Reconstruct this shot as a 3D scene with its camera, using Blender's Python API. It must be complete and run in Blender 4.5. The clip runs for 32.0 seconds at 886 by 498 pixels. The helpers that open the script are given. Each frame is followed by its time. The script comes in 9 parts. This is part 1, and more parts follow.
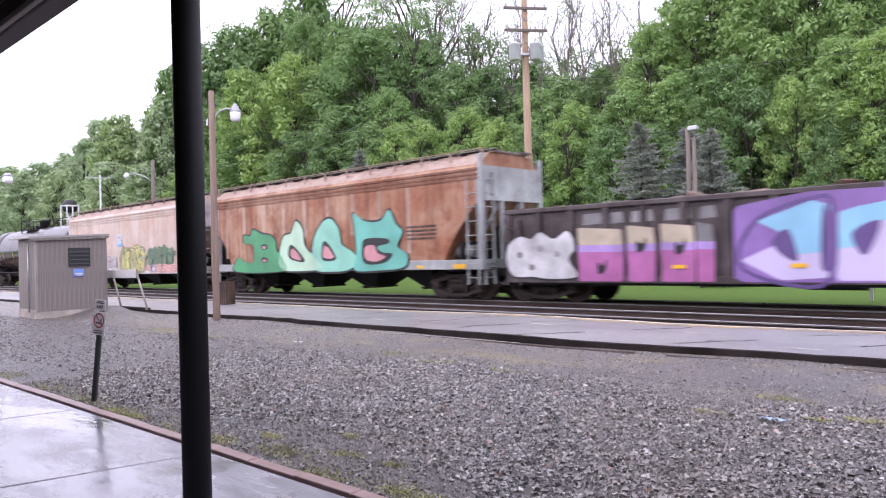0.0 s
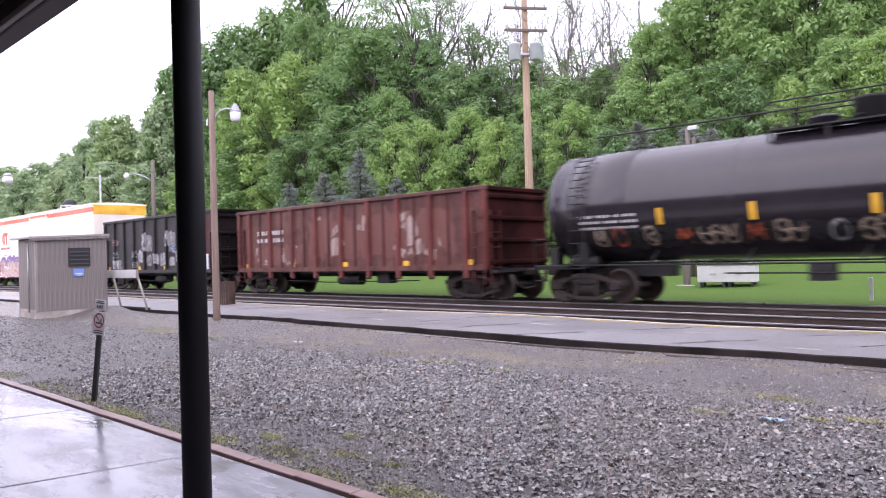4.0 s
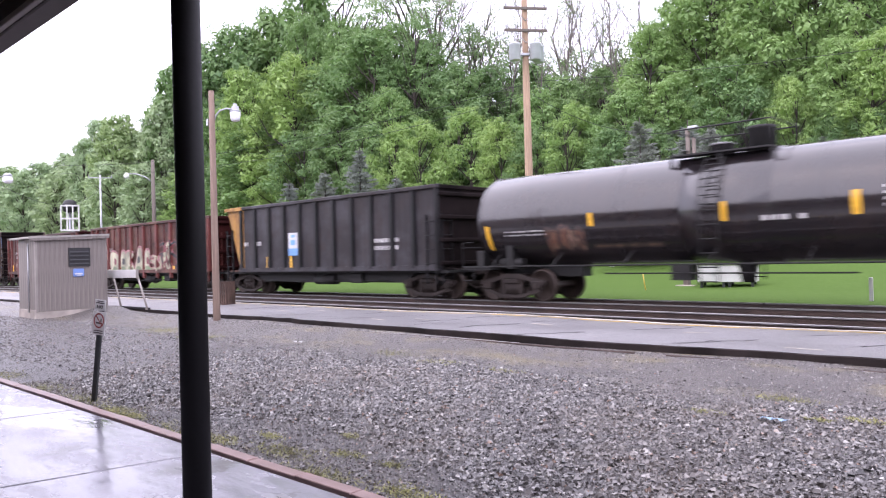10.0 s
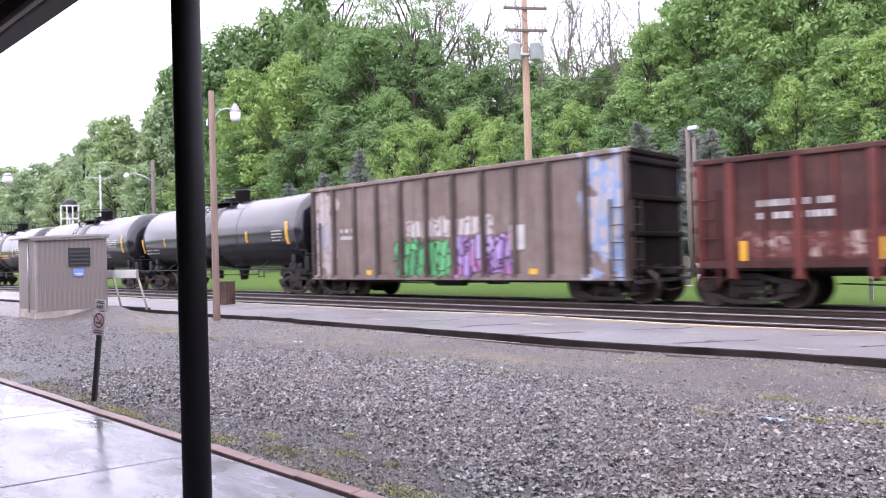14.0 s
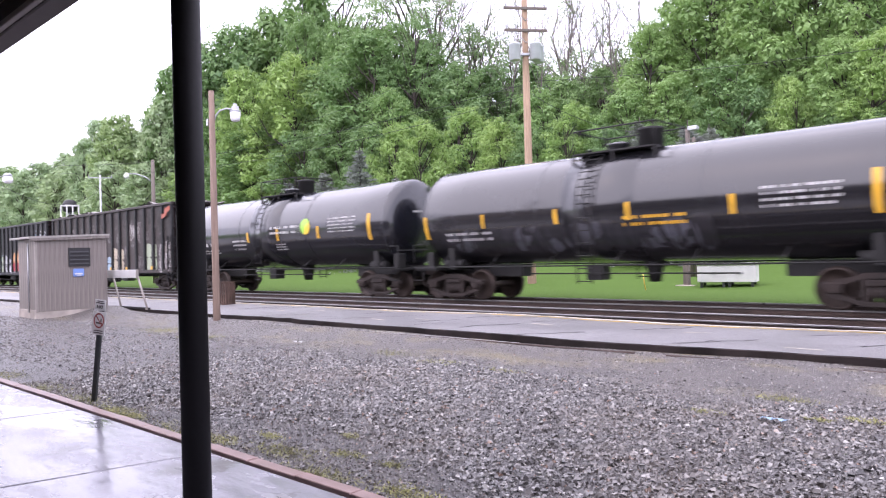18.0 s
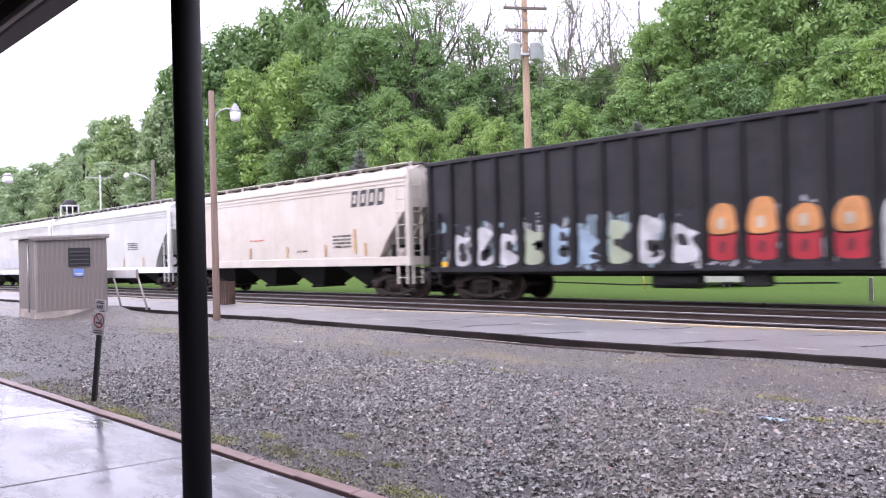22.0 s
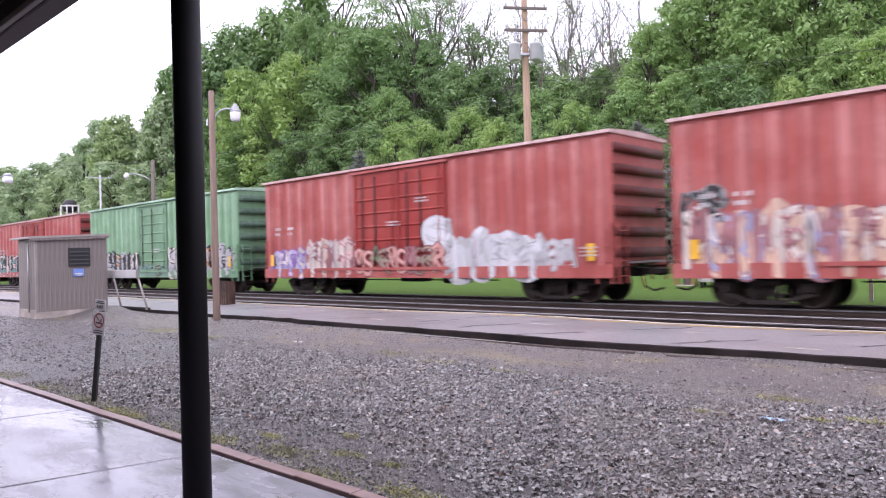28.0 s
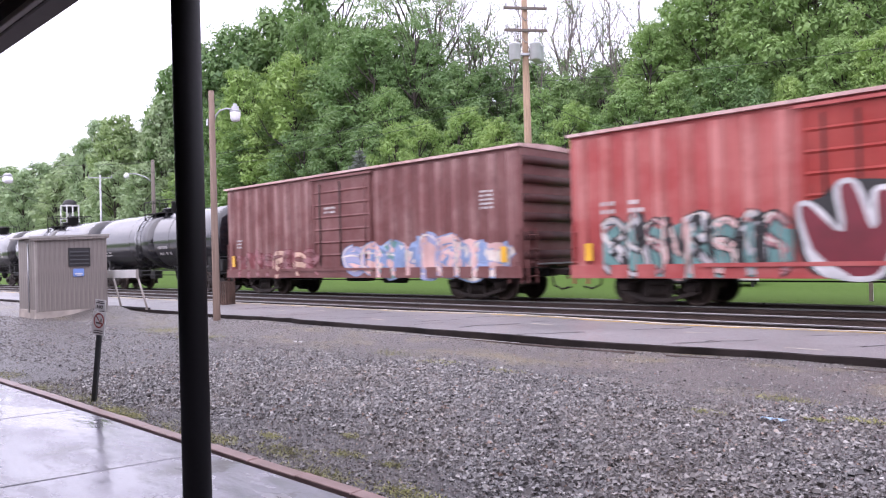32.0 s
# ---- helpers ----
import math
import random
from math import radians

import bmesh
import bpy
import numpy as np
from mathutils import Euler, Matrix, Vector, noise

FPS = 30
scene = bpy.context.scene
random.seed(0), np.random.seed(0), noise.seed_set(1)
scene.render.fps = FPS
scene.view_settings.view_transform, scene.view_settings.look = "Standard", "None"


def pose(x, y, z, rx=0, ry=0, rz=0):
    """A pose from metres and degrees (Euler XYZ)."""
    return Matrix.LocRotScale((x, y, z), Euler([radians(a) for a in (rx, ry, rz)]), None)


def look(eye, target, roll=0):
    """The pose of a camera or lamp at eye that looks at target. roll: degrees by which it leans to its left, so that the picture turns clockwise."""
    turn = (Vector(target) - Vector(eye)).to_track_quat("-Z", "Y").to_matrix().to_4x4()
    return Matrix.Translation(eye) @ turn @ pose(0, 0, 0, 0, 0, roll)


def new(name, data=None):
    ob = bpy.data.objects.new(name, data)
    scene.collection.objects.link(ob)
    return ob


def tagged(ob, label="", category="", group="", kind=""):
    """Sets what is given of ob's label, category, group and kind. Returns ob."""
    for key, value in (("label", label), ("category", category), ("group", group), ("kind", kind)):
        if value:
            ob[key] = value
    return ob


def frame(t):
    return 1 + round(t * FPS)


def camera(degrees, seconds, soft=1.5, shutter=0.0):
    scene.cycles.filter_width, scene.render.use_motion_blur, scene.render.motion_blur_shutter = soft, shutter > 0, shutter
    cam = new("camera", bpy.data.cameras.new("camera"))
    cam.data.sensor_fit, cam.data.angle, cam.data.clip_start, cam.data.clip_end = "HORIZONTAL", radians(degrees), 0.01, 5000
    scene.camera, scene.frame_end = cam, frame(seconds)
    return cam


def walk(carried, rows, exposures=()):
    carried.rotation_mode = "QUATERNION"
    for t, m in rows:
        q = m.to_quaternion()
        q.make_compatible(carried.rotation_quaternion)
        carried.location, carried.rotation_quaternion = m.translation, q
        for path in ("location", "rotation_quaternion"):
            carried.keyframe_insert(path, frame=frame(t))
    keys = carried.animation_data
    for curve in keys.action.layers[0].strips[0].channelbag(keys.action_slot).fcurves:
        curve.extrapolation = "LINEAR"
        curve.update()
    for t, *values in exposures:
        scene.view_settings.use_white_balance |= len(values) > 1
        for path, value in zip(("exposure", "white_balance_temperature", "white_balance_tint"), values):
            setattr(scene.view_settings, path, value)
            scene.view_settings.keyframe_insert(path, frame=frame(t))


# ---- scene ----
# ---------------------------------------------------------------- camera
EYE = (0.0, 0.0, 1.398)
cam = camera(62.98, 32.0, soft=1.15, shutter=0.4)
AIM = (EYE[0] - math.sin(radians(43.246)), EYE[1] + math.cos(radians(43.246)), EYE[2] + math.tan(radians(0.498)))
CAM_POSE = look(EYE, AIM, -1.588)
walk(cam, [(0.0, CAM_POSE), (32.0, CAM_POSE)], exposures=[(t, e, 6150, 27) for t, e in (
    (0.0, 0.85), (1.0, 0.74), (2.0, 0.7), (3.5, 0.95), (5.5, 0.9), (6.0, 0.72), (7.0, 0.08), (8.0, -0.05), (9.0, 0.32), (10.0, 1.1), (11.0, 1.35), (12.0, 1.38), (13.0, 1.28), (14.0, 1.15), (16.5, 1.15),
    (19.0, 1.2), (21.0, 1.25), (22.0, 1.0), (23.0, 0.4), (24.0, 0.22), (25.5, 0.15), (27.5, 0.82), (29.0, 0.82), (32.0, 0.88))])

# ---------------------------------------------------------------- light
world = bpy.data.worlds.new("overcast_sky")
scene.world = world
world.use_nodes = True
wt = world.node_tree
wt.nodes.clear()
w_out = wt.nodes.new("ShaderNodeOutputWorld")
w_bg = wt.nodes.new("ShaderNodeBackground")
w_sky = wt.nodes.new("ShaderNodeTexSky")
w_sky.sky_type, w_sky.sun_disc = "NISHITA", False
w_sky.sun_elevation, w_sky.sun_rotation = radians(50), radians(200)
w_sky.air_density, w_sky.dust_density, w_sky.ozone_density = 1.0, 6.0, 1.0
# an even cloud cover drawn over the clear sky
w_mix = wt.nodes.new("ShaderNodeMix")
w_mix.data_type = "RGBA"
w_mix.inputs["Factor"].default_value = 0.92
w_cloud = wt.nodes.new("ShaderNodeTexNoise")
w_cloud.inputs["Scale"].default_value = 1.6
w_ramp = wt.nodes.new("ShaderNodeValToRGB")
w_ramp.color_ramp.elements[0].color = (10.9, 11.15, 12.2, 1)
w_ramp.color_ramp.elements[1].color = (13.4, 13.65, 14.7, 1)
wt.links.new(w_cloud.outputs["Fac"], w_ramp.inputs["Fac"])
wt.links.new(w_sky.outputs["Color"], w_mix.inputs["A"])
wt.links.new(w_ramp.outputs["Color"], w_mix.inputs["B"])
wt.links.new(w_mix.outputs["Result"], w_bg.inputs["Color"])
w_bg.inputs["Strength"].default_value = 0.095
wt.links.new(w_bg.outputs["Background"], w_out.inputs["Surface"])
sun_data = bpy.data.lights.new("sun", "SUN")
sun_data.energy, sun_data.angle, sun_data.color = 1.4, radians(120), (1.0, 0.97, 0.93)
sun = new("sun", sun_data)
sun.matrix_world = look((0, 0, 60), (10, 28, 0))

TRAIN_Y = 17.75          # centre line of the train's track
NEAR_Y = 14.45           # centre line of the empty track in front of it
GAUGE = 1.435

# ---------------------------------------------------------------- mesh tools
class Shape:
    """Vertices and faces, gathered piece by piece."""

    def __init__(self):
        self.v, self.f, self.smooth = [], [], []

    def add(self, verts, faces, smooth=False):
        n = len(self.v)
        self.v += [tuple(p) for p in verts]
        self.f += [tuple(n + i for i in face) for face in faces]
        self.smooth += [smooth] * len(faces)
        return self

    def box(self, x0, x1, y0, y1, z0, z1, chamfer=0.0):
        c = chamfer
        if c <= 0:
            vs = [(x, y, z) for z in (z0, z1) for y in (y0, y1) for x in (x0, x1)]
            return self.add(vs, [(0, 2, 3, 1), (4, 5, 7, 6), (0, 1, 5, 4), (1, 3, 7, 5), (3, 2, 6, 7), (2, 0, 4, 6)])
        ring = lambda d, z: [(x0 + d, y0 + d, z), (x1 - d, y0 + d, z), (x1 - d, y1 - d, z), (x0 + d, y1 - d, z)]
        vs = ring(c, z0) + ring(0, z0 + c) + ring(0, z1 - c) + ring(c, z1)
        fs = [(3, 2, 1, 0), (12, 13, 14, 15)]
        for k in (0, 4, 8):
            fs += [(k + i, k + (i + 1) % 4, k + 4 + (i + 1) % 4, k + 4 + i) for i in range(4)]
        return self.add(vs, fs)

    def tube(self, a, b, r, n=8, r2=None, caps=True, smooth=True):
        a, b = Vector(a), Vector(b)
        r2 = r if r2 is None else r2
        w = (b - a).normalized()
        u = w.orthogonal().normalized()
        t = w.cross(u)
        vs = []
        for p, q in ((a, r), (b, r2)):
            vs += [p + q * (math.cos(2 * math.pi * i / n) * u + math.sin(2 * math.pi * i / n) * t) for i in range(n)]
        self.add(vs, [(i, (i + 1) % n, n + (i + 1) % n, n + i) for i in range(n)], smooth)
        if caps:
            m = len(self.v) - 2 * n
            self.f += [tuple(m + i for i in reversed(range(n))), tuple(m + n + i for i in range(n))]
            self.smooth += [False, False]
        return self

    def path(self, pts, r, n=6):
        """One bent round bar through the points."""
        pts = [Vector(p) for p in pts]
        u = None
        vs = []
        for k, p in enumerate(pts):
            w = (pts[min(k + 1, len(pts) - 1)] - pts[max(k - 1, 0)]).normalized()
            u = w.orthogonal().normalized() if u is None else (u - w * u.dot(w)).normalized()
            t = w.cross(u)
            vs += [p + r * (math.cos(2 * math.pi * i / n) * u + math.sin(2 * math.pi * i / n) * t) for i in range(n)]
        fs = [(k * n + i, k * n + (i + 1) % n, (k + 1) * n + (i + 1) % n, (k + 1) * n + i) for k in range(len(pts) - 1) for i in range(n)]
        self.add(vs, fs, True)
        return self._caps(len(vs), n)

    def _caps(self, count, n):
        m = len(self.v) - count
        self.f += [tuple(m + i for i in reversed(range(n))), tuple(m + count - n + i for i in range(n))]
        self.smooth += [False, False]
        return self

    def prism_x(self, outline, x0, x1, smooth=False):
        """An outline of (y, z), counterclockwise seen from +x, drawn out along x."""
        n = len(outline)
        vs = [(x0, y, z) for y, z in outline] + [(x1, y, z) for y, z in outline]
        self.add(vs, [(i, (i + 1) % n, n + (i + 1) % n, n + i) for i in range(n)], smooth)
        self.add(vs, [tuple(reversed(range(n))), tuple(range(n, 2 * n))])
        return self

    def prism_y(self, outline, y0, y1):
        """An outline of (x, z) drawn out along y."""
        n = len(outline)
        vs = [(x, y0, z) for x, z in outline] + [(x, y1, z) for x, z in outline]
        self.add(vs, [(i, (i + 1) % n, n + (i + 1) % n, n + i) for i in range(n)])
        self.add(vs, [tuple(reversed(range(n))), tuple(range(n, 2 * n))])
        return self

    def lathe_x(self, rows, cy, cz, n=40):
        """Rings (x, radius) round an axis along x."""
        vs, fs = [], []
        for x, r in rows:
            vs += [(x, cy + r * math.cos(2 * math.pi * i / n), cz + r * math.sin(2 * math.pi * i / n)) for i in range(n)]
        for k in range(len(rows) - 1):
            fs += [(k * n + i, k * n + (i + 1) % n, (k + 1) * n + (i + 1) % n, (k + 1) * n + i) for i in range(n)]
        self.add(vs, fs, True)
        m = len(self.v) - len(vs)
        self.f += [tuple(m + i for i in reversed(range(n))), tuple(m + (len(rows) - 1) * n + i for i in range(n))]
        self.smooth += [True, True]
        return self

    def lathe_z(self, rows, cx, cy, n=16):
        vs, fs = [], []
        for z, r in rows:
            vs += [(cx + r * math.cos(2 * math.pi * i / n), cy + r * math.sin(2 * math.pi * i / n), z) for i in range(n)]
        for k in range(len(rows) - 1):
            fs += [(k * n + i, k * n + (i + 1) % n, (k + 1) * n + (i + 1) % n, (k + 1) * n + i) for i in range(n)]
        self.add(vs, fs, True)
        m = len(self.v) - len(vs)
        self.f += [tuple(m + i for i in reversed(range(n))), tuple(m + (len(rows) - 1) * n + i for i in range(n))]
        self.smooth += [False, False]
        return self

    def mesh(self, name, material, recalc=True):
        me = bpy.data.meshes.new(name)
        me.from_pydata(self.v, [], self.f)
        me.polygons.foreach_set("use_smooth", self.smooth)
        if recalc:
            b = bmesh.new()
            b.from_mesh(me)
            bmesh.ops.recalc_face_normals(b, faces=b.faces)
            b.to_mesh(me)
            b.free()
        me.materials.append(material)
        me.update()
        return me


def part(name, shape, material, parent, label="", at=None, bevel=0.0):
    """Links a shape (or a finished mesh) as one mesh object under a thing or a part."""
    me = shape.mesh(name, material) if isinstance(shape, Shape) else shape
    ob = new(name, me)
    ob.parent = parent
    if at is not None:
        ob.matrix_basis = at
    if bevel:
        soften(ob, bevel)
    return tagged(ob, label)


def soften(ob, width, segments=2):
    mod = ob.modifiers.new("edges", "BEVEL")
    mod.width, mod.segments, mod.limit_method = width, segments, "ANGLE"
    mod.angle_limit = radians(40)


def thing(name, label, category, at, group="", kind=""):
    ob = new(name)
    ob.empty_display_size = 0.2
    ob.matrix_basis = at
    return tagged(ob, label, category, group, kind)


def solid(name, shape, material, label, category, group="", kind="", at=None, bevel=0.0):
    ob = part(name, shape, material, None, at=at, bevel=bevel)
    return tagged(ob, label, category, group, kind)


def quad_mesh(name, co, material, corners=4):
    """A mesh of separate polygons with that many corners, from an array of points."""
    me = bpy.data.meshes.new(name)
    n = len(co)
    me.vertices.add(n)
    me.vertices.foreach_set("co", np.asarray(co, np.float32).ravel())
    me.loops.add(n)
    me.loops.foreach_set("vertex_index", np.arange(n, dtype=np.int32))
    me.polygons.add(n // corners)
    me.polygons.foreach_set("loop_start", np.arange(0, n, corners, dtype=np.int32))
    me.polygons.foreach_set("loop_total", np.full(n // corners, corners, np.int32))
    me.polygons.foreach_set("use_smooth", np.zeros(n // corners, bool))
    me.materials.append(material)
    me.update(calc_edges=True)
    return me


# ---------------------------------------------------------------- materials
class Nodes:
    """A node material under construction."""

    def __init__(self, name):
        self.mat = bpy.data.materials.new(name)
        self.mat.use_nodes = True
        self.t = self.mat.node_tree
        self.bsdf = self.t.nodes["Principled BSDF"]
        self.coord = self.t.nodes.new("ShaderNodeTexCoord").outputs["Object"]

    def link(self, a, b):
        self.t.links.new(a, b)

    def value(self, sock, v):
        if isinstance(v, (int, float)):
            sock.default_value = (v, v, v, 1) if sock.type == "RGBA" else v
        elif isinstance(v, (tuple, list)):
            sock.default_value = v if len(v) != 3 or sock.type == "VECTOR" else (*v, 1)
        else:
            self.link(v, sock)

    def stretch(self, sx, sy, sz, vec=None):
        n = self.t.nodes.new("ShaderNodeMapping")
        n.inputs["Scale"].default_value = (sx, sy, sz)
        self.link(vec or self.coord, n.inputs["Vector"])
        return n.outputs["Vector"]

    def shift(self, d, vec=None):
        n = self.t.nodes.new("ShaderNodeMapping")
        n.inputs["Location"].default_value = d
        self.link(vec or self.coord, n.inputs["Vector"])
        return n.outputs["Vector"]

    def noise(self, scale, vec=None, detail=4.0, rough=0.55, warp=0.0):
        n = self.t.nodes.new("ShaderNodeTexNoise")
        n.inputs["Scale"].default_value, n.inputs["Detail"].default_value = scale, detail
        n.inputs["Roughness"].default_value, n.inputs["Distortion"].default_value = rough, warp
        self.link(vec or self.coord, n.inputs["Vector"])
        return n.outputs["Fac"]

    def cells(self, scale, vec=None, feature="F1", out="Distance"):
        n = self.t.nodes.new("ShaderNodeTexVoronoi")
        n.feature = feature
        n.inputs["Scale"].default_value = scale
        self.link(vec or self.coord, n.inputs["Vector"])
        return n.outputs[out]

    def ramp(self, fac, stops, hard=False):
        n = self.t.nodes.new("ShaderNodeValToRGB")
        n.color_ramp.interpolation = "CONSTANT" if hard else "LINEAR"
        e = n.color_ramp.elements
        while len(e) < len(stops):
            e.new(0.5)
        for i, (pos, col) in enumerate(stops):
            e[i].position = pos
            e[i].color = (col, col, col, 1) if isinstance(col, (int, float)) else (*col, 1)
        self.link(fac, n.inputs["Fac"])
        return n.outputs["Color"]

    def mix(self, fac, a, b, mode="MIX"):
        n = self.t.nodes.new("ShaderNodeMix")
        n.data_type, n.blend_type = "RGBA", mode
        self.value(n.inputs["Factor"], fac)
        self.value(n.inputs["A"], a)
        self.value(n.inputs["B"], b)
        return n.outputs["Result"]

    def math(self, op, a, b=0.0):
        n = self.t.nodes.new("ShaderNodeMath")
        n.operation = op
        self.value(n.inputs[0], a)
        self.value(n.inputs[1], b)
        return n.outputs[0]

    def axis(self, name, vec=None):
        n = self.t.nodes.new("ShaderNodeSeparateXYZ")
        self.link(vec or self.coord, n.inputs[0])
        return n.outputs[name]

    def random(self):
        return self.t.nodes.new("ShaderNodeObjectInfo").outputs["Random"]

    def island(self):
        return self.t.nodes.new("ShaderNodeNewGeometry").outputs["Random Per Island"]

    def bump(self, height, strength=0.3, distance=0.01):
        n = self.t.nodes.new("ShaderNodeBump")
        n.inputs["Strength"].default_value, n.inputs["Distance"].default_value = strength, distance
        self.link(height, n.inputs["Height"])
        self.link(n.outputs["Normal"], self.bsdf.inputs["Normal"])
        return self

    def done(self, color, rough=0.6, metal=0.0, specular=0.5):
        self.value(self.bsdf.inputs["Base Color"], color)
        self.value(self.bsdf.inputs["Roughness"], rough)
        self.value(self.bsdf.inputs["Metallic"], metal)
        self.value(self.bsdf.inputs["Specular IOR Level"], specular)
        return self.mat


def plain(name, color, rough=0.6, metal=0.0, vary=0.25, scale=6.0, bump=0.15, specular=0.5):
    """A worn surface: two scales of variation round one colour."""
    m = Nodes(name)
    big = m.noise(scale * 0.25, detail=5)
    fine = m.noise(scale * 4.0, detail=6)
    dark = tuple(c * (1 - vary) for c in color)
    light = tuple(min(1.0, c * (1 + vary)) for c in color)
    col = m.mix(m.ramp(big, [(0.35, 0.0), (0.65, 1.0)]), dark, light)
    col = m.mix(m.math("MULTIPLY", fine, 0.35), col, tuple(c * 0.55 for c in color))
    m.bump(fine, bump, 0.01)
    return m.done(col, m.math("ADD", m.math("MULTIPLY", big, 0.25), rough - 0.12), metal, specular=specular)


def wood(name, color, rough=0.75, axis="z", scale=1.0):
    m = Nodes(name)
    s = {"x": (0.6, 14, 14), "y": (14, 0.6, 14), "z": (14, 14, 0.6)}[axis]
    grain = m.noise(1.6 * scale, m.stretch(*s), detail=7, rough=0.65)
    big = m.noise(0.8 * scale, detail=4)
    col = m.mix(m.ramp(grain, [(0.3, 0.0), (0.7, 1.0)]), tuple(c * 0.5 for c in color), tuple(min(1, c * 1.25) for c in color))
    col = m.mix(m.math("MULTIPLY", big, 0.5), col, tuple(c * 0.6 for c in color))
    m.bump(grain, 0.5, 0.008)
    return m.done(col, rough)


def car_paint(name, base, rust=(0.11, 0.045, 0.025), rusty=0.4, streak=0.5, rough=0.5, fade=None, tags=(), gloss=0.0):
    """Weathered paint of a railway car: faded panels, streaks running down, rust
    and spray-painted tags, each (x0, x1, z0, z1, colours, cell size, seed)."""
    m = Nodes(name)
    x, z = m.axis("X"), m.axis("Z")
    big = m.noise(0.55, m.stretch(1, 1, 1.4), detail=5)
    runs = m.noise(2.2, m.stretch(2.2, 2.2, 0.12), detail=6, rough=0.7)
    fine = m.noise(9.0, detail=6, rough=0.7)
    fade = fade or tuple(min(1.0, c * 1.5 + 0.03) for c in base)
    col = m.mix(m.ramp(big, [(0.40, 0.0), (0.60, 1.0)]), base, fade)
    pale = m.noise(3.1, m.shift((4.0, 0.0, 7.0), m.stretch(2.0, 2.0, 0.07)), detail=5, rough=0.75)
    col = m.mix(m.math("MULTIPLY", m.ramp(pale, [(0.55, 0.0), (0.70, 1.0)]), min(1.0, streak * 0.7)), col, tuple(min(0.9, c * 1.5 + (0.0 if gloss else 0.015)) for c in fade))
    blot = m.noise(1.5, m.shift((1.0, 0.0, 3.0), m.stretch(1.0, 1.0, 0.75)), detail=8, rough=0.78)
    col = m.mix(m.math("MULTIPLY", m.ramp(blot, [(0.50, 0.0), (0.60, 1.0)]), min(1.0, rusty * 0.85)), col, rust)
    col = m.mix(m.math("MULTIPLY", m.ramp(runs, [(0.42, 0.0), (0.66, 1.0)]), streak), col, tuple(c * 0.55 for c in rust))
    spots = m.math("MULTIPLY", m.ramp(fine, [(0.52, 0.0), (0.72, 1.0)]), m.ramp(big, [(0.3, 1.0), (0.62, 0.15)]))
    col = m.mix(m.math("MULTIPLY", spots, rusty), col, rust)
    for x0, x1, z0, z1, shades, size, seed in tags:
        # the darkest shade draws the outlines, the others fill
        outline = min(shades, key=sum)
        shades = [outline] + [c for c in shades if c != outline]
        vec = m.shift((seed * 3.7, 0.0, seed * 2.9), m.stretch(1.0, 0.0, 0.62))
        inside = m.math("MINIMUM", m.math("MINIMUM", m.math("SUBTRACT", x, x0), m.math("SUBTRACT", x1, x)),
                        m.math("MINIMUM", m.math("SUBTRACT", z, z0), m.math("SUBTRACT", z1, z)))
        lump = m.math("ADD", inside, m.math("MULTIPLY", m.math("SUBTRACT", m.noise(1.0 / size, vec, detail=1.5, warp=0.6), 0.50), 0.75 * (z1 - z0)))
        mask = m.ramp(lump, [(0.0, 0.0), (0.035, 1.0)])
        bent = m.t.nodes.new("ShaderNodeVectorMath")
        bent.operation = "MULTIPLY_ADD"
        tex = m.t.nodes.new("ShaderNodeTexNoise")
        tex.inputs["Scale"].default_value, tex.inputs["Detail"].default_value = 1.3 / size, 1.5
        m.link(vec, tex.inputs["Vector"])
        m.link(tex.outputs["Color"], bent.inputs[0])
        bent.inputs[1].default_value = (1.5 * size,) * 3
        m.link(vec, bent.inputs[2])
        warped = bent.outputs[0]
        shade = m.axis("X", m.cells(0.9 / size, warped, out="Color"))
        edge = m.cells(0.9 / size, warped, "DISTANCE_TO_EDGE")
        wave = m.t.nodes.new("ShaderNodeTexWave")
        wave.inputs["Scale"].default_value, wave.inputs["Distortion"].default_value = 0.42 / size, 7.0
        wave.inputs["Detail"].default_value, wave.inputs["Detail Scale"].default_value = 1.0, 0.9
        m.link(vec, wave.inputs["Vector"])
        fills = shades[1:]
        k = len(fills)
        paint = m.ramp(shade, [(i / k, fills[i]) for i in range(k)], hard=True)
        streaky = m.noise(3.0 / size, warped, detail=2)
        paint = m.mix(m.math("MULTIPLY", m.ramp(streaky, [(0.5, 0.0), (0.62, 1.0)]), 0.4), paint, fills[seed % k])
        paint = m.mix(m.ramp(edge, [(0.04, 1.0), (0.06, 0.0)]), paint, shades[0])
        paint = m.mix(m.ramp(wave.outputs["Fac"], [(0.10, 1.0), (0.17, 0.0)]), paint, shades[0])
        rim = m.ramp(lump, [(0.05, 1.0), (0.08, 0.0)])
        paint = m.mix(rim, paint, shades[0])
        worn = m.mix(m.math("MULTIPLY", fine, 0.25), paint, base)
        col = m.mix(mask, col, worn)
    m.bump(m.math("ADD", fine, m.math("MULTIPLY", big, 2.0)), 0.04 if gloss else 0.18, 0.01)
    if gloss:
        m.bsdf.inputs["Coat Weight"].default_value, m.bsdf.inputs["Coat Roughness"].default_value = gloss, 0.14
        m.bsdf.inputs["Coat IOR"].default_value = 1.68
    return m.done(col, m.math("ADD", m.math("MULTIPLY", fine, 0.3), rough - 0.12), specular=0.1 if gloss else 0.25)


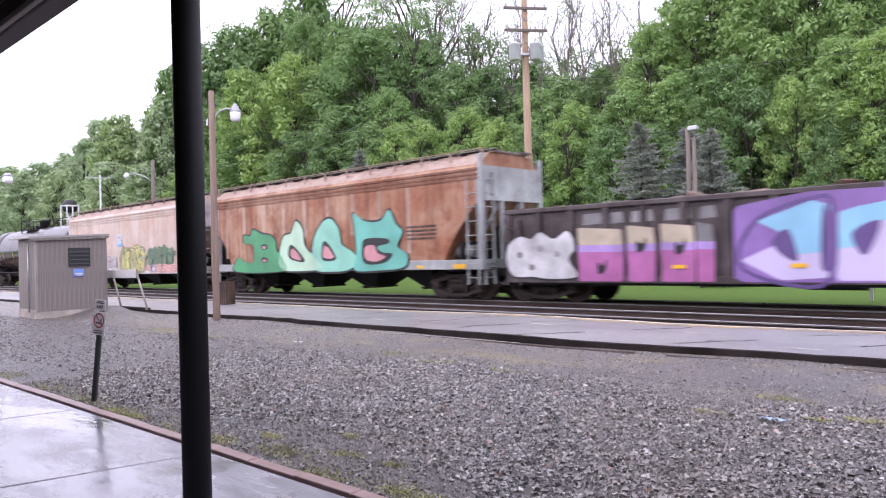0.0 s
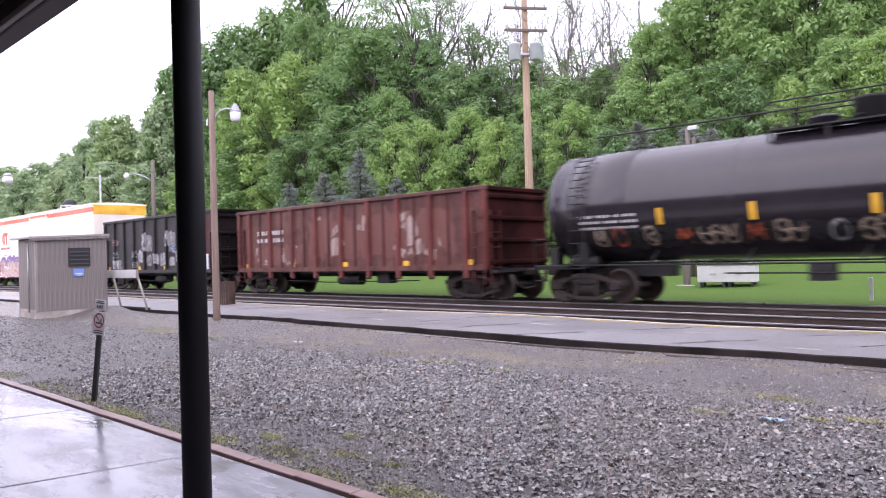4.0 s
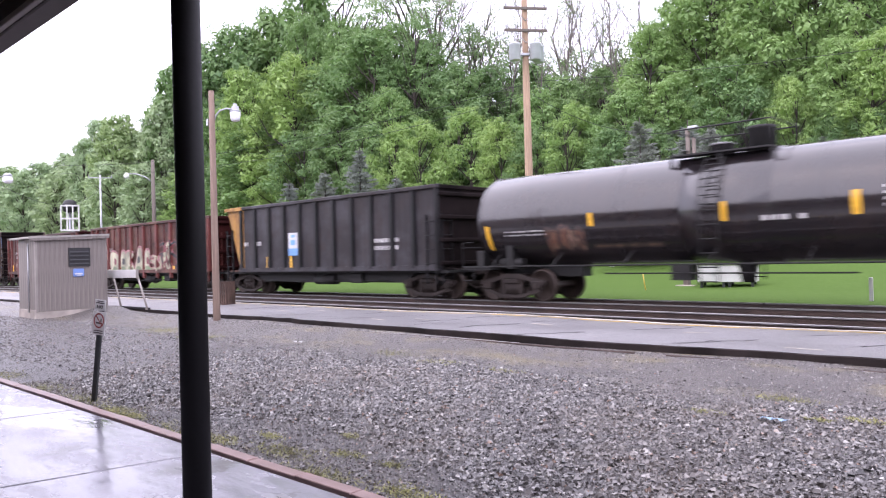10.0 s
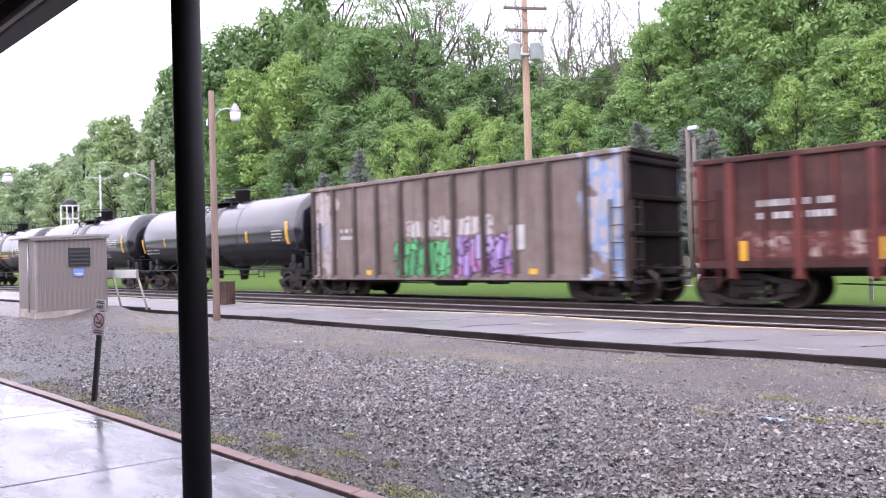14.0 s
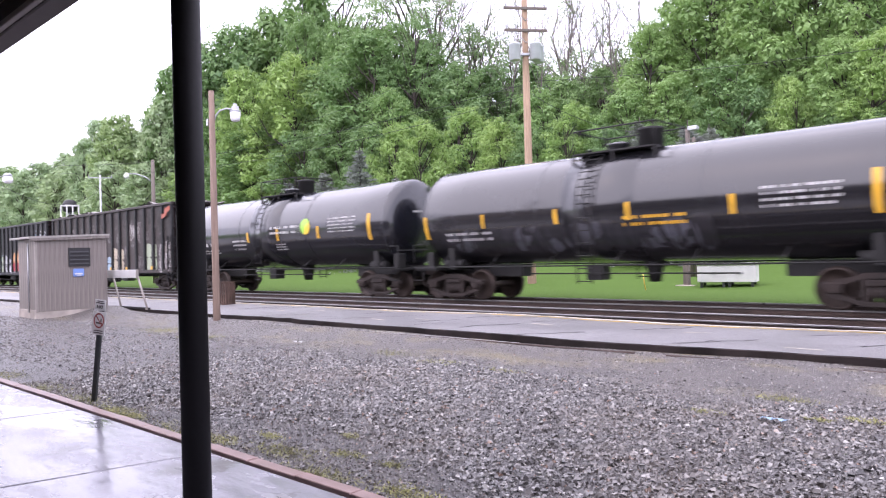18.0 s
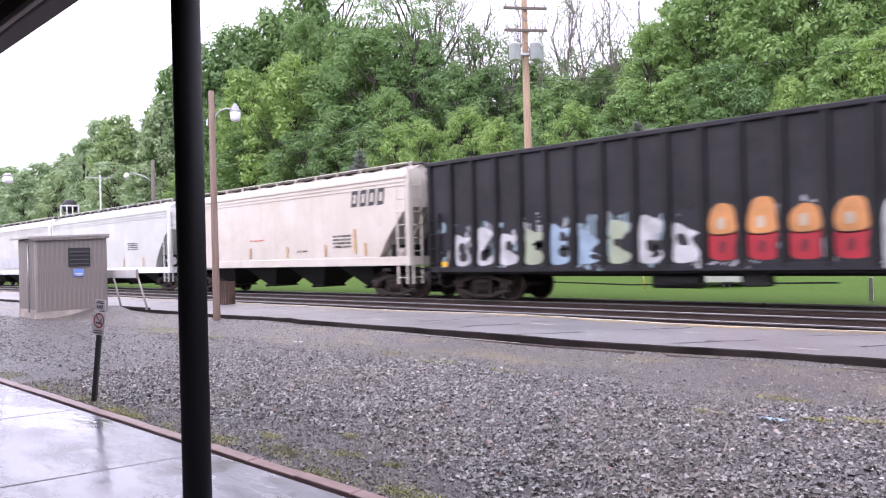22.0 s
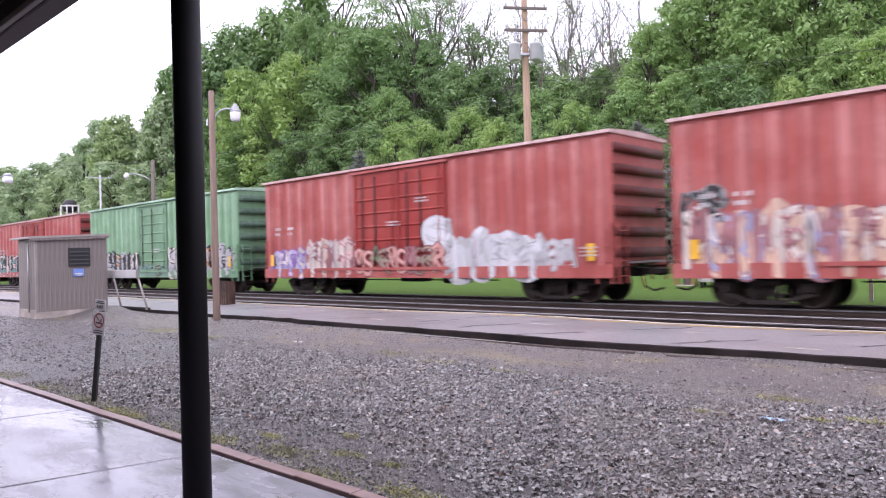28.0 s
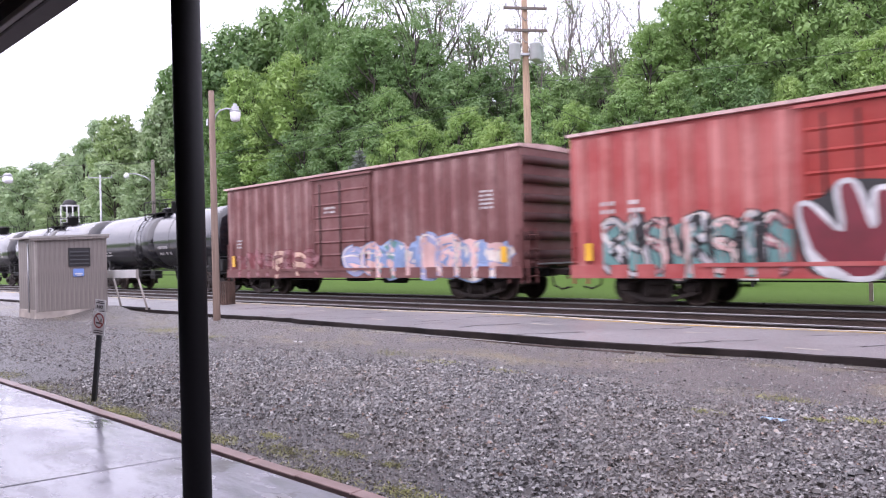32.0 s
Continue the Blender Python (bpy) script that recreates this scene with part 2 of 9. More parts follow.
def wet_concrete():
    m = Nodes("wet_concrete")
    big = m.noise(0.9, detail=5)
    fine = m.noise(28, detail=6)
    puddle = m.ramp(m.noise(0.8, m.stretch(0.7, 1.7, 1), detail=5, rough=0.6, warp=0.5), [(0.46, 0.0), (0.56, 1.0)])
    film = m.ramp(m.noise(2.6, m.stretch(0.6, 1.6, 1), detail=4, rough=0.6), [(0.42, 0.0), (0.60, 1.0)])
    col = m.mix(big, (0.24, 0.232, 0.275), (0.37, 0.358, 0.42))
    col = m.mix(m.math("MULTIPLY", fine, 0.5), col, (0.14, 0.135, 0.13))
    blot = m.ramp(m.noise(1.7, detail=6, rough=0.7), [(0.56, 0.0), (0.63, 1.0)])
    col = m.mix(m.math("MULTIPLY", blot, 0.7), col, (0.12, 0.115, 0.115))
    col = m.mix(m.math("MULTIPLY", puddle, 0.4), col, (0.13, 0.13, 0.14))
    ripple = m.noise(7.0, m.stretch(0.5, 1.4, 1), detail=4)
    m.bump(m.math("ADD", m.math("MULTIPLY", m.mix(puddle, fine, 0.5), 0.6), m.math("MULTIPLY", ripple, 2.2)), 0.30, 0.006)
    rough = m.mix(puddle, m.math("ADD", m.math("MULTIPLY", film, 0.16), m.math("ADD", m.math("MULTIPLY", fine, 0.16), 0.10)), 0.05)
    return m.done(col, rough, specular=0.78)


def wet_asphalt():
    m = Nodes("wet_asphalt")
    big = m.noise(0.5, detail=5)
    fine = m.noise(60, detail=4)
    col = m.mix(big, (0.12, 0.115, 0.125), (0.21, 0.20, 0.215))
    col = m.mix(m.ramp(fine, [(0.45, 0.0), (0.62, 0.8)]), col, (0.40, 0.385, 0.40))
    patch = m.ramp(m.cells(0.35, m.stretch(0.6, 1, 1), out="Color"), [(0.3, 0.0), (0.8, 0.35)])
    col = m.mix(patch, col, (0.12, 0.115, 0.12))
    m.bump(fine, 0.25, 0.006)
    col = m.mix(1.0, col, (0.84, 0.85, 0.82), "MULTIPLY")
    return m.done(col, m.math("ADD", m.math("MULTIPLY", big, 0.35), 0.2))


def gravel_bed():
    m = Nodes("gravel_bed")
    stone = m.cells(60, out="Color")
    edge = m.cells(60)
    big = m.noise(0.35, detail=4)
    # bed and cell borders kept dark: the shade between stones is in the colour
    col = m.ramp(stone, [(0.0, (0.020, 0.018, 0.018)), (0.45, (0.05, 0.045, 0.046)), (0.8, (0.11, 0.10, 0.10)), (1.0, (0.30, 0.28, 0.275))])
    col = m.mix(m.ramp(edge, [(0.3, 0.0), (0.65, 0.7)]), col, (0.055, 0.048, 0.045))
    earth = m.mix(m.ramp(m.noise(30, detail=7, rough=0.8), [(0.36, 0.0), (0.64, 1.0)]), (0.034, 0.029, 0.028), (0.165, 0.148, 0.137))
    damp = m.ramp(m.noise(0.8, detail=5, rough=0.65), [(0.52, 0.0), (0.66, 1.0)])
    earth = m.mix(m.math("MULTIPLY", damp, 0.6), earth, (0.055, 0.047, 0.047))
    speck = m.ramp(m.cells(34, out="Color"), [(0.86, 0.0), (0.89, 1.0)])
    earth = m.mix(m.math("MULTIPLY", speck, 0.8), earth, (0.42, 0.39, 0.38))
    moss = m.ramp(m.noise(0.7, m.shift((3.0, 1.0, 0.0), m.stretch(1.0, 1.8, 1.0)), detail=6, rough=0.65), [(0.52, 0.0), (0.64, 1.0)])
    earth = m.mix(m.math("MULTIPLY", moss, 0.6), earth, (0.20, 0.165, 0.07))
    y = m.axis("Y")
    fine_zone = m.ramp(m.math("ADD", m.math("MULTIPLY", y, 0.1), m.math("MULTIPLY", m.math("SUBTRACT", big, 0.5), 0.30)), [(0.72, 0.0), (0.80, 1.0)])
    col = m.mix(fine_zone, col, earth)
    m.bump(m.math("SUBTRACT", 1.0, edge), 0.6, 0.03)
    return m.done(col, 0.30, specular=0.6)


def stone_grey():
    m = Nodes("crushed_stone")
    r = m.island()
    col = m.ramp(r, [(0.0, (0.020, 0.018, 0.019)), (0.22, (0.060, 0.055, 0.058)), (0.55, (0.165, 0.156, 0.163)), (0.82, (0.31, 0.296, 0.30)), (0.94, (0.44, 0.425, 0.425)), (0.975, (0.56, 0.54, 0.53)), (0.985, (0.40, 0.26, 0.20)), (1.0, (0.24, 0.15, 0.12))])
    warm = m.ramp(m.noise(0.55, detail=4, rough=0.6), [(0.42, 0.0), (0.64, 1.0)])
    col = m.mix(m.math("MULTIPLY", warm, 0.45), col, m.mix(r, (0.09, 0.070, 0.060), (0.30, 0.245, 0.215)))
    fine = m.noise(55, detail=5)
    col = m.mix(m.math("MULTIPLY", fine, 0.35), col, (0.075, 0.068, 0.066))
    m.bump(fine, 0.4, 0.006)
    col = m.mix(1.0, col, (0.865, 0.87, 0.82), "MULTIPLY")
    return m.done(col, 0.22, specular=0.7)


def ballast_dark():
    m = Nodes("dark_ballast")
    stone = m.cells(20, out="Color")
    edge = m.cells(20)
    col = m.ramp(stone, [(0.0, (0.012, 0.01, 0.01)), (0.6, (0.032, 0.027, 0.026)), (1.0, (0.07, 0.06, 0.055))])
    col = m.mix(m.noise(0.6, detail=4), col, (0.02, 0.014, 0.013))
    m.bump(m.math("SUBTRACT", 1.0, edge), 0.8, 0.04)
    return m.done(col, 0.7)


def lawn_green():
    m = Nodes("lawn")
    big = m.noise(0.12, detail=5)
    fine = m.noise(9, m.stretch(1, 1, 1), detail=7, rough=0.75)
    far = m.ramp(m.math("MULTIPLY", m.axis("Y"), 0.01), [(0.36, 0.0), (0.42, 1.0)])
    col = m.mix(big, (0.045, 0.092, 0.016), (0.075, 0.140, 0.026))
    col = m.mix(m.ramp(fine, [(0.35, 0.0), (0.75, 0.8)]), col, (0.105, 0.165, 0.040))
    col = m.mix(far, col, m.mix(fine, (0.022, 0.036, 0.013), (0.054, 0.061, 0.025)))
    m.bump(fine, 0.7, 0.05)
    return m.done(col, 0.9, specular=0.1)


CONCRETE, ASPHALT, GRAVEL, STONE = wet_concrete(), wet_asphalt(), gravel_bed(), stone_grey()
BALLAST, LAWN = ballast_dark(), lawn_green()
BRICK = plain("red_brick_edging", (0.26, 0.165, 0.15), 0.4, vary=0.3, scale=10)
PALE = plain("pale_line_paint", (0.55, 0.50, 0.42), 0.5, vary=0.3, scale=8)
YELLOW_LINE = plain("yellow_line_paint", (0.62, 0.43, 0.07), 0.5, vary=0.25, scale=8)
LIP = plain("wet_dark_brown_asphalt_edge", (0.022, 0.017, 0.016), 0.75, vary=0.5, scale=7, bump=0.6, specular=0.12)
WET_EDGE = plain("wet_black_timber", (0.009, 0.008, 0.008), 0.85, vary=0.4, scale=5)
RAIL_RUST = plain("rusty_rail_steel", (0.045, 0.028, 0.022), 0.6, 0.3, vary=0.3, scale=9)
RAIL_TOP = plain("worn_bright_steel", (0.36, 0.35, 0.35), 0.32, 0.85, vary=0.1, scale=9)
TIE = wood("creosoted_timber", (0.03, 0.024, 0.021), 0.8, "y")


# ---------------------------------------------------------------- ground
def ground_height(x, y):
    """The lie of the land: flat about the tracks, a wooded slope behind the lawn."""
    z = -0.22
    if y > 19.2:
        z += 0.16 * min(1.0, (y - 19.2) / 1.2)
    if y > 25.5:
        z += 0.13 * (min(y, 33) - 25.5)
    if y > 33:
        d = min(y, 190) - 33
        z += 0.105 * d * min(1.0, d / 12) + 1.3 * math.sin(x * 0.045 + 1.0) * min(1.0, d / 20)
    return z


def build_ground():
    g = Shape()
    xs = [-2400, -900, -420] + [-250 + 10 * i for i in range(36)] + [300, 900, 2400]
    ys = [-2400, -600, -120, -30, -6, 3, 6, 9, 12, 15.9, 17.75, 19.2, 19.8, 20.4] + [22 + 3 * i for i in range(20)] + [90, 105, 130, 160, 190, 400, 2400]
    vs = [(x, y, ground_height(x, y)) for y in ys for x in xs]
    n = len(xs)
    fs = [(j * n + i, j * n + i + 1, (j + 1) * n + i + 1, (j + 1) * n + i) for j in range(len(ys) - 1) for i in range(n - 1)]
    g.add(vs, fs, True)
    solid("ground", g, LAWN, "grass and woodland ground behind the railway tracks", "ground", kind="structure")


def gravel_height(x, y):
    """Level gravel that climbs a little to the platform and banks up against the hut."""
    bank = 0.20 * math.exp(-((x + 23.9) / 0.9) ** 2 - ((y - 9.4) / 0.8) ** 2)
    return -0.185 + 0.03 * noise.noise((x * 0.5, y * 0.5, 0)) + 0.095 * min(1.0, max(0.0, (y - 7.9) / 1.5)) + bank - 0.045 * math.exp(-((x + 7.6) / 3.0) ** 2) * min(1.0, max(0.0, y - 8.9))


def build_gravel():
    g = Shape()
    xs = np.linspace(-62, 14, 229)
    ys = np.linspace(3.0, 10.0, 29)
    vs = [(x, y, gravel_height(x, y)) for y in ys for x in xs]
    n = len(xs)
    g.add(vs, [(j * n + i, j * n + i + 1, (j + 1) * n + i + 1, (j + 1) * n + i) for j in range(len(ys) - 1) for i in range(n - 1)], True)
    solid("gravel_strip", g, GRAVEL, "strip of wet grey gravel between the walkway and the platform", "gravel", kind="structure")
    # loose stones: coarse in a broad band, small and thin towards the platform and along the kerb
    rng = np.random.default_rng(5)
    x = np.concatenate([rng.uniform(-11, -0.5, 118000), rng.uniform(-30, -11, 30000), rng.uniform(-0.5, 4.5, 26000), rng.uniform(-26, 4.0, 52000)])
    y = np.concatenate([3.06 + 5.3 * rng.beta(0.95, 1.25, 174000), rng.uniform(7.3, 9.85, 52000)])
    limit = 7.55 + 0.28 * np.sin(x * 0.9 + 1.0) + 0.18 * np.sin(x * 2.3) + 0.25 * np.clip(x + 3.0, 0, 2)
    coarse = y < limit + rng.normal(0, 0.12, len(x))
    keep = (coarse | (rng.random(len(x)) < 0.9)) & ~((x < -23.7) & (y > 7.3))
    x, y, coarse = x[keep], y[keep], coarse[keep]
    k = len(x)
    size = rng.gamma(3.2, 0.0034, k).clip(0.005, 0.026) * np.where(coarse, 1.0, 0.55) * np.where(y < 3.75 + 0.35 * np.sin(x * 0.9), 0.62, 1.0)
    # a stone: four corners at the foot, a ridge of two on top
    base = np.array([(1, 0.6, 0), (-0.9, 0.7, 0), (-1, -0.6, 0), (0.9, -0.7, 0), (0.5, 0.1, 0.85), (-0.45, -0.1, 0.9)], float)
    faces = np.array([(0, 1, 5), (0, 5, 4), (2, 3, 4), (2, 4, 5), (1, 2, 5), (3, 0, 4)])
    pts = base[None] * (size[:, None, None] * rng.uniform(0.7, 1.25, (k, 6, 1)))
    pts += size[:, None, None] * rng.uniform(-0.25, 0.25, (k, 6, 3))
    ang = rng.uniform(0, 6.28, k)
    tip = rng.normal(0, 0.42, k)
    c, s, ct, st = np.cos(ang), np.sin(ang), np.cos(tip), np.sin(tip)
    py, pz = pts[..., 1] * ct[:, None] - pts[..., 2] * st[:, None], pts[..., 1] * st[:, None] + pts[..., 2] * ct[:, None]
    px = pts[..., 0]
    bed = np.array([gravel_height(a, b) for a, b in zip(x, y)])
    out = np.stack([px * c[:, None] - py * s[:, None] + x[:, None], px * s[:, None] + py * c[:, None] + y[:, None], pz + (bed + rng.uniform(-0.1, 0.35, k) * size)[:, None]], -1)
    idx = (faces[None] + 6 * np.arange(k)[:, None, None]).astype(np.int32)
    me = bpy.data.meshes.new("gravel_stones")
    me.vertices.add(k * 6)
    me.vertices.foreach_set("co", out.astype(np.float32).ravel())
    me.loops.add(idx.size)
    me.loops.foreach_set("vertex_index", idx.ravel())
    me.polygons.add(idx.size // 3)
    me.polygons.foreach_set("loop_start", np.arange(0, idx.size, 3, dtype=np.int32))
    me.polygons.foreach_set("loop_total", np.full(idx.size // 3, 3, np.int32))
    me.polygons.foreach_set("use_smooth", np.zeros(idx.size // 3, bool))
    me.materials.append(STONE)
    me.update(calc_edges=True)
    tagged(new("gravel_stones", me), "loose wet crushed grey stones lying on the gravel strip", "gravel", kind="stuff")


def build_walkway():
    """The station walkway: slabs with open joints, a brick edging, a row of bricks towards the gravel."""
    bed = Shape().box(-45, 14, -6, 2.9, -0.6, -0.125)
    walk_bed = solid("walkway", bed, WET_EDGE, "wet concrete station walkway with open joints", "walkway", kind="structure")
    edges = [-45.0]
    while edges[-1] < 14:
        edges.append(edges[-1] + 2.68)
    off = -5.88 - min(edges, key=lambda e: abs(e + 5.88))
    for a, b in zip(edges, edges[1:]):
        for y0, y1 in ((-6.0, 0.35), (0.35, 2.88)):
            s = Shape()
            sk = 0.60 * (y1 - y0) / 2.54
            dx = off
            vs = []
            for z, d in ((-0.2, 0.012), (-0.108, 0.012), (-0.1, 0.02)):
                vs += [(a + dx + d, y0 + d, z), (b + dx - d, y0 + d, z), (b + dx - d + sk, y1 - d, z), (a + dx + d + sk, y1 - d, z)]
            fs = [(8, 9, 10, 11)]
            for q in (0, 4):
                fs += [(q + i, q + (i + 1) % 4, q + 4 + (i + 1) % 4, q + 4 + i) for i in range(4)]
            s.add(vs, fs)
            part("slab", s, CONCRETE, walk_bed)
    kerb = solid("brick_edging", Shape().box(-45, 14, 2.905, 3.005, -0.6, -0.118), BRICK, "weathered red brick edging along the walkway", "edging", kind="structure")
    rng = random.Random(4)
    shared = [Shape().box(-0.2985, 0.2985, -0.052, 0.052, -0.05, 0.030, 0.005).mesh("kerb_brick", BRICK) for _ in range(1)]
    for i in range(96):
        ob = part("brick", shared[0], BRICK, kerb, at=pose(-45 + 0.6 * i + 0.3, 2.955 + rng.uniform(-0.003, 0.003), -0.120 + rng.uniform(-0.003, 0.003), rng.uniform(-1, 1), rng.uniform(-0.25, 0.25), rng.uniform(-0.25, 0.25)))


def build_platform():
    """The low asphalt platform between the gravel and the empty track, with its crumbling black edge."""
    s = Shape()
    xs = np.linspace(-90, 20, 661)
    ys = [9.90, 9.97, 10.4, 11.0, 11.6, 12.2, 12.7, 12.95]

    def edge(x):
        return 0.07 * noise.noise((x * 0.35, 3.1, 0)) + 0.03 * noise.noise((x * 1.7, 9.1, 0)) + 0.03 * noise.cell((x * 0.7, 2.0, 1.0)) + 0.02 * noise.noise((x * 6.0, 9.1, 4))

    def top(x, y):
        sag = 0.035 * noise.noise((x * 0.25, y * 0.4, 2)) + 0.012 * noise.noise((x * 1.5, y * 1.5, 5))
        return sag

    vs = [(x, y + (edge(x) if y < 10.0 else 0), top(x, y)) for y in ys for x in xs]
    n = len(xs)
    s.add(vs, [(j * n + i, j * n + i + 1, (j + 1) * n + i + 1, (j + 1) * n + i) for j in range(len(ys) - 1) for i in range(n - 1)], True)
    platform = solid("platform", s, ASPHALT, "low wet grey asphalt station platform with patches and cracks", "platform", kind="structure")
    lip = Shape()
    vs = []
    for x in xs:
        vs += [(x, 9.905 + edge(x), 0.002 + top(x, 9.95)), (x, 9.885 + edge(x) + 0.02 * noise.noise((x * 3.6, 0, 0)), -0.012 + 0.012 * noise.noise((x * 7, 2, 0)) + top(x, 9.95)), (x, 9.875 + edge(x) + 0.012 * noise.noise((x * 9, 3, 0)), -0.30)]
    lip.add(vs, [(3 * i + j, 3 * i + 3 + j, 3 * i + 4 + j, 3 * i + 1 + j) for i in range(n - 1) for j in (0, 1)])
    part("platform_lip", lip, LIP, platform, "wet black crumbling edge")
    back = Shape().box(-90, 20, 12.95, 13.05, -0.4, -0.015)
    part("platform_edge_board", back, WET_EDGE, platform)
    for name, y0, y1, mat in (("pale_edge_line", 12.86, 13.0, PALE), ("yellow_edge_line", 12.70, 12.76, YELLOW_LINE)):
        line = Shape()
        vs = []
        for x in xs:
            vs += [(x, y0, top(x, y0) + 0.006), (x, y1, top(x, y1) + 0.006)]
        line.add(vs, [(2 * i, 2 * i + 2, 2 * i + 3, 2 * i + 1) for i in range(n - 1)])
        part(name, line, mat, platform)
    # short cracks and tar seams across the platform
    rng = random.Random(11)
    for i in range(46):
        x = -34 + 36 * i / 45 + rng.uniform(-0.6, 0.6)
        y = rng.uniform(9.9, 12.0)
        crack = Shape()
        pts = [(x, y)]
        for _ in range(6):
            pts.append((pts[-1][0] + rng.uniform(0.02, 0.22), pts[-1][1] + rng.uniform(0.04, 0.22)))
        pts = [q for q in pts if q[1] < 12.6]
        w = rng.uniform(0.01, 0.035)
        if len(pts) > 2:
            vs = []
            for a, b in pts:
                vs += [(a - w, b, top(a, b) + 0.005), (a + w, b, top(a, b) + 0.005)]
            crack.add(vs, [(2 * j, 2 * j + 1, 2 * j + 3, 2 * j + 2) for j in range(len(pts) - 1)])
            part("tar_seam", crack, WET_EDGE, platform)
    for i in range(9):
        x, y = -20 + 2.3 * i + rng.uniform(-0.8, 0.8), rng.uniform(10.2, 12.3)
        mark = Shape().add([(x, y, top(x, y) + 0.007), (x + 0.5, y - 0.03, top(x + 0.5, y) + 0.007), (x + 0.52, y + 0.015, top(x + 0.5, y) + 0.007), (x + 0.02, y + 0.05, top(x, y) + 0.007)], [(0, 1, 2, 3)])
        part("paint_scrape", mark, PALE, platform)


def build_track(name, yc, x0, x1, label):
    """A track: ballast bed, wooden ties, two rails with bright running surfaces."""
    bed = Shape()
    xs = np.linspace(x0, x1, 60)
    prof = [(-1.78, -0.26), (-1.35, -0.165), (1.35, -0.165), (1.78, -0.26)]
    vs = [(x, yc + dy, z) for x in xs for dy, z in prof]
    bed.add(vs, [(4 * i + j, 4 * i + 4 + j, 4 * i + 5 + j, 4 * i + 1 + j) for i in range(len(xs) - 1) for j in range(3)], True)
    track = solid(name, bed, BALLAST, label, "track", kind="structure")
    tie = Shape().box(-0.115, 0.115, -1.3, 1.3, -0.32, -0.145, 0.01).mesh("tie", TIE)
    n = 0
    x = -42.0
    while x < 8 and n < 100:
        part("tie", tie, TIE, track, at=pose(x, yc, 0, 0, 0, 0.7 * math.sin(x * 7)))
        x += 0.53
        n += 1
    far = Shape()
    x = -42.53
    while x > x0:
        far.box(x - 0.115, x + 0.115, yc - 1.3, yc + 1.3, -0.32, -0.145)
        x -= 0.53
    tagged(part("far_ties", far, TIE, track), kind="stuff")
    for side in (-1, 1):
        y = yc + side * (GAUGE / 2 + 0.036)
        prof = [(-0.076, -0.145), (0.076, -0.145), (0.076, -0.13), (0.012, -0.115), (0.012, -0.045), (0.030, -0.036), (0.030, -0.03), (-0.030, -0.03), (-0.030, -0.036), (-0.012, -0.045), (-0.012, -0.115), (-0.076, -0.13)]
        rail = part("rail", Shape().prism_x([(y + a, b) for a, b in prof], x0, x1), RAIL_RUST, track)
        part("running_surface", Shape().box(x0, x1, y - 0.037, y + 0.037, -0.036, 0.0, 0.006), RAIL_TOP, rail)


build_ground()
build_gravel()
build_walkway()
build_platform()
build_track("near_track", NEAR_Y, -260, 60, "empty railway track with dark ballast beside the platform")
build_track("train_track", TRAIN_Y, -260, 60, "railway track under the passing freight train")

# ---------------------------------------------------------------- station side
BLACK_PAINT = plain("black_satin_paint", (0.006, 0.0055, 0.0065), 0.6, vary=0.3, scale=4, specular=0.22)
BROWN_TRIM = plain("dark_brown_trim_paint", (0.045, 0.03, 0.027), 0.5, vary=0.3, scale=4)
SOFFIT = wood("dark_soffit_boards", (0.05, 0.038, 0.035), 0.6, "x")
WALL_PAINT = plain("station_wall_paint", (0.32, 0.27, 0.22), 0.7, vary=0.1)
SIDING = wood("taupe_painted_siding", (0.235, 0.205, 0.185), 0.6, "z", 0.7)
TRIM = plain("taupe_trim_paint", (0.30, 0.27, 0.245), 0.55, vary=0.15)
ROOFING = plain("pale_roof_edge", (0.33, 0.31, 0.285), 0.5, vary=0.2)
FOOTING = plain("weathered_concrete_footing", (0.42, 0.37, 0.33), 0.8, vary=0.35)
SLAT = plain("grey_louvre_slat", (0.20, 0.19, 0.185), 0.5, vary=0.2)
LOUVRE = plain("dark_grey_louvre", (0.022, 0.022, 0.025), 0.5, vary=0.2)
BLUE_PLATE = plain("blue_plate", (0.18, 0.30, 0.66), 0.4, vary=0.1)
WHITE = plain("white_sign_paint", (0.68, 0.67, 0.66), 0.4, vary=0.1)
INK = plain("dark_sign_ink", (0.05, 0.035, 0.035), 0.5, vary=0.1)
RED_INK = plain("red_sign_ink", (0.30, 0.05, 0.045), 0.5, vary=0.1)
STEEL = plain("dark_green_steel_post", (0.05, 0.055, 0.055), 0.5, 0.4, vary=0.2)
POLE_WOOD = wood("weathered_pole_wood", (0.17, 0.142, 0.122), 0.85, "z")
POLE_RUST = wood("reddish_lamp_pole_wood", (0.22, 0.155, 0.12), 0.85, "z")
POLE_WARM = wood("tan_utility_pole_wood", (0.34, 0.235, 0.155), 0.8, "z")
GALV = plain("galvanised_metal", (0.42, 0.43, 0.45), 0.4, 0.5, vary=0.15)
LAMP_GLASS = plain("white_lamp_globe", (0.85, 0.85, 0.87), 0.25, vary=0.03)
GREY_CAN = plain("grey_transformer_paint", (0.58, 0.61, 0.63), 0.4, vary=0.1)
WIRE = plain("black_cable", (0.03, 0.03, 0.032), 0.6, vary=0.1)
RUSTY = plain("rusty_steel", (0.10, 0.062, 0.048), 0.75, 0.2, vary=0.45, scale=7)
RED_PAINT = plain("red_hydrant_paint", (0.55, 0.06, 0.04), 0.45, vary=0.2)


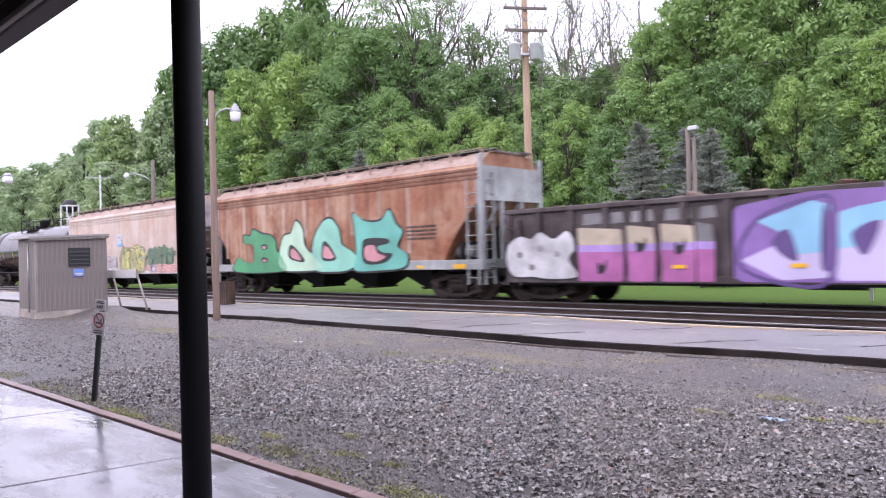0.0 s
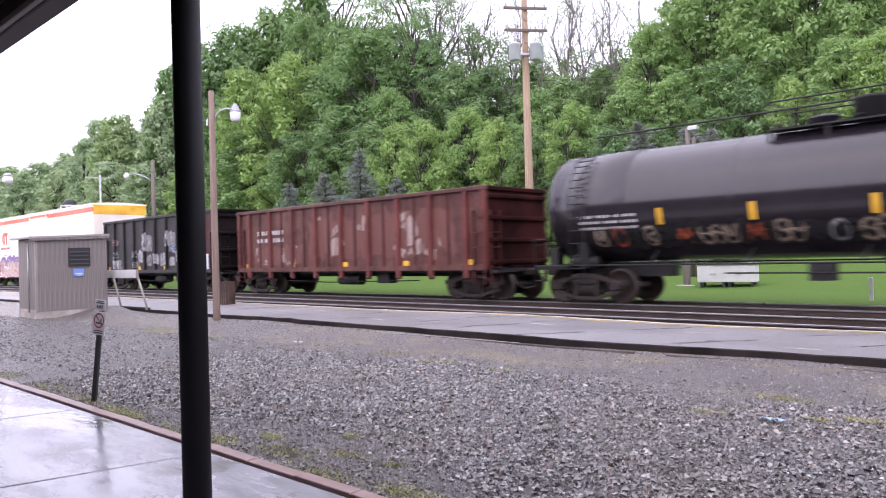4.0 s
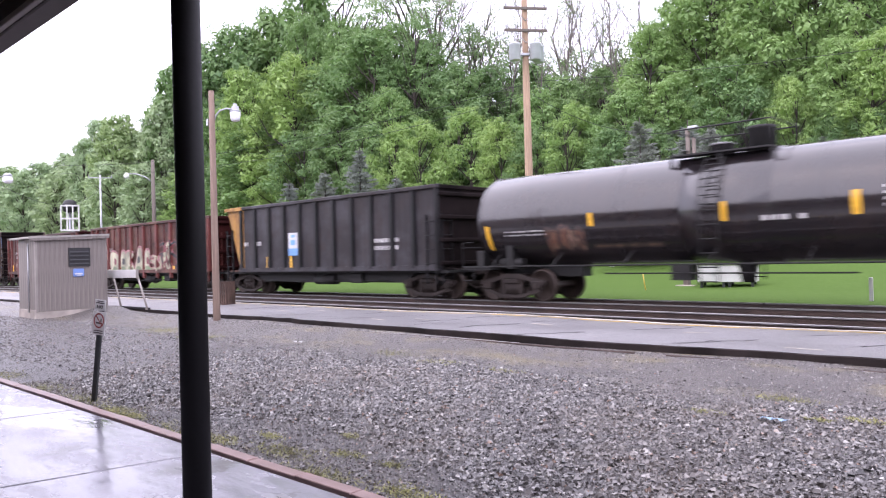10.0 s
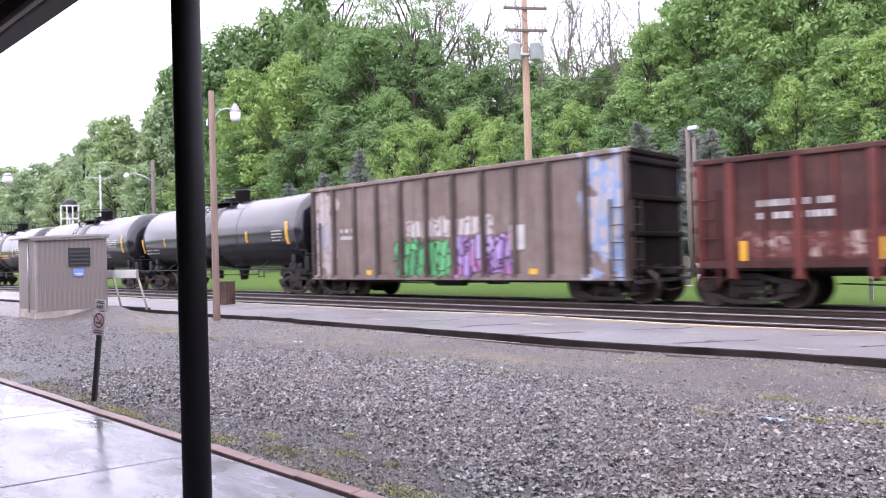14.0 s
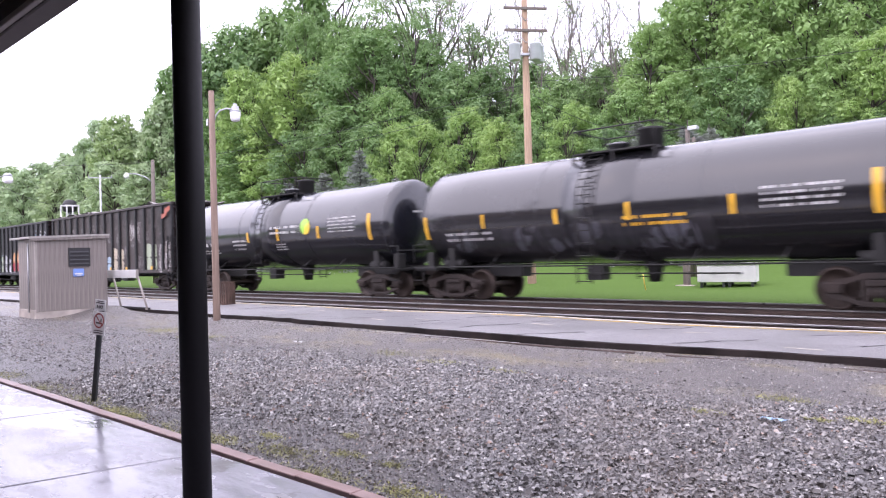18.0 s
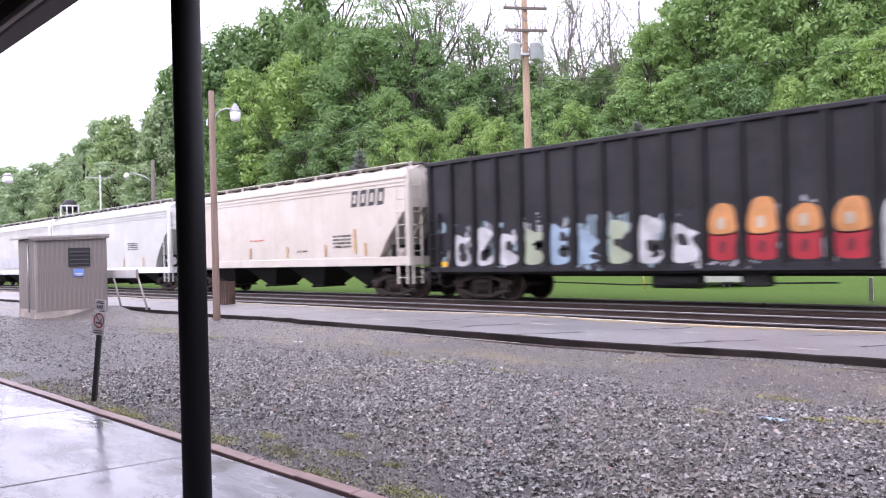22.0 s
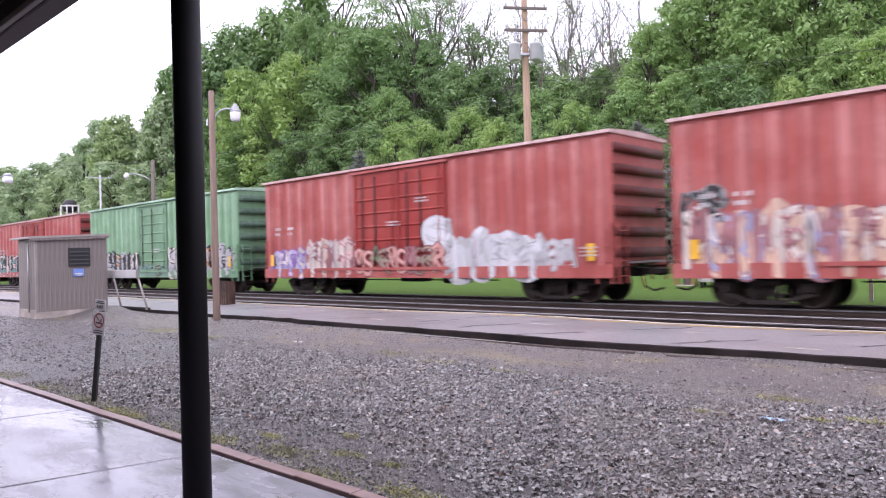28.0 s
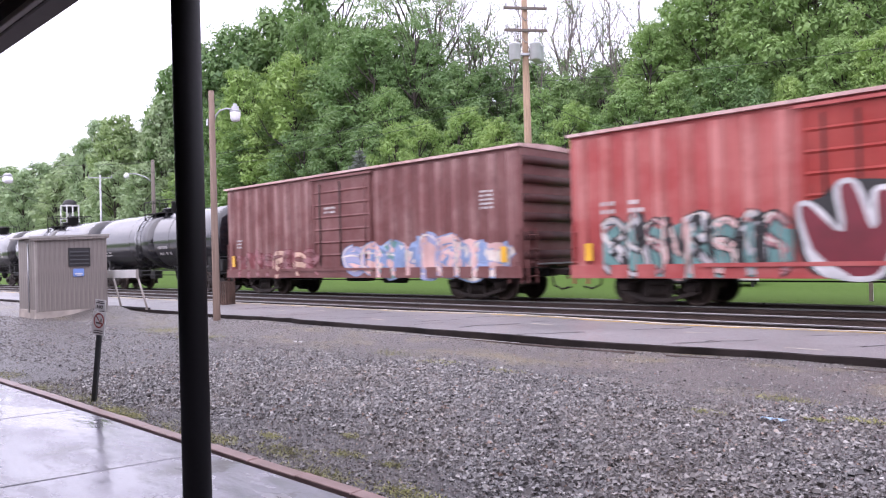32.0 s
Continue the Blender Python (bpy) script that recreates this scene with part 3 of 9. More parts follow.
def text_mesh(name, body, size, material, depth=0.002):
    cu = bpy.data.curves.new(name, "FONT")
    cu.body, cu.size, cu.extrude, cu.align_x, cu.align_y = body, size, depth, "CENTER", "CENTER"
    tmp = bpy.data.objects.new(name, cu)
    scene.collection.objects.link(tmp)
    me = bpy.data.meshes.new_from_object(tmp.evaluated_get(bpy.context.evaluated_depsgraph_get()))
    bpy.data.objects.remove(tmp)
    bpy.data.curves.remove(cu)
    me.materials.clear()
    me.materials.append(material)
    return me


def build_canopy():
    """The platform roof over the camera, its eave beam on black posts."""
    roof = thing("station_canopy", "dark brown timber platform canopy on black steel posts", "canopy", pose(0, 0, 0))
    beam = Shape().box(-22, 9, 1.66, 1.79, 3.10, 3.34, 0.01)
    part("eave_beam", beam, BROWN_TRIM, roof)
    part("gutter", Shape().prism_x([(1.795, 3.15), (1.855, 3.15), (1.895, 3.19), (1.90, 3.36), (1.795, 3.36)], -22, 9), BROWN_TRIM, roof)
    part("beam_batten", Shape().box(-22, 9, 1.615, 1.657, 3.11, 3.16, 0.006), TRIM, roof, "pale painted batten")
    for i in range(12):
        y = -3.6 + 0.44 * i
        part("soffit_board", Shape().box(-22, 9, y, y + 0.425, 3.345 + 0.0 * i, 3.37), SOFFIT, roof)
    part("roof_deck", Shape().prism_x([(-3.7, 3.375), (1.91, 3.375), (1.91, 3.43), (-3.7, 4.3)], -22.1, 9.1), ROOFING, roof)
    for i in range(10):
        x = -20.6 + 3.2 * i
        part("rafter", Shape().box(x - 0.04, x + 0.04, -3.4, 1.655, 3.2, 3.342), BROWN_TRIM, roof)
    for x in (-19.35, -11.35, -3.35, 4.65):
        post = part("post", Shape().lathe_z([(-0.1, 0.069), (3.10, 0.069)], x, 1.75, 28), BLACK_PAINT, roof, "round black painted steel post")
        part("base_collar", Shape().lathe_z([(-0.1, 0.12), (-0.085, 0.12), (-0.075, 0.075), (-0.05, 0.072)], x, 1.75, 20), BLACK_PAINT, post)
    wall = Shape().box(-40, 14, -3.9, -3.7, -0.1, 4.4)
    solid("wall_south", wall, WALL_PAINT, "plain station wall behind the walkway", "wall", kind="structure")


def build_shed():
    """Equipment hut by the platform: vertical siding, mono-pitch roof, louvre vent, on a footing."""
    a, width, ang = Vector((-23.8, 7.44, 0)), 2.08, 90
    shed = thing("equipment_hut", "taupe wooden equipment hut with a louvre vent on a concrete footing", "hut", pose(a.x, a.y, 0, 0, 0, ang))
    d = 1.55
    z0, zf, zb = 0.09, 2.27, 2.20
    part("footing", Shape().box(-0.03, width + 0.03, 0.0, d, -0.45, z0, 0.01), FOOTING, shed)
    body = part("wall", Shape().prism_y([(0.0, z0), (width, z0), (width, zf), (0.0, zf)], 0.03, d - 0.03), SIDING, shed)
    n = 15
    w = width / n
    board = Shape().box(0.001, w - 0.002, -0.006, 0.03, z0 - 0.06, zf - 0.02, 0.004).mesh("board", SIDING)
    for i in range(n):
        part("board", board, SIDING, body, at=pose(i * w, 0, 0))
    n2 = 8
    w2 = d / n2
    side = Shape().box(-0.010, 0.03, 0.001, w2 - 0.004, z0 - 0.06, zf - 0.04, 0.004).mesh("board", SIDING)
    for i in range(n2):
        part("board", side, SIDING, body, at=pose(0, i * w2, 0))
    for x in (-0.02, width - 0.06):
        part("corner_trim", Shape().box(x, x + 0.06, -0.018, 0.05, z0 - 0.08, zf - 0.02, 0.005), TRIM if x < 0 else SIDING, shed)
    roof = part("roof", Shape().prism_y([(-0.20, zf - 0.03), (width + 0.07, zf + 0.06), (width + 0.07, zf + 0.12), (-0.20, zf + 0.03)], -0.10, d + 0.2), ROOFING, shed, bevel=0.008)
    part("fascia", Shape().prism_y([(-0.19, zf - 0.10), (width + 0.06, zf - 0.02), (width + 0.06, zf + 0.055), (-0.19, zf - 0.035)], -0.09, -0.06), SIDING, roof)
    vent = part("vent", Shape().box(0.95, 1.53, -0.04, 0.0, 1.39, 1.94), LOUVRE, shed, "dark grey louvre vent")
    part("vent_frame", Shape().box(0.92, 1.56, -0.05, -0.015, 1.91, 1.95).box(0.92, 1.56, -0.05, -0.015, 1.37, 1.40)
         .box(0.92, 0.955, -0.05, -0.015, 1.40, 1.91).box(1.525, 1.56, -0.05, -0.015, 1.40, 1.91), LOUVRE, vent)
    slat = Shape().add([(0, 0, 0), (0.57, 0, 0), (0.57, -0.05, -0.06), (0, -0.05, -0.06), (0, 0, 0.012), (0.57, 0, 0.012), (0.57, -0.05, -0.045), (0, -0.05, -0.045)],
                       [(0, 1, 2, 3), (7, 6, 5, 4), (3, 2, 6, 7), (0, 3, 7, 4), (1, 5, 6, 2), (0, 4, 5, 1)]).mesh("slat", LOUVRE)
    for i in range(4):
        part("slat", slat, SLAT, vent, at=pose(0.955, -0.02, 1.49 + 0.12 * i))
    plate = part("blue_plate", Shape().box(1.045, 1.365, -0.035, -0.008, 1.05, 1.30, 0.02), BLUE_PLATE, shed, "small pale blue notice plate")
    part("lettering_bar", Shape().box(1.09, 1.32, -0.040, -0.035, 1.12, 1.16).box(1.14, 1.29, -0.040, -0.035, 1.08, 1.10), WHITE, plate)
    part("conduit", Shape().path([(-0.06, 0.5, 2.1), (-0.06, 0.5, 0.0)], 0.02), GALV, shed)


def build_sign():
    """A leaning no-smoking sign on a steel channel post."""
    sign = thing("no_smoking_sign", "white no smoking sign on a leaning dark steel post", "sign", pose(-8.70, 3.285, -0.22, 0, 7.0, 28))
    post = Shape().box(-0.028, 0.028, 0.0, 0.03, -0.3, 1.10, 0.004)
    part("post", post, STEEL, sign)
    board = part("board", Shape().box(-0.086, 0.086, -0.008, -0.001, 0.82, 1.09, 0.002), WHITE, sign)
    top = part("board_top", Shape().box(-0.072, 0.072, -0.008, -0.001, 1.10, 1.225, 0.002), WHITE, sign)
    ring = Shape()
    for i in range(28):
        a0, a1 = 2 * math.pi * i / 28, 2 * math.pi * (i + 1) / 28
        ring.add([(r * math.cos(a), -0.0105, 0.985 + 1.25 * r * math.sin(a)) for r, a in ((0.056, a0), (0.070, a0), (0.070, a1), (0.056, a1))], [(0, 1, 2, 3)])
    part("ring", ring, RED_INK, board)
    part("slash", Shape().add([(-0.045, -0.0105, 1.030), (-0.036, -0.0105, 1.040), (0.045, -0.0105, 0.942), (0.036, -0.0105, 0.932)], [(0, 1, 2, 3)]), RED_INK, board)
    part("cigarette", Shape().box(-0.04, 0.042, -0.0095, -0.0085, 0.948, 0.966).box(0.02, 0.035, -0.0095, -0.0085, 0.972, 1.01), INK, board)
    part("lettering_bar", Shape().box(-0.065, 0.065, -0.0105, -0.008, 0.838, 0.850).box(-0.06, 0.06, -0.0105, -0.008, 0.862, 0.873), INK, board)
    part("word", text_mesh("word", "NO", 0.055, INK, 0.003), INK, top, at=pose(0, -0.0105, 1.142, 90, 0, 0))
    part("lettering_bar", Shape().box(-0.055, 0.055, -0.0105, -0.008, 1.182, 1.193).box(-0.04, 0.04, -0.0105, -0.008, 1.203, 1.212), INK, top)


def build_lamp_post():
    """Weathered wooden pole with a bracket lamp."""
    lamp = thing("platform_lamp", "weathered wooden lamp pole with a white caged lamp on a bracket", "lamp post", pose(-16.95, 9.5, -0.2))
    part("pole", Shape().lathe_z([(-0.4, 0.095), (0.0, 0.095), (5.98, 0.072)], 0, 0, 14), POLE_RUST, lamp)
    arm = [(0.07, 0, 5.22), (0.10, 0, 5.36), (0.20, 0, 5.48), (0.36, 0, 5.54), (0.56, 0, 5.52)]
    part("bracket", Shape().path(arm, 0.022, 8), GALV, lamp, at=pose(0, 0, 0, 0, 0, 60))
    c, s = math.cos(radians(60)), math.sin(radians(60))
    hx, hy = 0.58 * c, 0.58 * s
    part("lamp_head", Shape().lathe_z([(5.45, 0.140), (5.485, 0.140), (5.50, 0.095), (5.60, 0.09), (5.61, 0.055), (5.67, 0.05)], hx, hy, 16), GALV, lamp)
    globe = part("lamp_globe", Shape().lathe_z([(5.215, 0.06), (5.23, 0.105), (5.30, 0.125), (5.40, 0.135), (5.45, 0.135)], hx, hy, 18), LAMP_GLASS, lamp)
    part("cage_band", Shape().lathe_z([(5.245, 0.108), (5.26, 0.112)], hx, hy, 18), GALV, globe)
    part("cage_band", Shape().lathe_z([(5.44, 0.132), (5.455, 0.132)], hx, hy, 18), GALV, globe)
    part("junction_box", Shape().box(-0.18, -0.10, -0.06, 0.06, 5.1, 5.28, 0.005), GALV, lamp)
    part("stay_wire", Shape().path([(-0.1, 0.0, 4.6), (-0.14, 0.02, 4.1)], 0.02), GALV, lamp)


def build_barricade():
    """White trestle board that leans on two legs at the platform's end."""
    b = thing("platform_barricade", "white plank barricade on thin leaning legs on the platform", "barricade", pose(-23.4, 9.85, 0.0))
    part("board", Shape().box(-1.3, 1.12, -0.03, 0.0, 0.955, 1.215, 0.006), WHITE, b)
    part("end_strap", Shape().box(1.05, 1.14, -0.04, 0.01, 0.94, 1.23, 0.004), TRIM, b)
    for x, dx in ((-0.90, 0.62), (0.92, 0.70)):
        leg = part("leg", Shape().tube((x, 0.02, 1.2), (x + dx, 0.05, 0.0), 0.034, 8), TRIM, b)
        part("foot", Shape().box(x + dx - 0.07, x + dx + 0.07, 0.0, 0.1, -0.01, 0.03), TRIM, leg)
    part("foot_rail", Shape().box(-1.0, 1.7, 0.02, 0.10, -0.01, 0.045), WET_EDGE, b)


def build_bin():
    b = thing("litter_bin", "rusty slatted litter bin standing on the platform", "bin", pose(-21.3, 12.25, 0.0, 0, 0, 20))
    part("liner", Shape().box(-0.20, 0.20, -0.20, 0.20, 0.03, 0.70), GALV, b, "dull grey liner")
    for k in range(6):
        for side in (-1, 1):
            x = -0.20 + 0.08 * k
            part("slat", Shape().box(x - 0.03, x + 0.03, *sorted((side * 0.205, side * 0.225)), 0.0, 0.74), RUSTY, b)
            part("slat", Shape().box(*sorted((side * 0.205, side * 0.225)), x - 0.03, x + 0.03, 0.0, 0.74), RUSTY, b)
    part("rim", Shape().box(-0.235, 0.235, -0.235, -0.20, 0.70, 0.74).box(-0.235, 0.235, 0.20, 0.235, 0.70, 0.74).box(-0.235, -0.20, -0.235, 0.235, 0.70, 0.74).box(0.20, 0.235, -0.235, 0.235, 0.70, 0.74), RUSTY, b)


def build_hydrant():
    h = thing("marker_post", "short red marker post beside the tracks", "marker post", pose(-34.2, 11.6, 0.0))
    part("stem", Shape().lathe_z([(0.0, 0.09), (0.85, 0.09), (0.95, 0.05)], 0, 0, 12), RED_PAINT, h)
    part("band", Shape().lathe_z([(0.55, 0.094), (0.66, 0.094)], 0, 0, 12), WHITE, h)


def build_pipe_and_litter():
    old = thing("buried_rail", "old narrow steel rail half buried in gravel along the platform", "rail", pose(0, 0, 0))
    for a, b in ((-11.4, -5.2), (-4.75, -3.55), (-2.5, 1.5)):
        n = max(3, int((b - a) / 0.5))
        pts = [(a + (b - a) * i / n, 9.53 + 0.02 * math.sin(1.3 * (a + (b - a) * i / n)), -0.106) for i in range(n + 1)]
        length = part("rail_length", Shape().path(pts, 0.026, 8), RAIL_RUST, old)
        if a < -10:
            part("worn_top", Shape().path([(x, y - 0.004, z + 0.023) for x, y, z in pts[:9]], 0.006, 6), RAIL_TOP, length)
    rng = random.Random(8)
    for x, y, c in ((-2.3, 6.65, BLUE_PLATE), (-1.3, 4.55, BLUE_PLATE), (-11.2, 7.9, WHITE)):
        s = Shape()
        for k in range(5):
            s.add([(0.05 * k - 0.12, rng.uniform(-0.03, 0), 0.01 + 0.02 * (k % 2)), (0.05 * k - 0.07, rng.uniform(-0.03, 0), 0.03 - 0.02 * (k % 2)), (0.05 * k - 0.07, 0.05, 0.02), (0.05 * k - 0.12, 0.05, 0.015)], [(0, 1, 2, 3)])
        solid("plastic_scrap", s, LITTER_BLUE if c is BLUE_PLATE else LITTER_PALE, "scrap of pale blue plastic litter on the gravel" if c is BLUE_PLATE else "scrap of white litter on the gravel", "litter", at=pose(x, y, -0.15, 0, 0, rng.uniform(-40, 40)))


def build_weeds():
    """Tufts of weed at the walkway's edge and in the gravel."""
    rng = np.random.default_rng(21)
    spots = [(-7.95, 3.22, 0.42, 1.0), (-7.5, 3.24, 0.25, 1.0), (-8.9, 3.25, 0.5, 0.5), (-10.2, 3.25, 0.6, 0.4), (-6.6, 3.2, 0.6, 0.5), (-5.9, 3.3, 0.3, 0.6), (-5.1, 3.42, 0.35, 0.8), (-4.3, 3.18, 0.4, 0.8), (-5.05, 4.1, 0.12, 0.7), (-5.63, 3.66, 0.16, 0.7),
             (-4.63, 3.7, 0.2, 0.6), (-4.08, 3.7, 0.16, 0.6), (-3.5, 3.3, 0.3, 0.8), (-2.02, 6.98, 0.14, 1.0), (-2.94, 6.73, 0.16, 0.7), (-1.7, 7.2, 0.2, 0.7), (-2.6, 7.8, 0.35, 0.5), (-8.67, 7.95, 0.5, 0.4), (-7.4, 7.72, 0.45, 0.5), (-6.1, 7.6, 0.35, 0.4), (-14.2, 7.6, 0.8, 0.5), (-16.5, 7.8, 0.9, 0.5), (-12, 3.3, 0.6, 0.4)]
    co = []
    for x, y, r, thick in spots:
        n = int(1300 * r * thick)
        px, py = x + rng.normal(0, r * 0.5, n), y + rng.normal(0, r * 0.22, n)
        py = np.maximum(py, 3.04)
        h, a = rng.uniform(0.0, 0.010, n), rng.uniform(0, 6.28, n)
        w = 0.006
        lean = rng.normal(0, 0.03, (n, 2))
        base = np.stack([px, py, [gravel_height(a, b) + 0.006 for a, b in zip(px, py)]], 1)
        side = np.stack([np.cos(a) * w, np.sin(a) * w, np.zeros(n)], 1)
        top = base + np.stack([lean[:, 0], lean[:, 1], h + 0.012], 1)
        co.append(np.stack([base - side, base + side, top], 1).reshape(-1, 3))
    me = quad_mesh("weeds", np.concatenate(co), WEED, 3)
    tagged(new("weeds", me), "low yellow-green weeds sprouting in the gravel", "weeds", kind="stuff")


LITTER_BLUE = plain("pale_blue_plastic", (0.26, 0.40, 0.55), 0.35, vary=0.15)
LITTER_PALE = plain("white_plastic", (0.7, 0.7, 0.7), 0.35, vary=0.1)
WEED = plain("weed_green", (0.24, 0.235, 0.08), 0.7, vary=0.35, scale=3)
build_canopy()
build_shed()
build_sign()
build_lamp_post()
build_barricade()
build_bin()
build_hydrant()
build_pipe_and_litter()
build_weeds()

# ---------------------------------------------------------------- woods
def leaf_paint(name, dark, light):
    m = Nodes(name)
    r = m.island()
    own = m.random()
    col = m.mix(r, dark, light)
    col = m.mix(m.math("MULTIPLY", own, 0.45), col, (light[0] * 1.12, light[1] * 1.02, light[2] * 0.85))
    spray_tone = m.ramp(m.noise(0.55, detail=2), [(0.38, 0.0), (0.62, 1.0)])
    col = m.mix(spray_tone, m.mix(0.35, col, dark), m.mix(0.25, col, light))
    tr = m.t.nodes.new("ShaderNodeBsdfTranslucent")
    m.link(m.mix(0.4, col, (light[0] * 1.1, light[1] * 1.1, light[2] * 0.6)), tr.inputs["Color"])
    ms = m.t.nodes.new("ShaderNodeMixShader")
    ms.inputs[0].default_value = 0.30
    m.done(col, 0.5, specular=0.35)
    m.link(m.bsdf.outputs[0], ms.inputs[1])
    m.link(tr.outputs[0], ms.inputs[2])
    m.link(ms.outputs[0], m.t.nodes["Material Output"].inputs["Surface"])
    return m.mat


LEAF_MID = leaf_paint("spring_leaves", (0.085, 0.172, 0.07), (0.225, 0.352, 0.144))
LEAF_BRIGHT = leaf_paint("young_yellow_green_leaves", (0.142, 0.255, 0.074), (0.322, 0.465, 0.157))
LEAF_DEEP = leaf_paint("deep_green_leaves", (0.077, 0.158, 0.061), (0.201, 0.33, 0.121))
# mid leaves made lighter: light coming through the crowns, painted in
LEAF_LIT = leaf_paint("lit_green_leaves", (0.112, 0.215, 0.074), (0.293, 0.44, 0.163))
# leaves of the far trees, paled so that the haze is in their colour
LEAF_HAZED = leaf_paint("haze_paled_leaves", (0.230, 0.335, 0.200), (0.390, 0.500, 0.300))
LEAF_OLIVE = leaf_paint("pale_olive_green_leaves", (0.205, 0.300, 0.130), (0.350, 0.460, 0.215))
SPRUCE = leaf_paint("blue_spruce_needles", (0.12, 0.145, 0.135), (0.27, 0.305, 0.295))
BARK = wood("grey_brown_bark", (0.065, 0.052, 0.046), 0.9, "z", 0.7)
TWIG_BARK = wood("pale_grey_bark", (0.19, 0.165, 0.150), 0.9, "z", 0.7)


def limb(s, rng, a, way, length, r, depth, tips):
    """A crooked tapering limb with forks."""
    p = Vector(a)
    d = Vector(way).normalized()
    n = 3
    for k in range(n):
        d = (d + Vector((rng.gauss(0, 0.14), rng.gauss(0, 0.14), rng.gauss(0.03, 0.10)))).normalized()
        q = p + d * length / n
        s.tube(p, q, r * (1 - 0.28 * k / n), 5 if r > 0.05 else 3, r * (1 - 0.28 * (k + 1) / n), caps=False)
        p = q
        if depth > 0:
            side = (d + Vector((rng.uniform(-1, 1), rng.uniform(-1, 1), rng.uniform(-0.1, 0.7)))).normalized()
            limb(s, rng, p, side, length * rng.uniform(0.45, 0.68), r * 0.5, depth - 1, tips)
    tips.append((p, length))


CROWNS = {"broad": (2.35, 0.5, 52), "tall": (2.0, 2.6, 38), "shrub": (2.8, 0.0, 34), "airy": (2.2, 2.8, 34)}   # radius, lowest foliage, boughs


def tree_meshes(kind, seed, near):
    """Trunk and crown of one tree about 10 m high, base at the origin; finer leaves for the trees near the line."""
    rng = random.Random(seed)
    r = np.random.default_rng(seed)
    wood_s, tips = Shape(), []
    h = 10.0
    bare = kind == "bare"
    p = Vector((0, 0, -0.5))
    lean = Vector((rng.gauss(0, 0.05), rng.gauss(0, 0.05), 1)).normalized()
    segs = 8
    axis = [p.copy()]
    thick = 0.10 if bare else (0.20 if kind == "airy" else 0.16)
    for k in range(segs):
        q = p + (lean + Vector((rng.gauss(0, 0.07), rng.gauss(0, 0.07), 0))).normalized() * (h * 0.9 / segs)
        r0, r1 = thick * (1 - 0.85 * k / segs), thick * (1 - 0.85 * (k + 1) / segs)
        wood_s.tube(p, q, r0, 8, r1, caps=False)
        p = q
        axis.append(p.copy())
        if bare and k >= 3:
            for _ in range(3):
                a = rng.uniform(0, 6.283)
                limb(wood_s, rng, p, (math.cos(a), math.sin(a), rng.uniform(1.0, 2.2)), rng.uniform(1.1, 2.1) * (1.3 - 0.1 * k), max(0.022, r1 * 0.5), 2, tips)
    if bare:
        trunk = wood_s.mesh("trunk", TWIG_BARK, recalc=False)
        centres = [(t.x, t.y, t.z, 0.26) for t, _ in tips if rng.random() < 0.45]
        co = []
        for x, y, z, rr in centres:
            co.append(leaf_dome(r, (x, y, z), rr, 12, 0.02, 0.045, 1.0))
        return trunk, np.concatenate(co)
    width, low, boughs = CROWNS[kind]
    lobes = []
    for i in range(boughs):
        u = (i + rng.random()) / boughs
        a = i * 2.39996 + rng.uniform(-0.35, 0.35)
        prof = math.sin(math.pi * (0.20 + 0.74 * u)) ** 0.6
        rr = rng.uniform(0.55, 1.05) * (1.0 - 0.25 * u) * (1.2 if kind == "shrub" else 1.0)
        rad = max(0.0, width * prof * rng.uniform(0.72, 1.10) - 0.65 * rr)
        lobes.append((rad * math.cos(a), rad * math.sin(a), low + 0.35 + (9.45 - low - 0.35) * u ** 0.92, rr))
    lobes.append((0.1, 0.0, 9.35, 0.6))
    for x, y, z, rr in lobes:
        # a limb from the trunk to the bough
        zt = max(0.8, z - 0.55 * math.hypot(x, y) - 0.6)
        k = min(segs, max(0, int((zt + 0.5) / (h * 0.9 / segs))))
        a, b = axis[k], Vector((x, y, z))
        mid = a.lerp(b, 0.55) + Vector((rng.gauss(0, 0.12), rng.gauss(0, 0.12), -0.12))
        t0 = 0.055 if kind == "airy" else 0.045
        wood_s.tube(a, mid, t0, 5, t0 * 0.7, caps=False).tube(mid, b, t0 * 0.7, 4, t0 * 0.3, caps=False)
    trunk = wood_s.mesh("trunk", BARK, recalc=False)
    co = []
    open_crown = kind == "airy"
    for x, y, z, rr in lobes:
        # large shaded leaves inside each bough close the crown
        if not open_crown:
            co.append(leaf_dome(r, (x, y, z), rr * 0.80, int((330 if near else 210) * rr * rr), 0.07, 0.15 if near else 0.24, 0.8, -1.0))
        m = int((17 if near else 8) * rr * rr) + 3
        for _ in range(m if not open_crown else int(0.85 * m)):
            d = Vector((rng.gauss(0, 1), rng.gauss(0, 1), rng.gauss(0.25, 0.8)))
            d.normalize()
            if d.z < -0.45:
                d.z = -d.z
            reach = rr * rng.uniform(0.72, 1.16)
            cr = rng.uniform(0.17, 0.36) * (1.0 if near else 1.35)
            co.append(leaf_dome(r, (x + d.x * reach, y + d.y * reach, z + 0.78 * d.z * reach), cr, int((520 if near else 150) * cr * cr), 0.030 if near else 0.055, 0.058 if near else 0.095, 0.55))
    return trunk, np.concatenate(co)


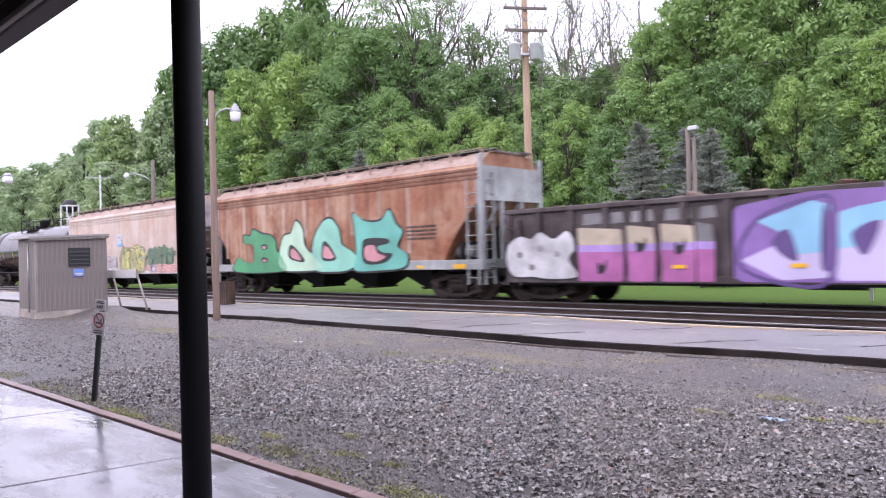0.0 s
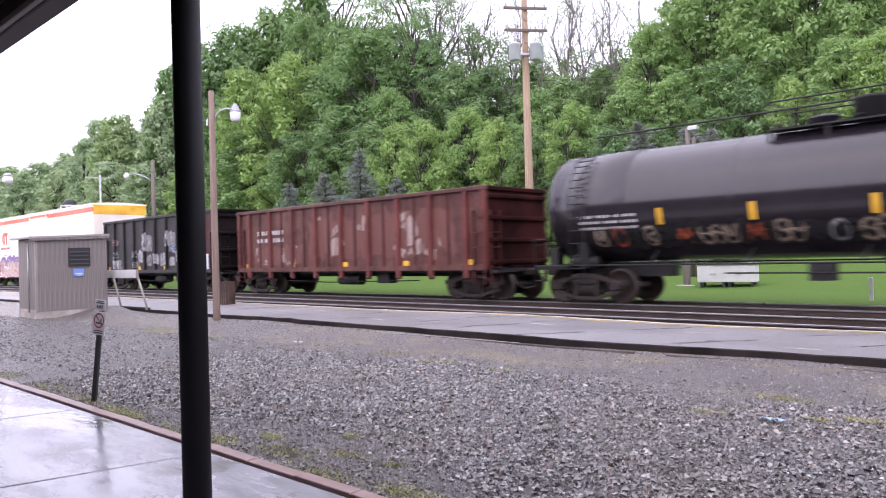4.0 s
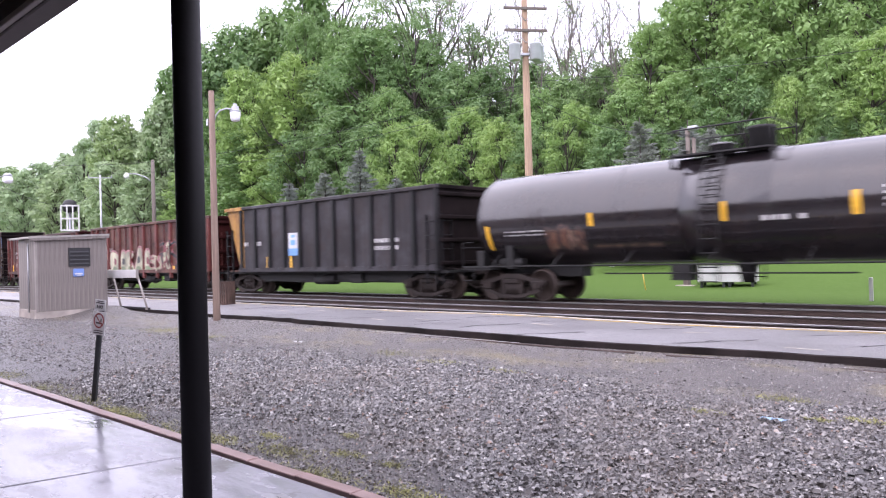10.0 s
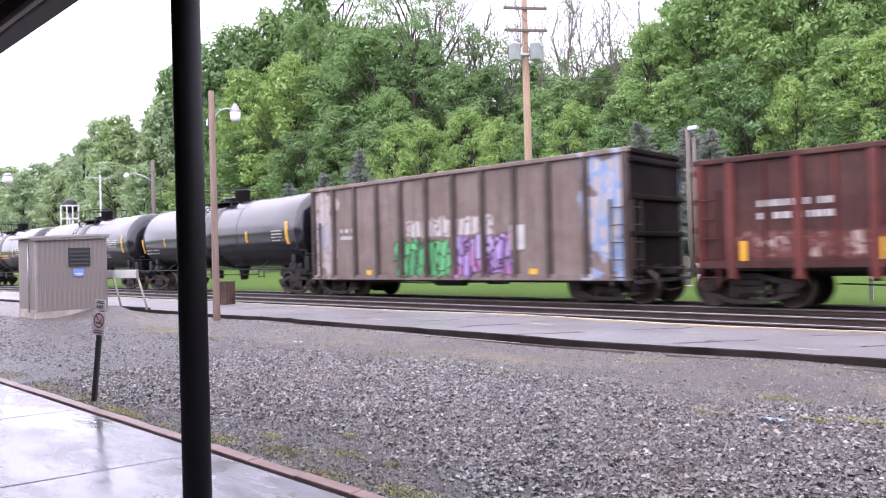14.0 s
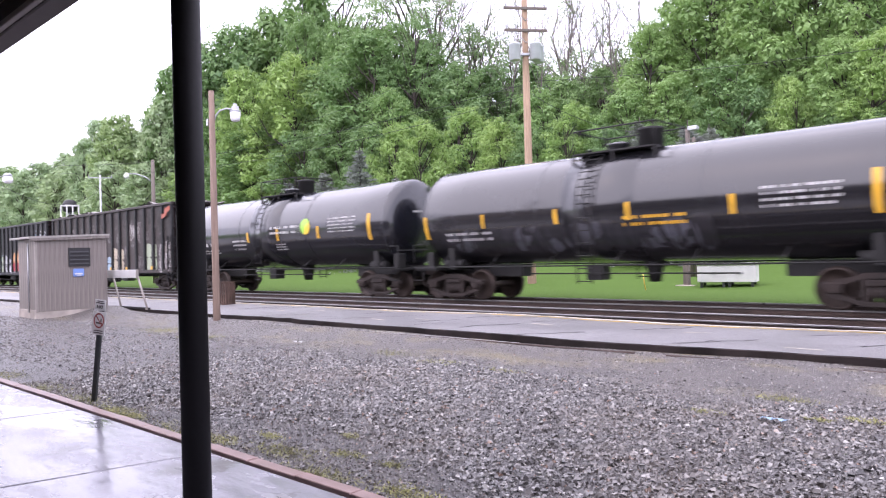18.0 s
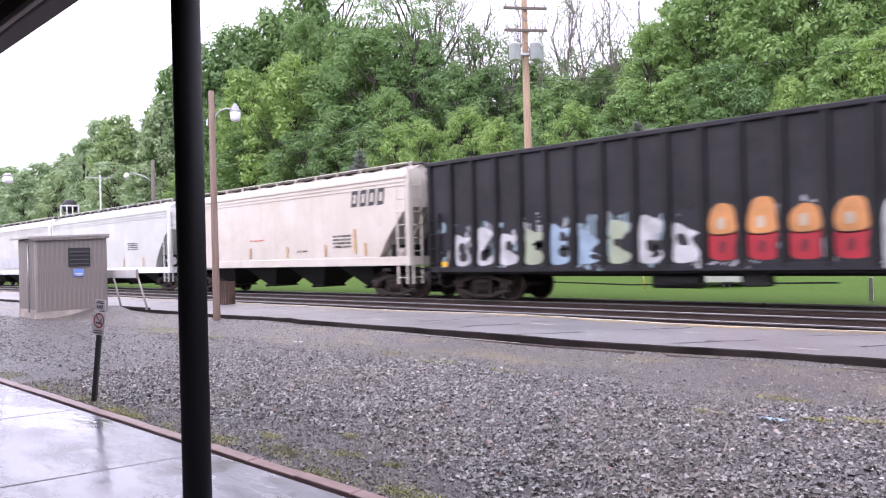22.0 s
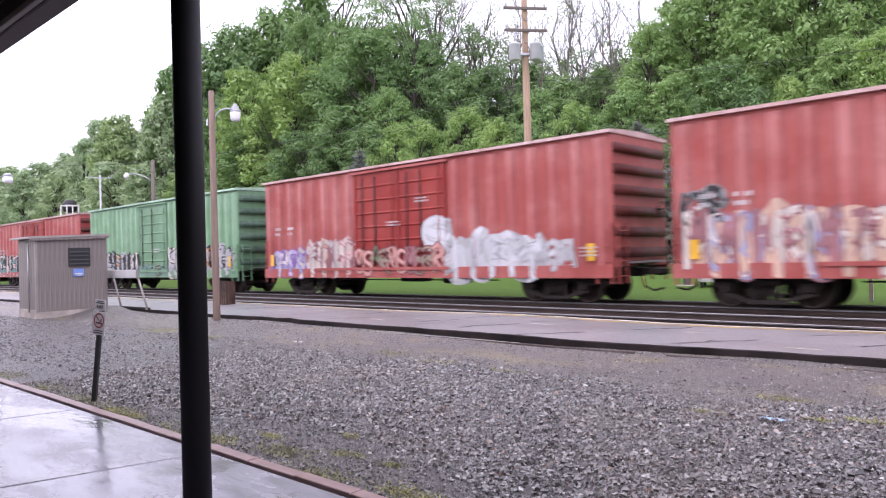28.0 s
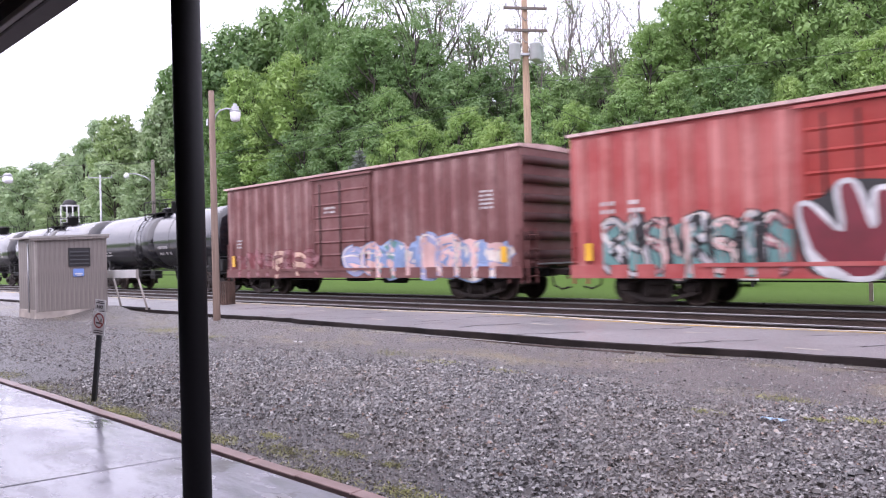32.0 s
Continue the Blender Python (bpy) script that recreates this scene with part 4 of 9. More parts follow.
def leaf_dome(r, centre, radius, n, s0, s1, flat, lowest=-0.25):
    """A cushion of leaves round a twig's end: three points for each leaf."""
    n = max(n, 3)
    out = r.normal(size=(n, 3))
    out /= np.linalg.norm(out, axis=1)[:, None]
    out[:, 2] = np.where(out[:, 2] < lowest, -out[:, 2], out[:, 2])
    c = np.array(centre) + out * (radius * r.uniform(0.55, 1.08, n))[:, None] * np.array([1.0, 1.0, flat])
    nrm = out + 0.55 * r.normal(size=(n, 3)) + np.array([0, 0, 0.55])
    nrm /= np.linalg.norm(nrm, axis=1)[:, None]
    t = np.cross(nrm, r.normal(size=(n, 3)))
    t /= np.linalg.norm(t, axis=1)[:, None]
    b = np.cross(nrm, t)
    s = r.uniform(s0, s1, n)[:, None]
    return np.stack([c - t * s * 0.9, c + b * s * 0.8 + t * s * 0.2, c + t * s - b * s * 0.5], 1).reshape(-1, 3)


TREES = {}


def tree(kind, leaf, variant, x, y, height, wide=1.0, label="", name="tree", turn=0.0):
    near = math.hypot(x, y) < 84 and y < 54
    variant = variant if near else variant % 2
    key = (kind, variant, near)
    if key not in TREES:
        TREES[key] = tree_meshes(kind, 100 + 17 * variant + len(kind), near)
    trunk, leaves = TREES[key]
    mk = (kind, variant, near, leaf.name)
    if mk not in TREES:
        TREES[mk] = quad_mesh("crown", leaves, leaf, 3)
    t = thing(name, label, "tree", pose(x, y, ground_height(x, y) - 0.1, 0, 0, turn), "woodland trees")
    k = height / 10.0
    for nm, me in (("trunk", trunk), ("crown", TREES[mk])):
        ob = part(nm, me, leaf, t)
        ob.scale = (k * wide, k * wide, k)
    return t


def spruce(x, y, height, seed):
    rng = random.Random(seed)
    r = np.random.default_rng(seed)
    t = thing("spruce_tree", "blue-grey spruce tree at the edge of the lawn", "tree", pose(x, y, ground_height(x, y) - 0.1), "spruce trees")
    part("trunk", Shape().tube((0, 0, -0.3), (0, 0, height), 0.14, 8, 0.02), BARK, t)
    co = []
    tiers = int(height / 0.34)
    for k in range(tiers):
        z = 0.3 + (height - 0.45) * k / tiers
        reach = (height - z) * 0.42 + 0.12
        for j in range(14):
            zj = z + rng.uniform(-0.22, 0.22)
            a = rng.uniform(0, 6.283)
            n = int(14 + 30 * reach)
            u = r.uniform(0.05, 1.0, n) ** 0.8
            L = reach * rng.uniform(0.45, 1.2)
            # a bough that droops and turns up at its tip, with side twigs
            spread = r.normal(0, 0.16, n) * L * (0.25 + 0.6 * u)
            c = np.stack([np.cos(a) * L * u - np.sin(a) * spread, np.sin(a) * L * u + np.cos(a) * spread, zj - 0.30 * L * u + 0.22 * L * u * u + r.normal(0, 0.03, n)], 1)
            d = np.stack([np.cos(a + r.normal(0, 0.7, n)), np.sin(a + r.normal(0, 0.7, n)), r.normal(0.12, 0.3, n)], 1)
            sd = np.cross(d, r.normal(size=(n, 3)))
            sd /= np.linalg.norm(sd, axis=1)[:, None]
            co.append(np.stack([c - sd * 0.035, c + sd * 0.035, c + d * 0.20], 1).reshape(-1, 3))
    part("needles", quad_mesh("needles", np.concatenate(co), SPRUCE, 3), SPRUCE, t)


def build_woods():
    rng = random.Random(77)
    mid, deep = "leafy green broadleaf tree in the wood", "tall dark green broadleaf tree in the wood"
    bright, far = "young bright yellow-green bush at the wood's edge", "distant green broadleaf tree, paled by painted haze"
    fresh, airy = "tall fresh yellow-green broadleaf tree in the wood", "tall open-crowned tree with dark limbs showing"
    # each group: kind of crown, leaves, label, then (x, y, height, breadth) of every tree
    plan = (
        ("broad", LEAF_HAZED, far, ((-154.8, 44, 19.1, 1.28), (-143.9, 46, 18.2, 1.28), (-141.3, 50, 19, 1.11), (-111.9, 42, 18.7, 0.8), (-103.1, 47, 18.3, 0.8), (-133.4, 40, 16, 1.12), (-120.8, 41, 14.6, 1.15), (-96.5, 39, 14.1, 1.12), (-86.6, 39, 12.5, 1.05))),
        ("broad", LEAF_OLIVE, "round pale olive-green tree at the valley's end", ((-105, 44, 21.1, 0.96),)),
        ("tall", LEAF_HAZED, far, ((-117.3, 46, 22, 0.7), (-91.4, 44, 21.5, 0.74))),
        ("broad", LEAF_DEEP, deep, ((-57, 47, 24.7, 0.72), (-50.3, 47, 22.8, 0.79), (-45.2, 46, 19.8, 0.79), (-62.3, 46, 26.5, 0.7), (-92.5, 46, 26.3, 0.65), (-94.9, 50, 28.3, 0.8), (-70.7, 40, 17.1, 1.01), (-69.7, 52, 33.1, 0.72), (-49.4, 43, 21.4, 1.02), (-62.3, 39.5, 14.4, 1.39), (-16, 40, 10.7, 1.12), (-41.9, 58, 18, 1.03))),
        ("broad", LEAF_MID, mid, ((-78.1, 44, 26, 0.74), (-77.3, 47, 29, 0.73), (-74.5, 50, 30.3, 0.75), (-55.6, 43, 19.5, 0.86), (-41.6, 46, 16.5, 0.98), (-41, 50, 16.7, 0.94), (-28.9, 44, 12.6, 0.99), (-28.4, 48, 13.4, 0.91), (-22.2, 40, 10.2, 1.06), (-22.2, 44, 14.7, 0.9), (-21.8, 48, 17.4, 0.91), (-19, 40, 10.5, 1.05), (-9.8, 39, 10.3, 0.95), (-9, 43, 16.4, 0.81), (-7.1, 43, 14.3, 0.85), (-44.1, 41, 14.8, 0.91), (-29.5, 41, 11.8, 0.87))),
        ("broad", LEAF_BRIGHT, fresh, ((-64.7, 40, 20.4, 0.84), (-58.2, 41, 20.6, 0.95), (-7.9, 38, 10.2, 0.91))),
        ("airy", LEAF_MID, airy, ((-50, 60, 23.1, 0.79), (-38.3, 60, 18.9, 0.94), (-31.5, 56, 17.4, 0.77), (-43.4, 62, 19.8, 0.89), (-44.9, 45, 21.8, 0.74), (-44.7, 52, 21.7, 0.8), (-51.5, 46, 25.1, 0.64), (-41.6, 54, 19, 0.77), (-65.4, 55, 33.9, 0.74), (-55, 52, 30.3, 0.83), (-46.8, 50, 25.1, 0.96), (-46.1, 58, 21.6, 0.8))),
        ("tall", LEAF_LIT, "tall green tree with its trunk showing through the leaves", ((-19, 47, 18.2, 1.05), (-15.9, 46, 18.4, 0.87), (-13, 44, 17.1, 0.92), (-11.5, 45, 17.2, 0.79))),
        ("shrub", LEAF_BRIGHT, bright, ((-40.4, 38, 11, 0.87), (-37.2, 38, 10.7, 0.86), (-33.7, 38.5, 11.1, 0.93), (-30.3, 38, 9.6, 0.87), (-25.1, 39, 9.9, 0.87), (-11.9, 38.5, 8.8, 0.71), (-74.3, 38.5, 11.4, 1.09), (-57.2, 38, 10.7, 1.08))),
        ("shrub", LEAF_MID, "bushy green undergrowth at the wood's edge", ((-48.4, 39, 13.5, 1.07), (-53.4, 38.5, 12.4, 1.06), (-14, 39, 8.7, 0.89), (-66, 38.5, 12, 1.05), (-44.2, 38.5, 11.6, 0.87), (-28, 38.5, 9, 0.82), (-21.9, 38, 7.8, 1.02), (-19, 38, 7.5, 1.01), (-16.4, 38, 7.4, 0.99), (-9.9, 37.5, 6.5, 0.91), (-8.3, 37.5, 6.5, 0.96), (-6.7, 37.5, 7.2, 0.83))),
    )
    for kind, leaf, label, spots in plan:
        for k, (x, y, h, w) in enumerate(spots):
            # the trees on the right take the leaves lightened for light shining through
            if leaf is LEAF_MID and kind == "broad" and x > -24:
                leaf = LEAF_LIT
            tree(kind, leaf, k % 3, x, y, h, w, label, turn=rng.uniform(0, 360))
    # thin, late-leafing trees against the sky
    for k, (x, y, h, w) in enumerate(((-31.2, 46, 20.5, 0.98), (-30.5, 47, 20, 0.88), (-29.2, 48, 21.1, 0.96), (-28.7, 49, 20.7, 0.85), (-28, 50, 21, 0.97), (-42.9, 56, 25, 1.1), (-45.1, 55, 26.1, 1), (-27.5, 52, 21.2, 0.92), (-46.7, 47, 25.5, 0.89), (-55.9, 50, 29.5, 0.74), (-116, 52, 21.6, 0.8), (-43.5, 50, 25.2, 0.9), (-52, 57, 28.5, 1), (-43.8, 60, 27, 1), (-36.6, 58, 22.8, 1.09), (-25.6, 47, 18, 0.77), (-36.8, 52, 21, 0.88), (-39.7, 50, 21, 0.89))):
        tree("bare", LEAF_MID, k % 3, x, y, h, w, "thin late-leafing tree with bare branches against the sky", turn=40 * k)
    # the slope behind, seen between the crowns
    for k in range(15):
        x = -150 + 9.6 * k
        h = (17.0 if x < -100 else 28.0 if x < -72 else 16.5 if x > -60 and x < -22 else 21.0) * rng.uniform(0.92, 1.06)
        tree("broad", LEAF_HAZED if x < -100 else LEAF_DEEP, k, x + rng.uniform(-2, 2), 62 + rng.uniform(-2, 2), h, 1.25, deep, turn=rng.uniform(0, 360))
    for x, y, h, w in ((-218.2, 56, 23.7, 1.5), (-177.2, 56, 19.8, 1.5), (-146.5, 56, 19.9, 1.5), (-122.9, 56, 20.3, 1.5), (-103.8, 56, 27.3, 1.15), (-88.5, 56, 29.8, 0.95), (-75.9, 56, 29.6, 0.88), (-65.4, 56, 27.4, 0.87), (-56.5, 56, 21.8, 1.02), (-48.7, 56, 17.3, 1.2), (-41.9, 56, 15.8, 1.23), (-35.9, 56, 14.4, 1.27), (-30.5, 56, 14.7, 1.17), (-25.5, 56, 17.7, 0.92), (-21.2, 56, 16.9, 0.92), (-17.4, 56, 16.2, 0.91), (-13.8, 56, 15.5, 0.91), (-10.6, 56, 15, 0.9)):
        tree("broad", LEAF_HAZED if x < -120 else rng.choice((LEAF_MID, LEAF_LIT if x > -30 else LEAF_DEEP)), rng.randrange(3), x, y, h, w, deep, turn=rng.uniform(0, 360))


def build_poles():
    pole = thing("utility_pole", "tan wooden utility pole with crossarms and grey transformers", "utility pole", pose(-19.1, 26.0, ground_height(-19.1, 26)))
    part("pole", Shape().lathe_z([(-0.5, 0.20), (0, 0.20), (13.2, 0.13)], 0, 0, 14), POLE_WARM, pole)
    for z, w in ((12.2, 0.98), (11.22, 0.98)):
        arm = part("crossarm", Shape().box(-w, w, -0.22, -0.12, z - 0.06, z + 0.06, 0.01), POLE_WOOD, pole, at=pose(0, 0, 0, 0, 0, 52))
        part("arm_brace", Shape().tube((-0.5, -0.2, z - 0.05), (0, -0.16, z - 0.55), 0.018, 6).tube((0.5, -0.2, z - 0.05), (0, -0.16, z - 0.55), 0.018, 6), GALV, arm)
        for x in (-w + 0.1, -w * 0.45, w * 0.45, w - 0.1):
            part("insulator", Shape().lathe_z([(z + 0.06, 0.02), (z + 0.12, 0.05), (z + 0.2, 0.05), (z + 0.22, 0.02)], x, -0.17, 8), GALV, arm)
    for dx in (-0.50, 0.41, 0.60):
        c, s = math.cos(radians(43)), math.sin(radians(43))
        off = -0.25 if dx != 0.60 else 0.2
        cx, cy = dx * c - off * s, dx * s + off * c
        can = part("transformer", Shape().lathe_z([(9.87, 0.21), (9.90, 0.25), (10.55, 0.25), (10.56, 0.265), (10.60, 0.265), (10.64, 0.20), (10.67, 0.08)], cx, cy, 16), GREY_CAN, pole, "grey transformer can")
        part("bushing", Shape().lathe_z([(10.65, 0.04), (10.82, 0.03), (10.84, 0.05)], cx, cy, 8), GALV, can)
    part("transformer_bracket", Shape().box(-0.5, 0.5, -0.2, 0.05, 10.12, 10.22), GALV, pole, at=pose(0, 0, 0, 0, 0, 43))
    post = thing("yard_lamp", "short grey wooden pole with a small floodlight", "lamp post", pose(-12.65, 28.0, ground_height(-12.65, 28)))
    part("pole", Shape().lathe_z([(-0.5, 0.11), (5.97, 0.09)], 0, 0, 12), POLE_WOOD, post)
    part("pole", Shape().lathe_z([(-0.5, 0.10), (5.57, 0.08)], 0.22, 0.05, 12), POLE_WOOD, post)
    part("floodlight", Shape().box(0.05, 0.42, -0.12, 0.12, 5.85, 6.03, 0.03), GALV, post)
    wires = (((-19.1, 26, 8.6), (-12.65, 28, 6.1), 0.7), ((-19.1, 26, 8.9), (-60, 20.5, 9.2), 1.0), ((-19.1, 26, 8.4), (-60, 20.5, 8.6), 1.2), ((-19.1, 26, 9.0), (14, 34, 9.5), 1.0),
             ((-60, 20.5, 9.2), (-110, 20.5, 9.2), 1.0), ((-19.1, 26, 11.6), (-70, 45, 16), 1.0))
    for a, b, sag in wires:
        a, b = Vector(a), Vector(b)
        pts = [a.lerp(b, k / 14) - Vector((0, 0, sag * 4 * (k / 14) * (1 - k / 14))) for k in range(15)]
        solid("overhead_wire", Shape().path(pts, 0.010, 5), WIRE, "sagging black overhead wire between poles", "wire", group="overhead wires")


def build_lawn_things():
    x, y = -10.3, 25.75
    t = thing("storage_box", "white painted wooden storage box on short legs standing on the lawn", "storage box", pose(x, y, ground_height(x, y), 0, 0, 12))
    part("body", Shape().box(-0.98, 0.98, -0.36, 0.36, 0.20, 0.80, 0.012), WHITE, t)
    part("lid", Shape().box(-1.02, 1.02, -0.40, 0.40, 0.805, 0.87, 0.012), WHITE, t)
    for xx in (-0.45, 0.45):
        part("handle", Shape().path([(xx - 0.08, -0.365, 0.5), (xx - 0.08, -0.40, 0.5), (xx + 0.08, -0.40, 0.5), (xx + 0.08, -0.365, 0.5)], 0.015), GALV, t)
    for xx in (-0.92, 0.0, 0.92):
        part("batten", Shape().box(xx - 0.04, xx + 0.04, -0.375, -0.355, 0.21, 0.79, 0.004), WHITE, t)
    for xx in (-0.85, -0.1, 0.1, 0.85):
        for yy in (-0.28, 0.28):
            part("leg", Shape().box(xx - 0.045, xx + 0.045, yy - 0.045, yy + 0.045, -0.1, 0.20), STEEL, t)
    p = thing("marker_stake", "short white marker stake on the lawn", "stake", pose(-4.68, 20.75, ground_height(-4.68, 20.75)))
    part("stake", Shape().box(-0.045, 0.045, -0.03, 0.03, -0.2, 0.60, 0.01), WHITE, p)
    p = thing("marker_stake", "thin yellow marker stake on the lawn", "stake", pose(-12.6, 24.0, ground_height(-12.6, 24), 0, -8, 0))
    part("stake", Shape().tube((0, 0, -0.1), (0, 0, 0.62), 0.022, 8), YELLOW_LINE, p)
    p = thing("wooden_post", "short brown wooden post on the lawn", "post", pose(-11.9, 25.9, ground_height(-11.9, 25.9)))
    part("stem", Shape().box(-0.10, 0.10, -0.10, 0.10, -0.1, 1.1, 0.01), POLE_WOOD, p)
    part("base_slab", Shape().box(-0.35, 0.35, -0.25, 0.25, -0.1, 0.05, 0.01), FOOTING, p)


def build_line_side():
    """Poles, lamps and the signal farther up the line."""
    p = thing("street_lamp", "brown wooden pole with a curved arm and a white street lamp", "street lamp", pose(-51.4, 24.0, ground_height(-51.4, 24)), "lamps up the line")
    part("pole", Shape().lathe_z([(-0.4, 0.17), (9.0, 0.12)], 0, 0, 12), POLE_WOOD, p)
    part("arm", Shape().path([(0, 0, 7.3), (-0.4, -0.35, 7.75), (-0.9, -0.8, 8.0), (-1.35, -1.2, 8.05)], 0.04, 8), GALV, p)
    part("lamp_head", Shape().lathe_z([(7.7, 0.10), (7.76, 0.19), (7.95, 0.2), (8.05, 0.12), (8.12, 0.05)], -1.45, -1.3, 14), LAMP_GLASS, p)
    p = thing("signal_mast", "slim grey mast with a small crossbar", "mast", pose(-60.9, 24.0, ground_height(-60.9, 24)), "lamps up the line")
    part("mast", Shape().lathe_z([(-0.4, 0.10), (8.8, 0.07)], 0, 0, 10), GALV, p)
    part("crossbar", Shape().box(-0.9, 0.9, -0.03, 0.03, 8.55, 8.62), GALV, p, at=pose(0, 0, 0, 0, 0, 60))
    for x in (-0.85, 0.85):
        part("insulator", Shape().lathe_z([(8.62, 0.05), (8.78, 0.05)], 0.5 * x, 0.866 * x, 8), GALV, p)
    p = thing("platform_lamp", "bracket lamp with a white globe on a wooden pole", "lamp post", pose(-35.3, 9.35, -0.2), "lamps up the line")
    part("pole", Shape().lathe_z([(-0.4, 0.125), (0.0, 0.125), (5.9, 0.085)], 0, 0, 12), POLE_WOOD, p)
    part("bracket", Shape().path([(0.05, 0, 5.2), (0.5, 0.1, 5.42), (1.2, 0.2, 5.45), (1.9, 0.1, 5.40)], 0.025, 8), GALV, p)
    part("lamp_head", Shape().lathe_z([(5.30, 0.16), (5.40, 0.15), (5.46, 0.08)], 2.1, 0.05, 14), GALV, p)
    part("lamp_globe", Shape().lathe_z([(5.03, 0.08), (5.08, 0.17), (5.18, 0.2), (5.30, 0.17)], 2.1, 0.05, 16), LAMP_GLASS, p)
    p = thing("railway_signal", "black railway signal head with a white maintenance cage on a mast", "railway signal", pose(-59.8, 21.2, ground_height(-59.8, 21.2), 0, 0, 70))
    part("mast", Shape().lathe_z([(-0.3, 0.10), (6.2, 0.10)], 0, 0.25, 12), GALV, p)
    part("signal_head", Shape().lathe_z([(5.6, 0.25), (5.75, 0.5), (6.15, 0.55), (6.5, 0.4), (6.6, 0.15)], 0, 0, 16), MAT_SIGNAL, p, "black round signal head")
    cage = part("cage", Shape().box(-0.66, 0.66, -0.57, -0.48, 6.04, 6.16), WHITE, p, "white steel cage")
    for x in (-0.62, -0.2, 0.2, 0.62):
        part("cage_bar", Shape().box(x - 0.05, x + 0.05, -0.55, -0.48, 4.2, 6.04), WHITE, cage)
    for z in (4.2, 5.1):
        part("cage_bar", Shape().box(-0.66, 0.66, -0.575, -0.552, z - 0.06, z + 0.06), WHITE, cage)
    for z in (4.2, 5.1, 6.1):
        for x in (-0.66, 0.58):
            part("cage_bar", Shape().box(x, x + 0.08, -0.48, 0.4, z - 0.05, z + 0.05), WHITE, cage)
    part("platform_grate", Shape().box(-0.66, 0.66, -0.55, 0.5, 4.12, 4.2), GALV, p)
    part("ladder", ladder_steps(4.1), GALV, p)
    a, b = Vector((-35.3, 9.35, 5.2)), Vector((-60.9, 24.0, 7.6))
    pts = [a.lerp(b, k / 14) - Vector((0, 0, 4.8 * (k / 14) * (1 - k / 14))) for k in range(15)]
    solid("overhead_wire", Shape().path(pts, 0.010, 5), WIRE, "sagging black overhead wire between poles", "wire", group="overhead wires")


def ladder_steps(height):
    s = Shape()
    for k in range(11):
        z = height * (k + 0.5) / 11
        s.tube((-0.2, -0.45, z), (0.2, -0.45, z), 0.015, 6)
    return s.box(-0.23, -0.19, -0.47, -0.43, 0, height).box(0.19, 0.23, -0.47, -0.43, 0, height)


MAT_SIGNAL = plain("black_signal_paint", (0.012, 0.012, 0.013), 0.6, vary=0.2)
build_line_side()
build_woods()
build_poles()
build_lawn_things()
for sx, sy, sh, sd in ((-37.64, 32.0, 8.2, 1), (-41.5, 32.0, 7.1, 2), (-45.9, 32.0, 6.7, 3), (-16.85, 32.0, 7.1, 4), (-13.45, 32.0, 6.3, 5), (-14.9, 33.0, 6.7, 6), (-34.6, 32.5, 6.0, 7)):
    spruce(sx, sy, sh, sd)

# ---------------------------------------------------------------- freight train
HALF = 1.53              # half a car's width over the posts
IRON = plain("dirty_cast_iron", (0.028, 0.019, 0.016), 0.7, 0.25, vary=0.4, scale=8)
WHEEL_STEEL = plain("brown_wheel_steel", (0.06, 0.043, 0.036), 0.55, 0.5, vary=0.35, scale=8)
UNDER = plain("black_underframe", (0.013, 0.012, 0.012), 0.7, 0.1, vary=0.4, scale=6)
MARK_WHITE = plain("stencil_white", (0.50, 0.49, 0.48), 0.5, vary=0.2)
MARK_BLACK = plain("stencil_black", (0.03, 0.03, 0.032), 0.5, vary=0.2)
MARK_RED = plain("stencil_red", (0.55, 0.11, 0.07), 0.5, vary=0.2)
MARK_BLUE = plain("stencil_blue", (0.16, 0.36, 0.72), 0.5, vary=0.2)
REFLECT = plain("yellow_reflector_tape", (0.78, 0.43, 0.03), 0.35, vary=0.15)
RUST_COAT = plain("brown_rust_coat", (0.10, 0.048, 0.032), 0.8, vary=0.4)
SCRAP = plain("rusty_scrap_load", (0.15, 0.10, 0.08), 0.8, 0.2, vary=0.6, scale=5)
ROCK_LOAD = plain("grey_stone_load", (0.30, 0.28, 0.27), 0.85, vary=0.5, scale=8)
BOARDWALK = plain("grimy_walkway_grating", (0.16, 0.14, 0.13), 0.7, 0.2, vary=0.3)
OLD_TAPE = plain("faded_orange_reflector_tape", (0.52, 0.32, 0.14), 0.5, vary=0.25)
GRATE = plain("galvanised_walkway", (0.30, 0.30, 0.31), 0.5, 0.4, vary=0.2)

# car ends darkened in the colour: shade between the cars, over real grime
SHADED_END = plain("shaded_car_end", (0.014, 0.010, 0.010), 0.8, vary=0.5, scale=3, specular=0.06)
SHADED_RED_END = plain("shaded_red_car_end", (0.034, 0.009, 0.008), 0.8, vary=0.6, scale=3, specular=0.06)

SHARED = {}


def shared(key, make, material):
    if key not in SHARED:
        SHARED[key] = make().mesh(key, material)
    return SHARED[key]


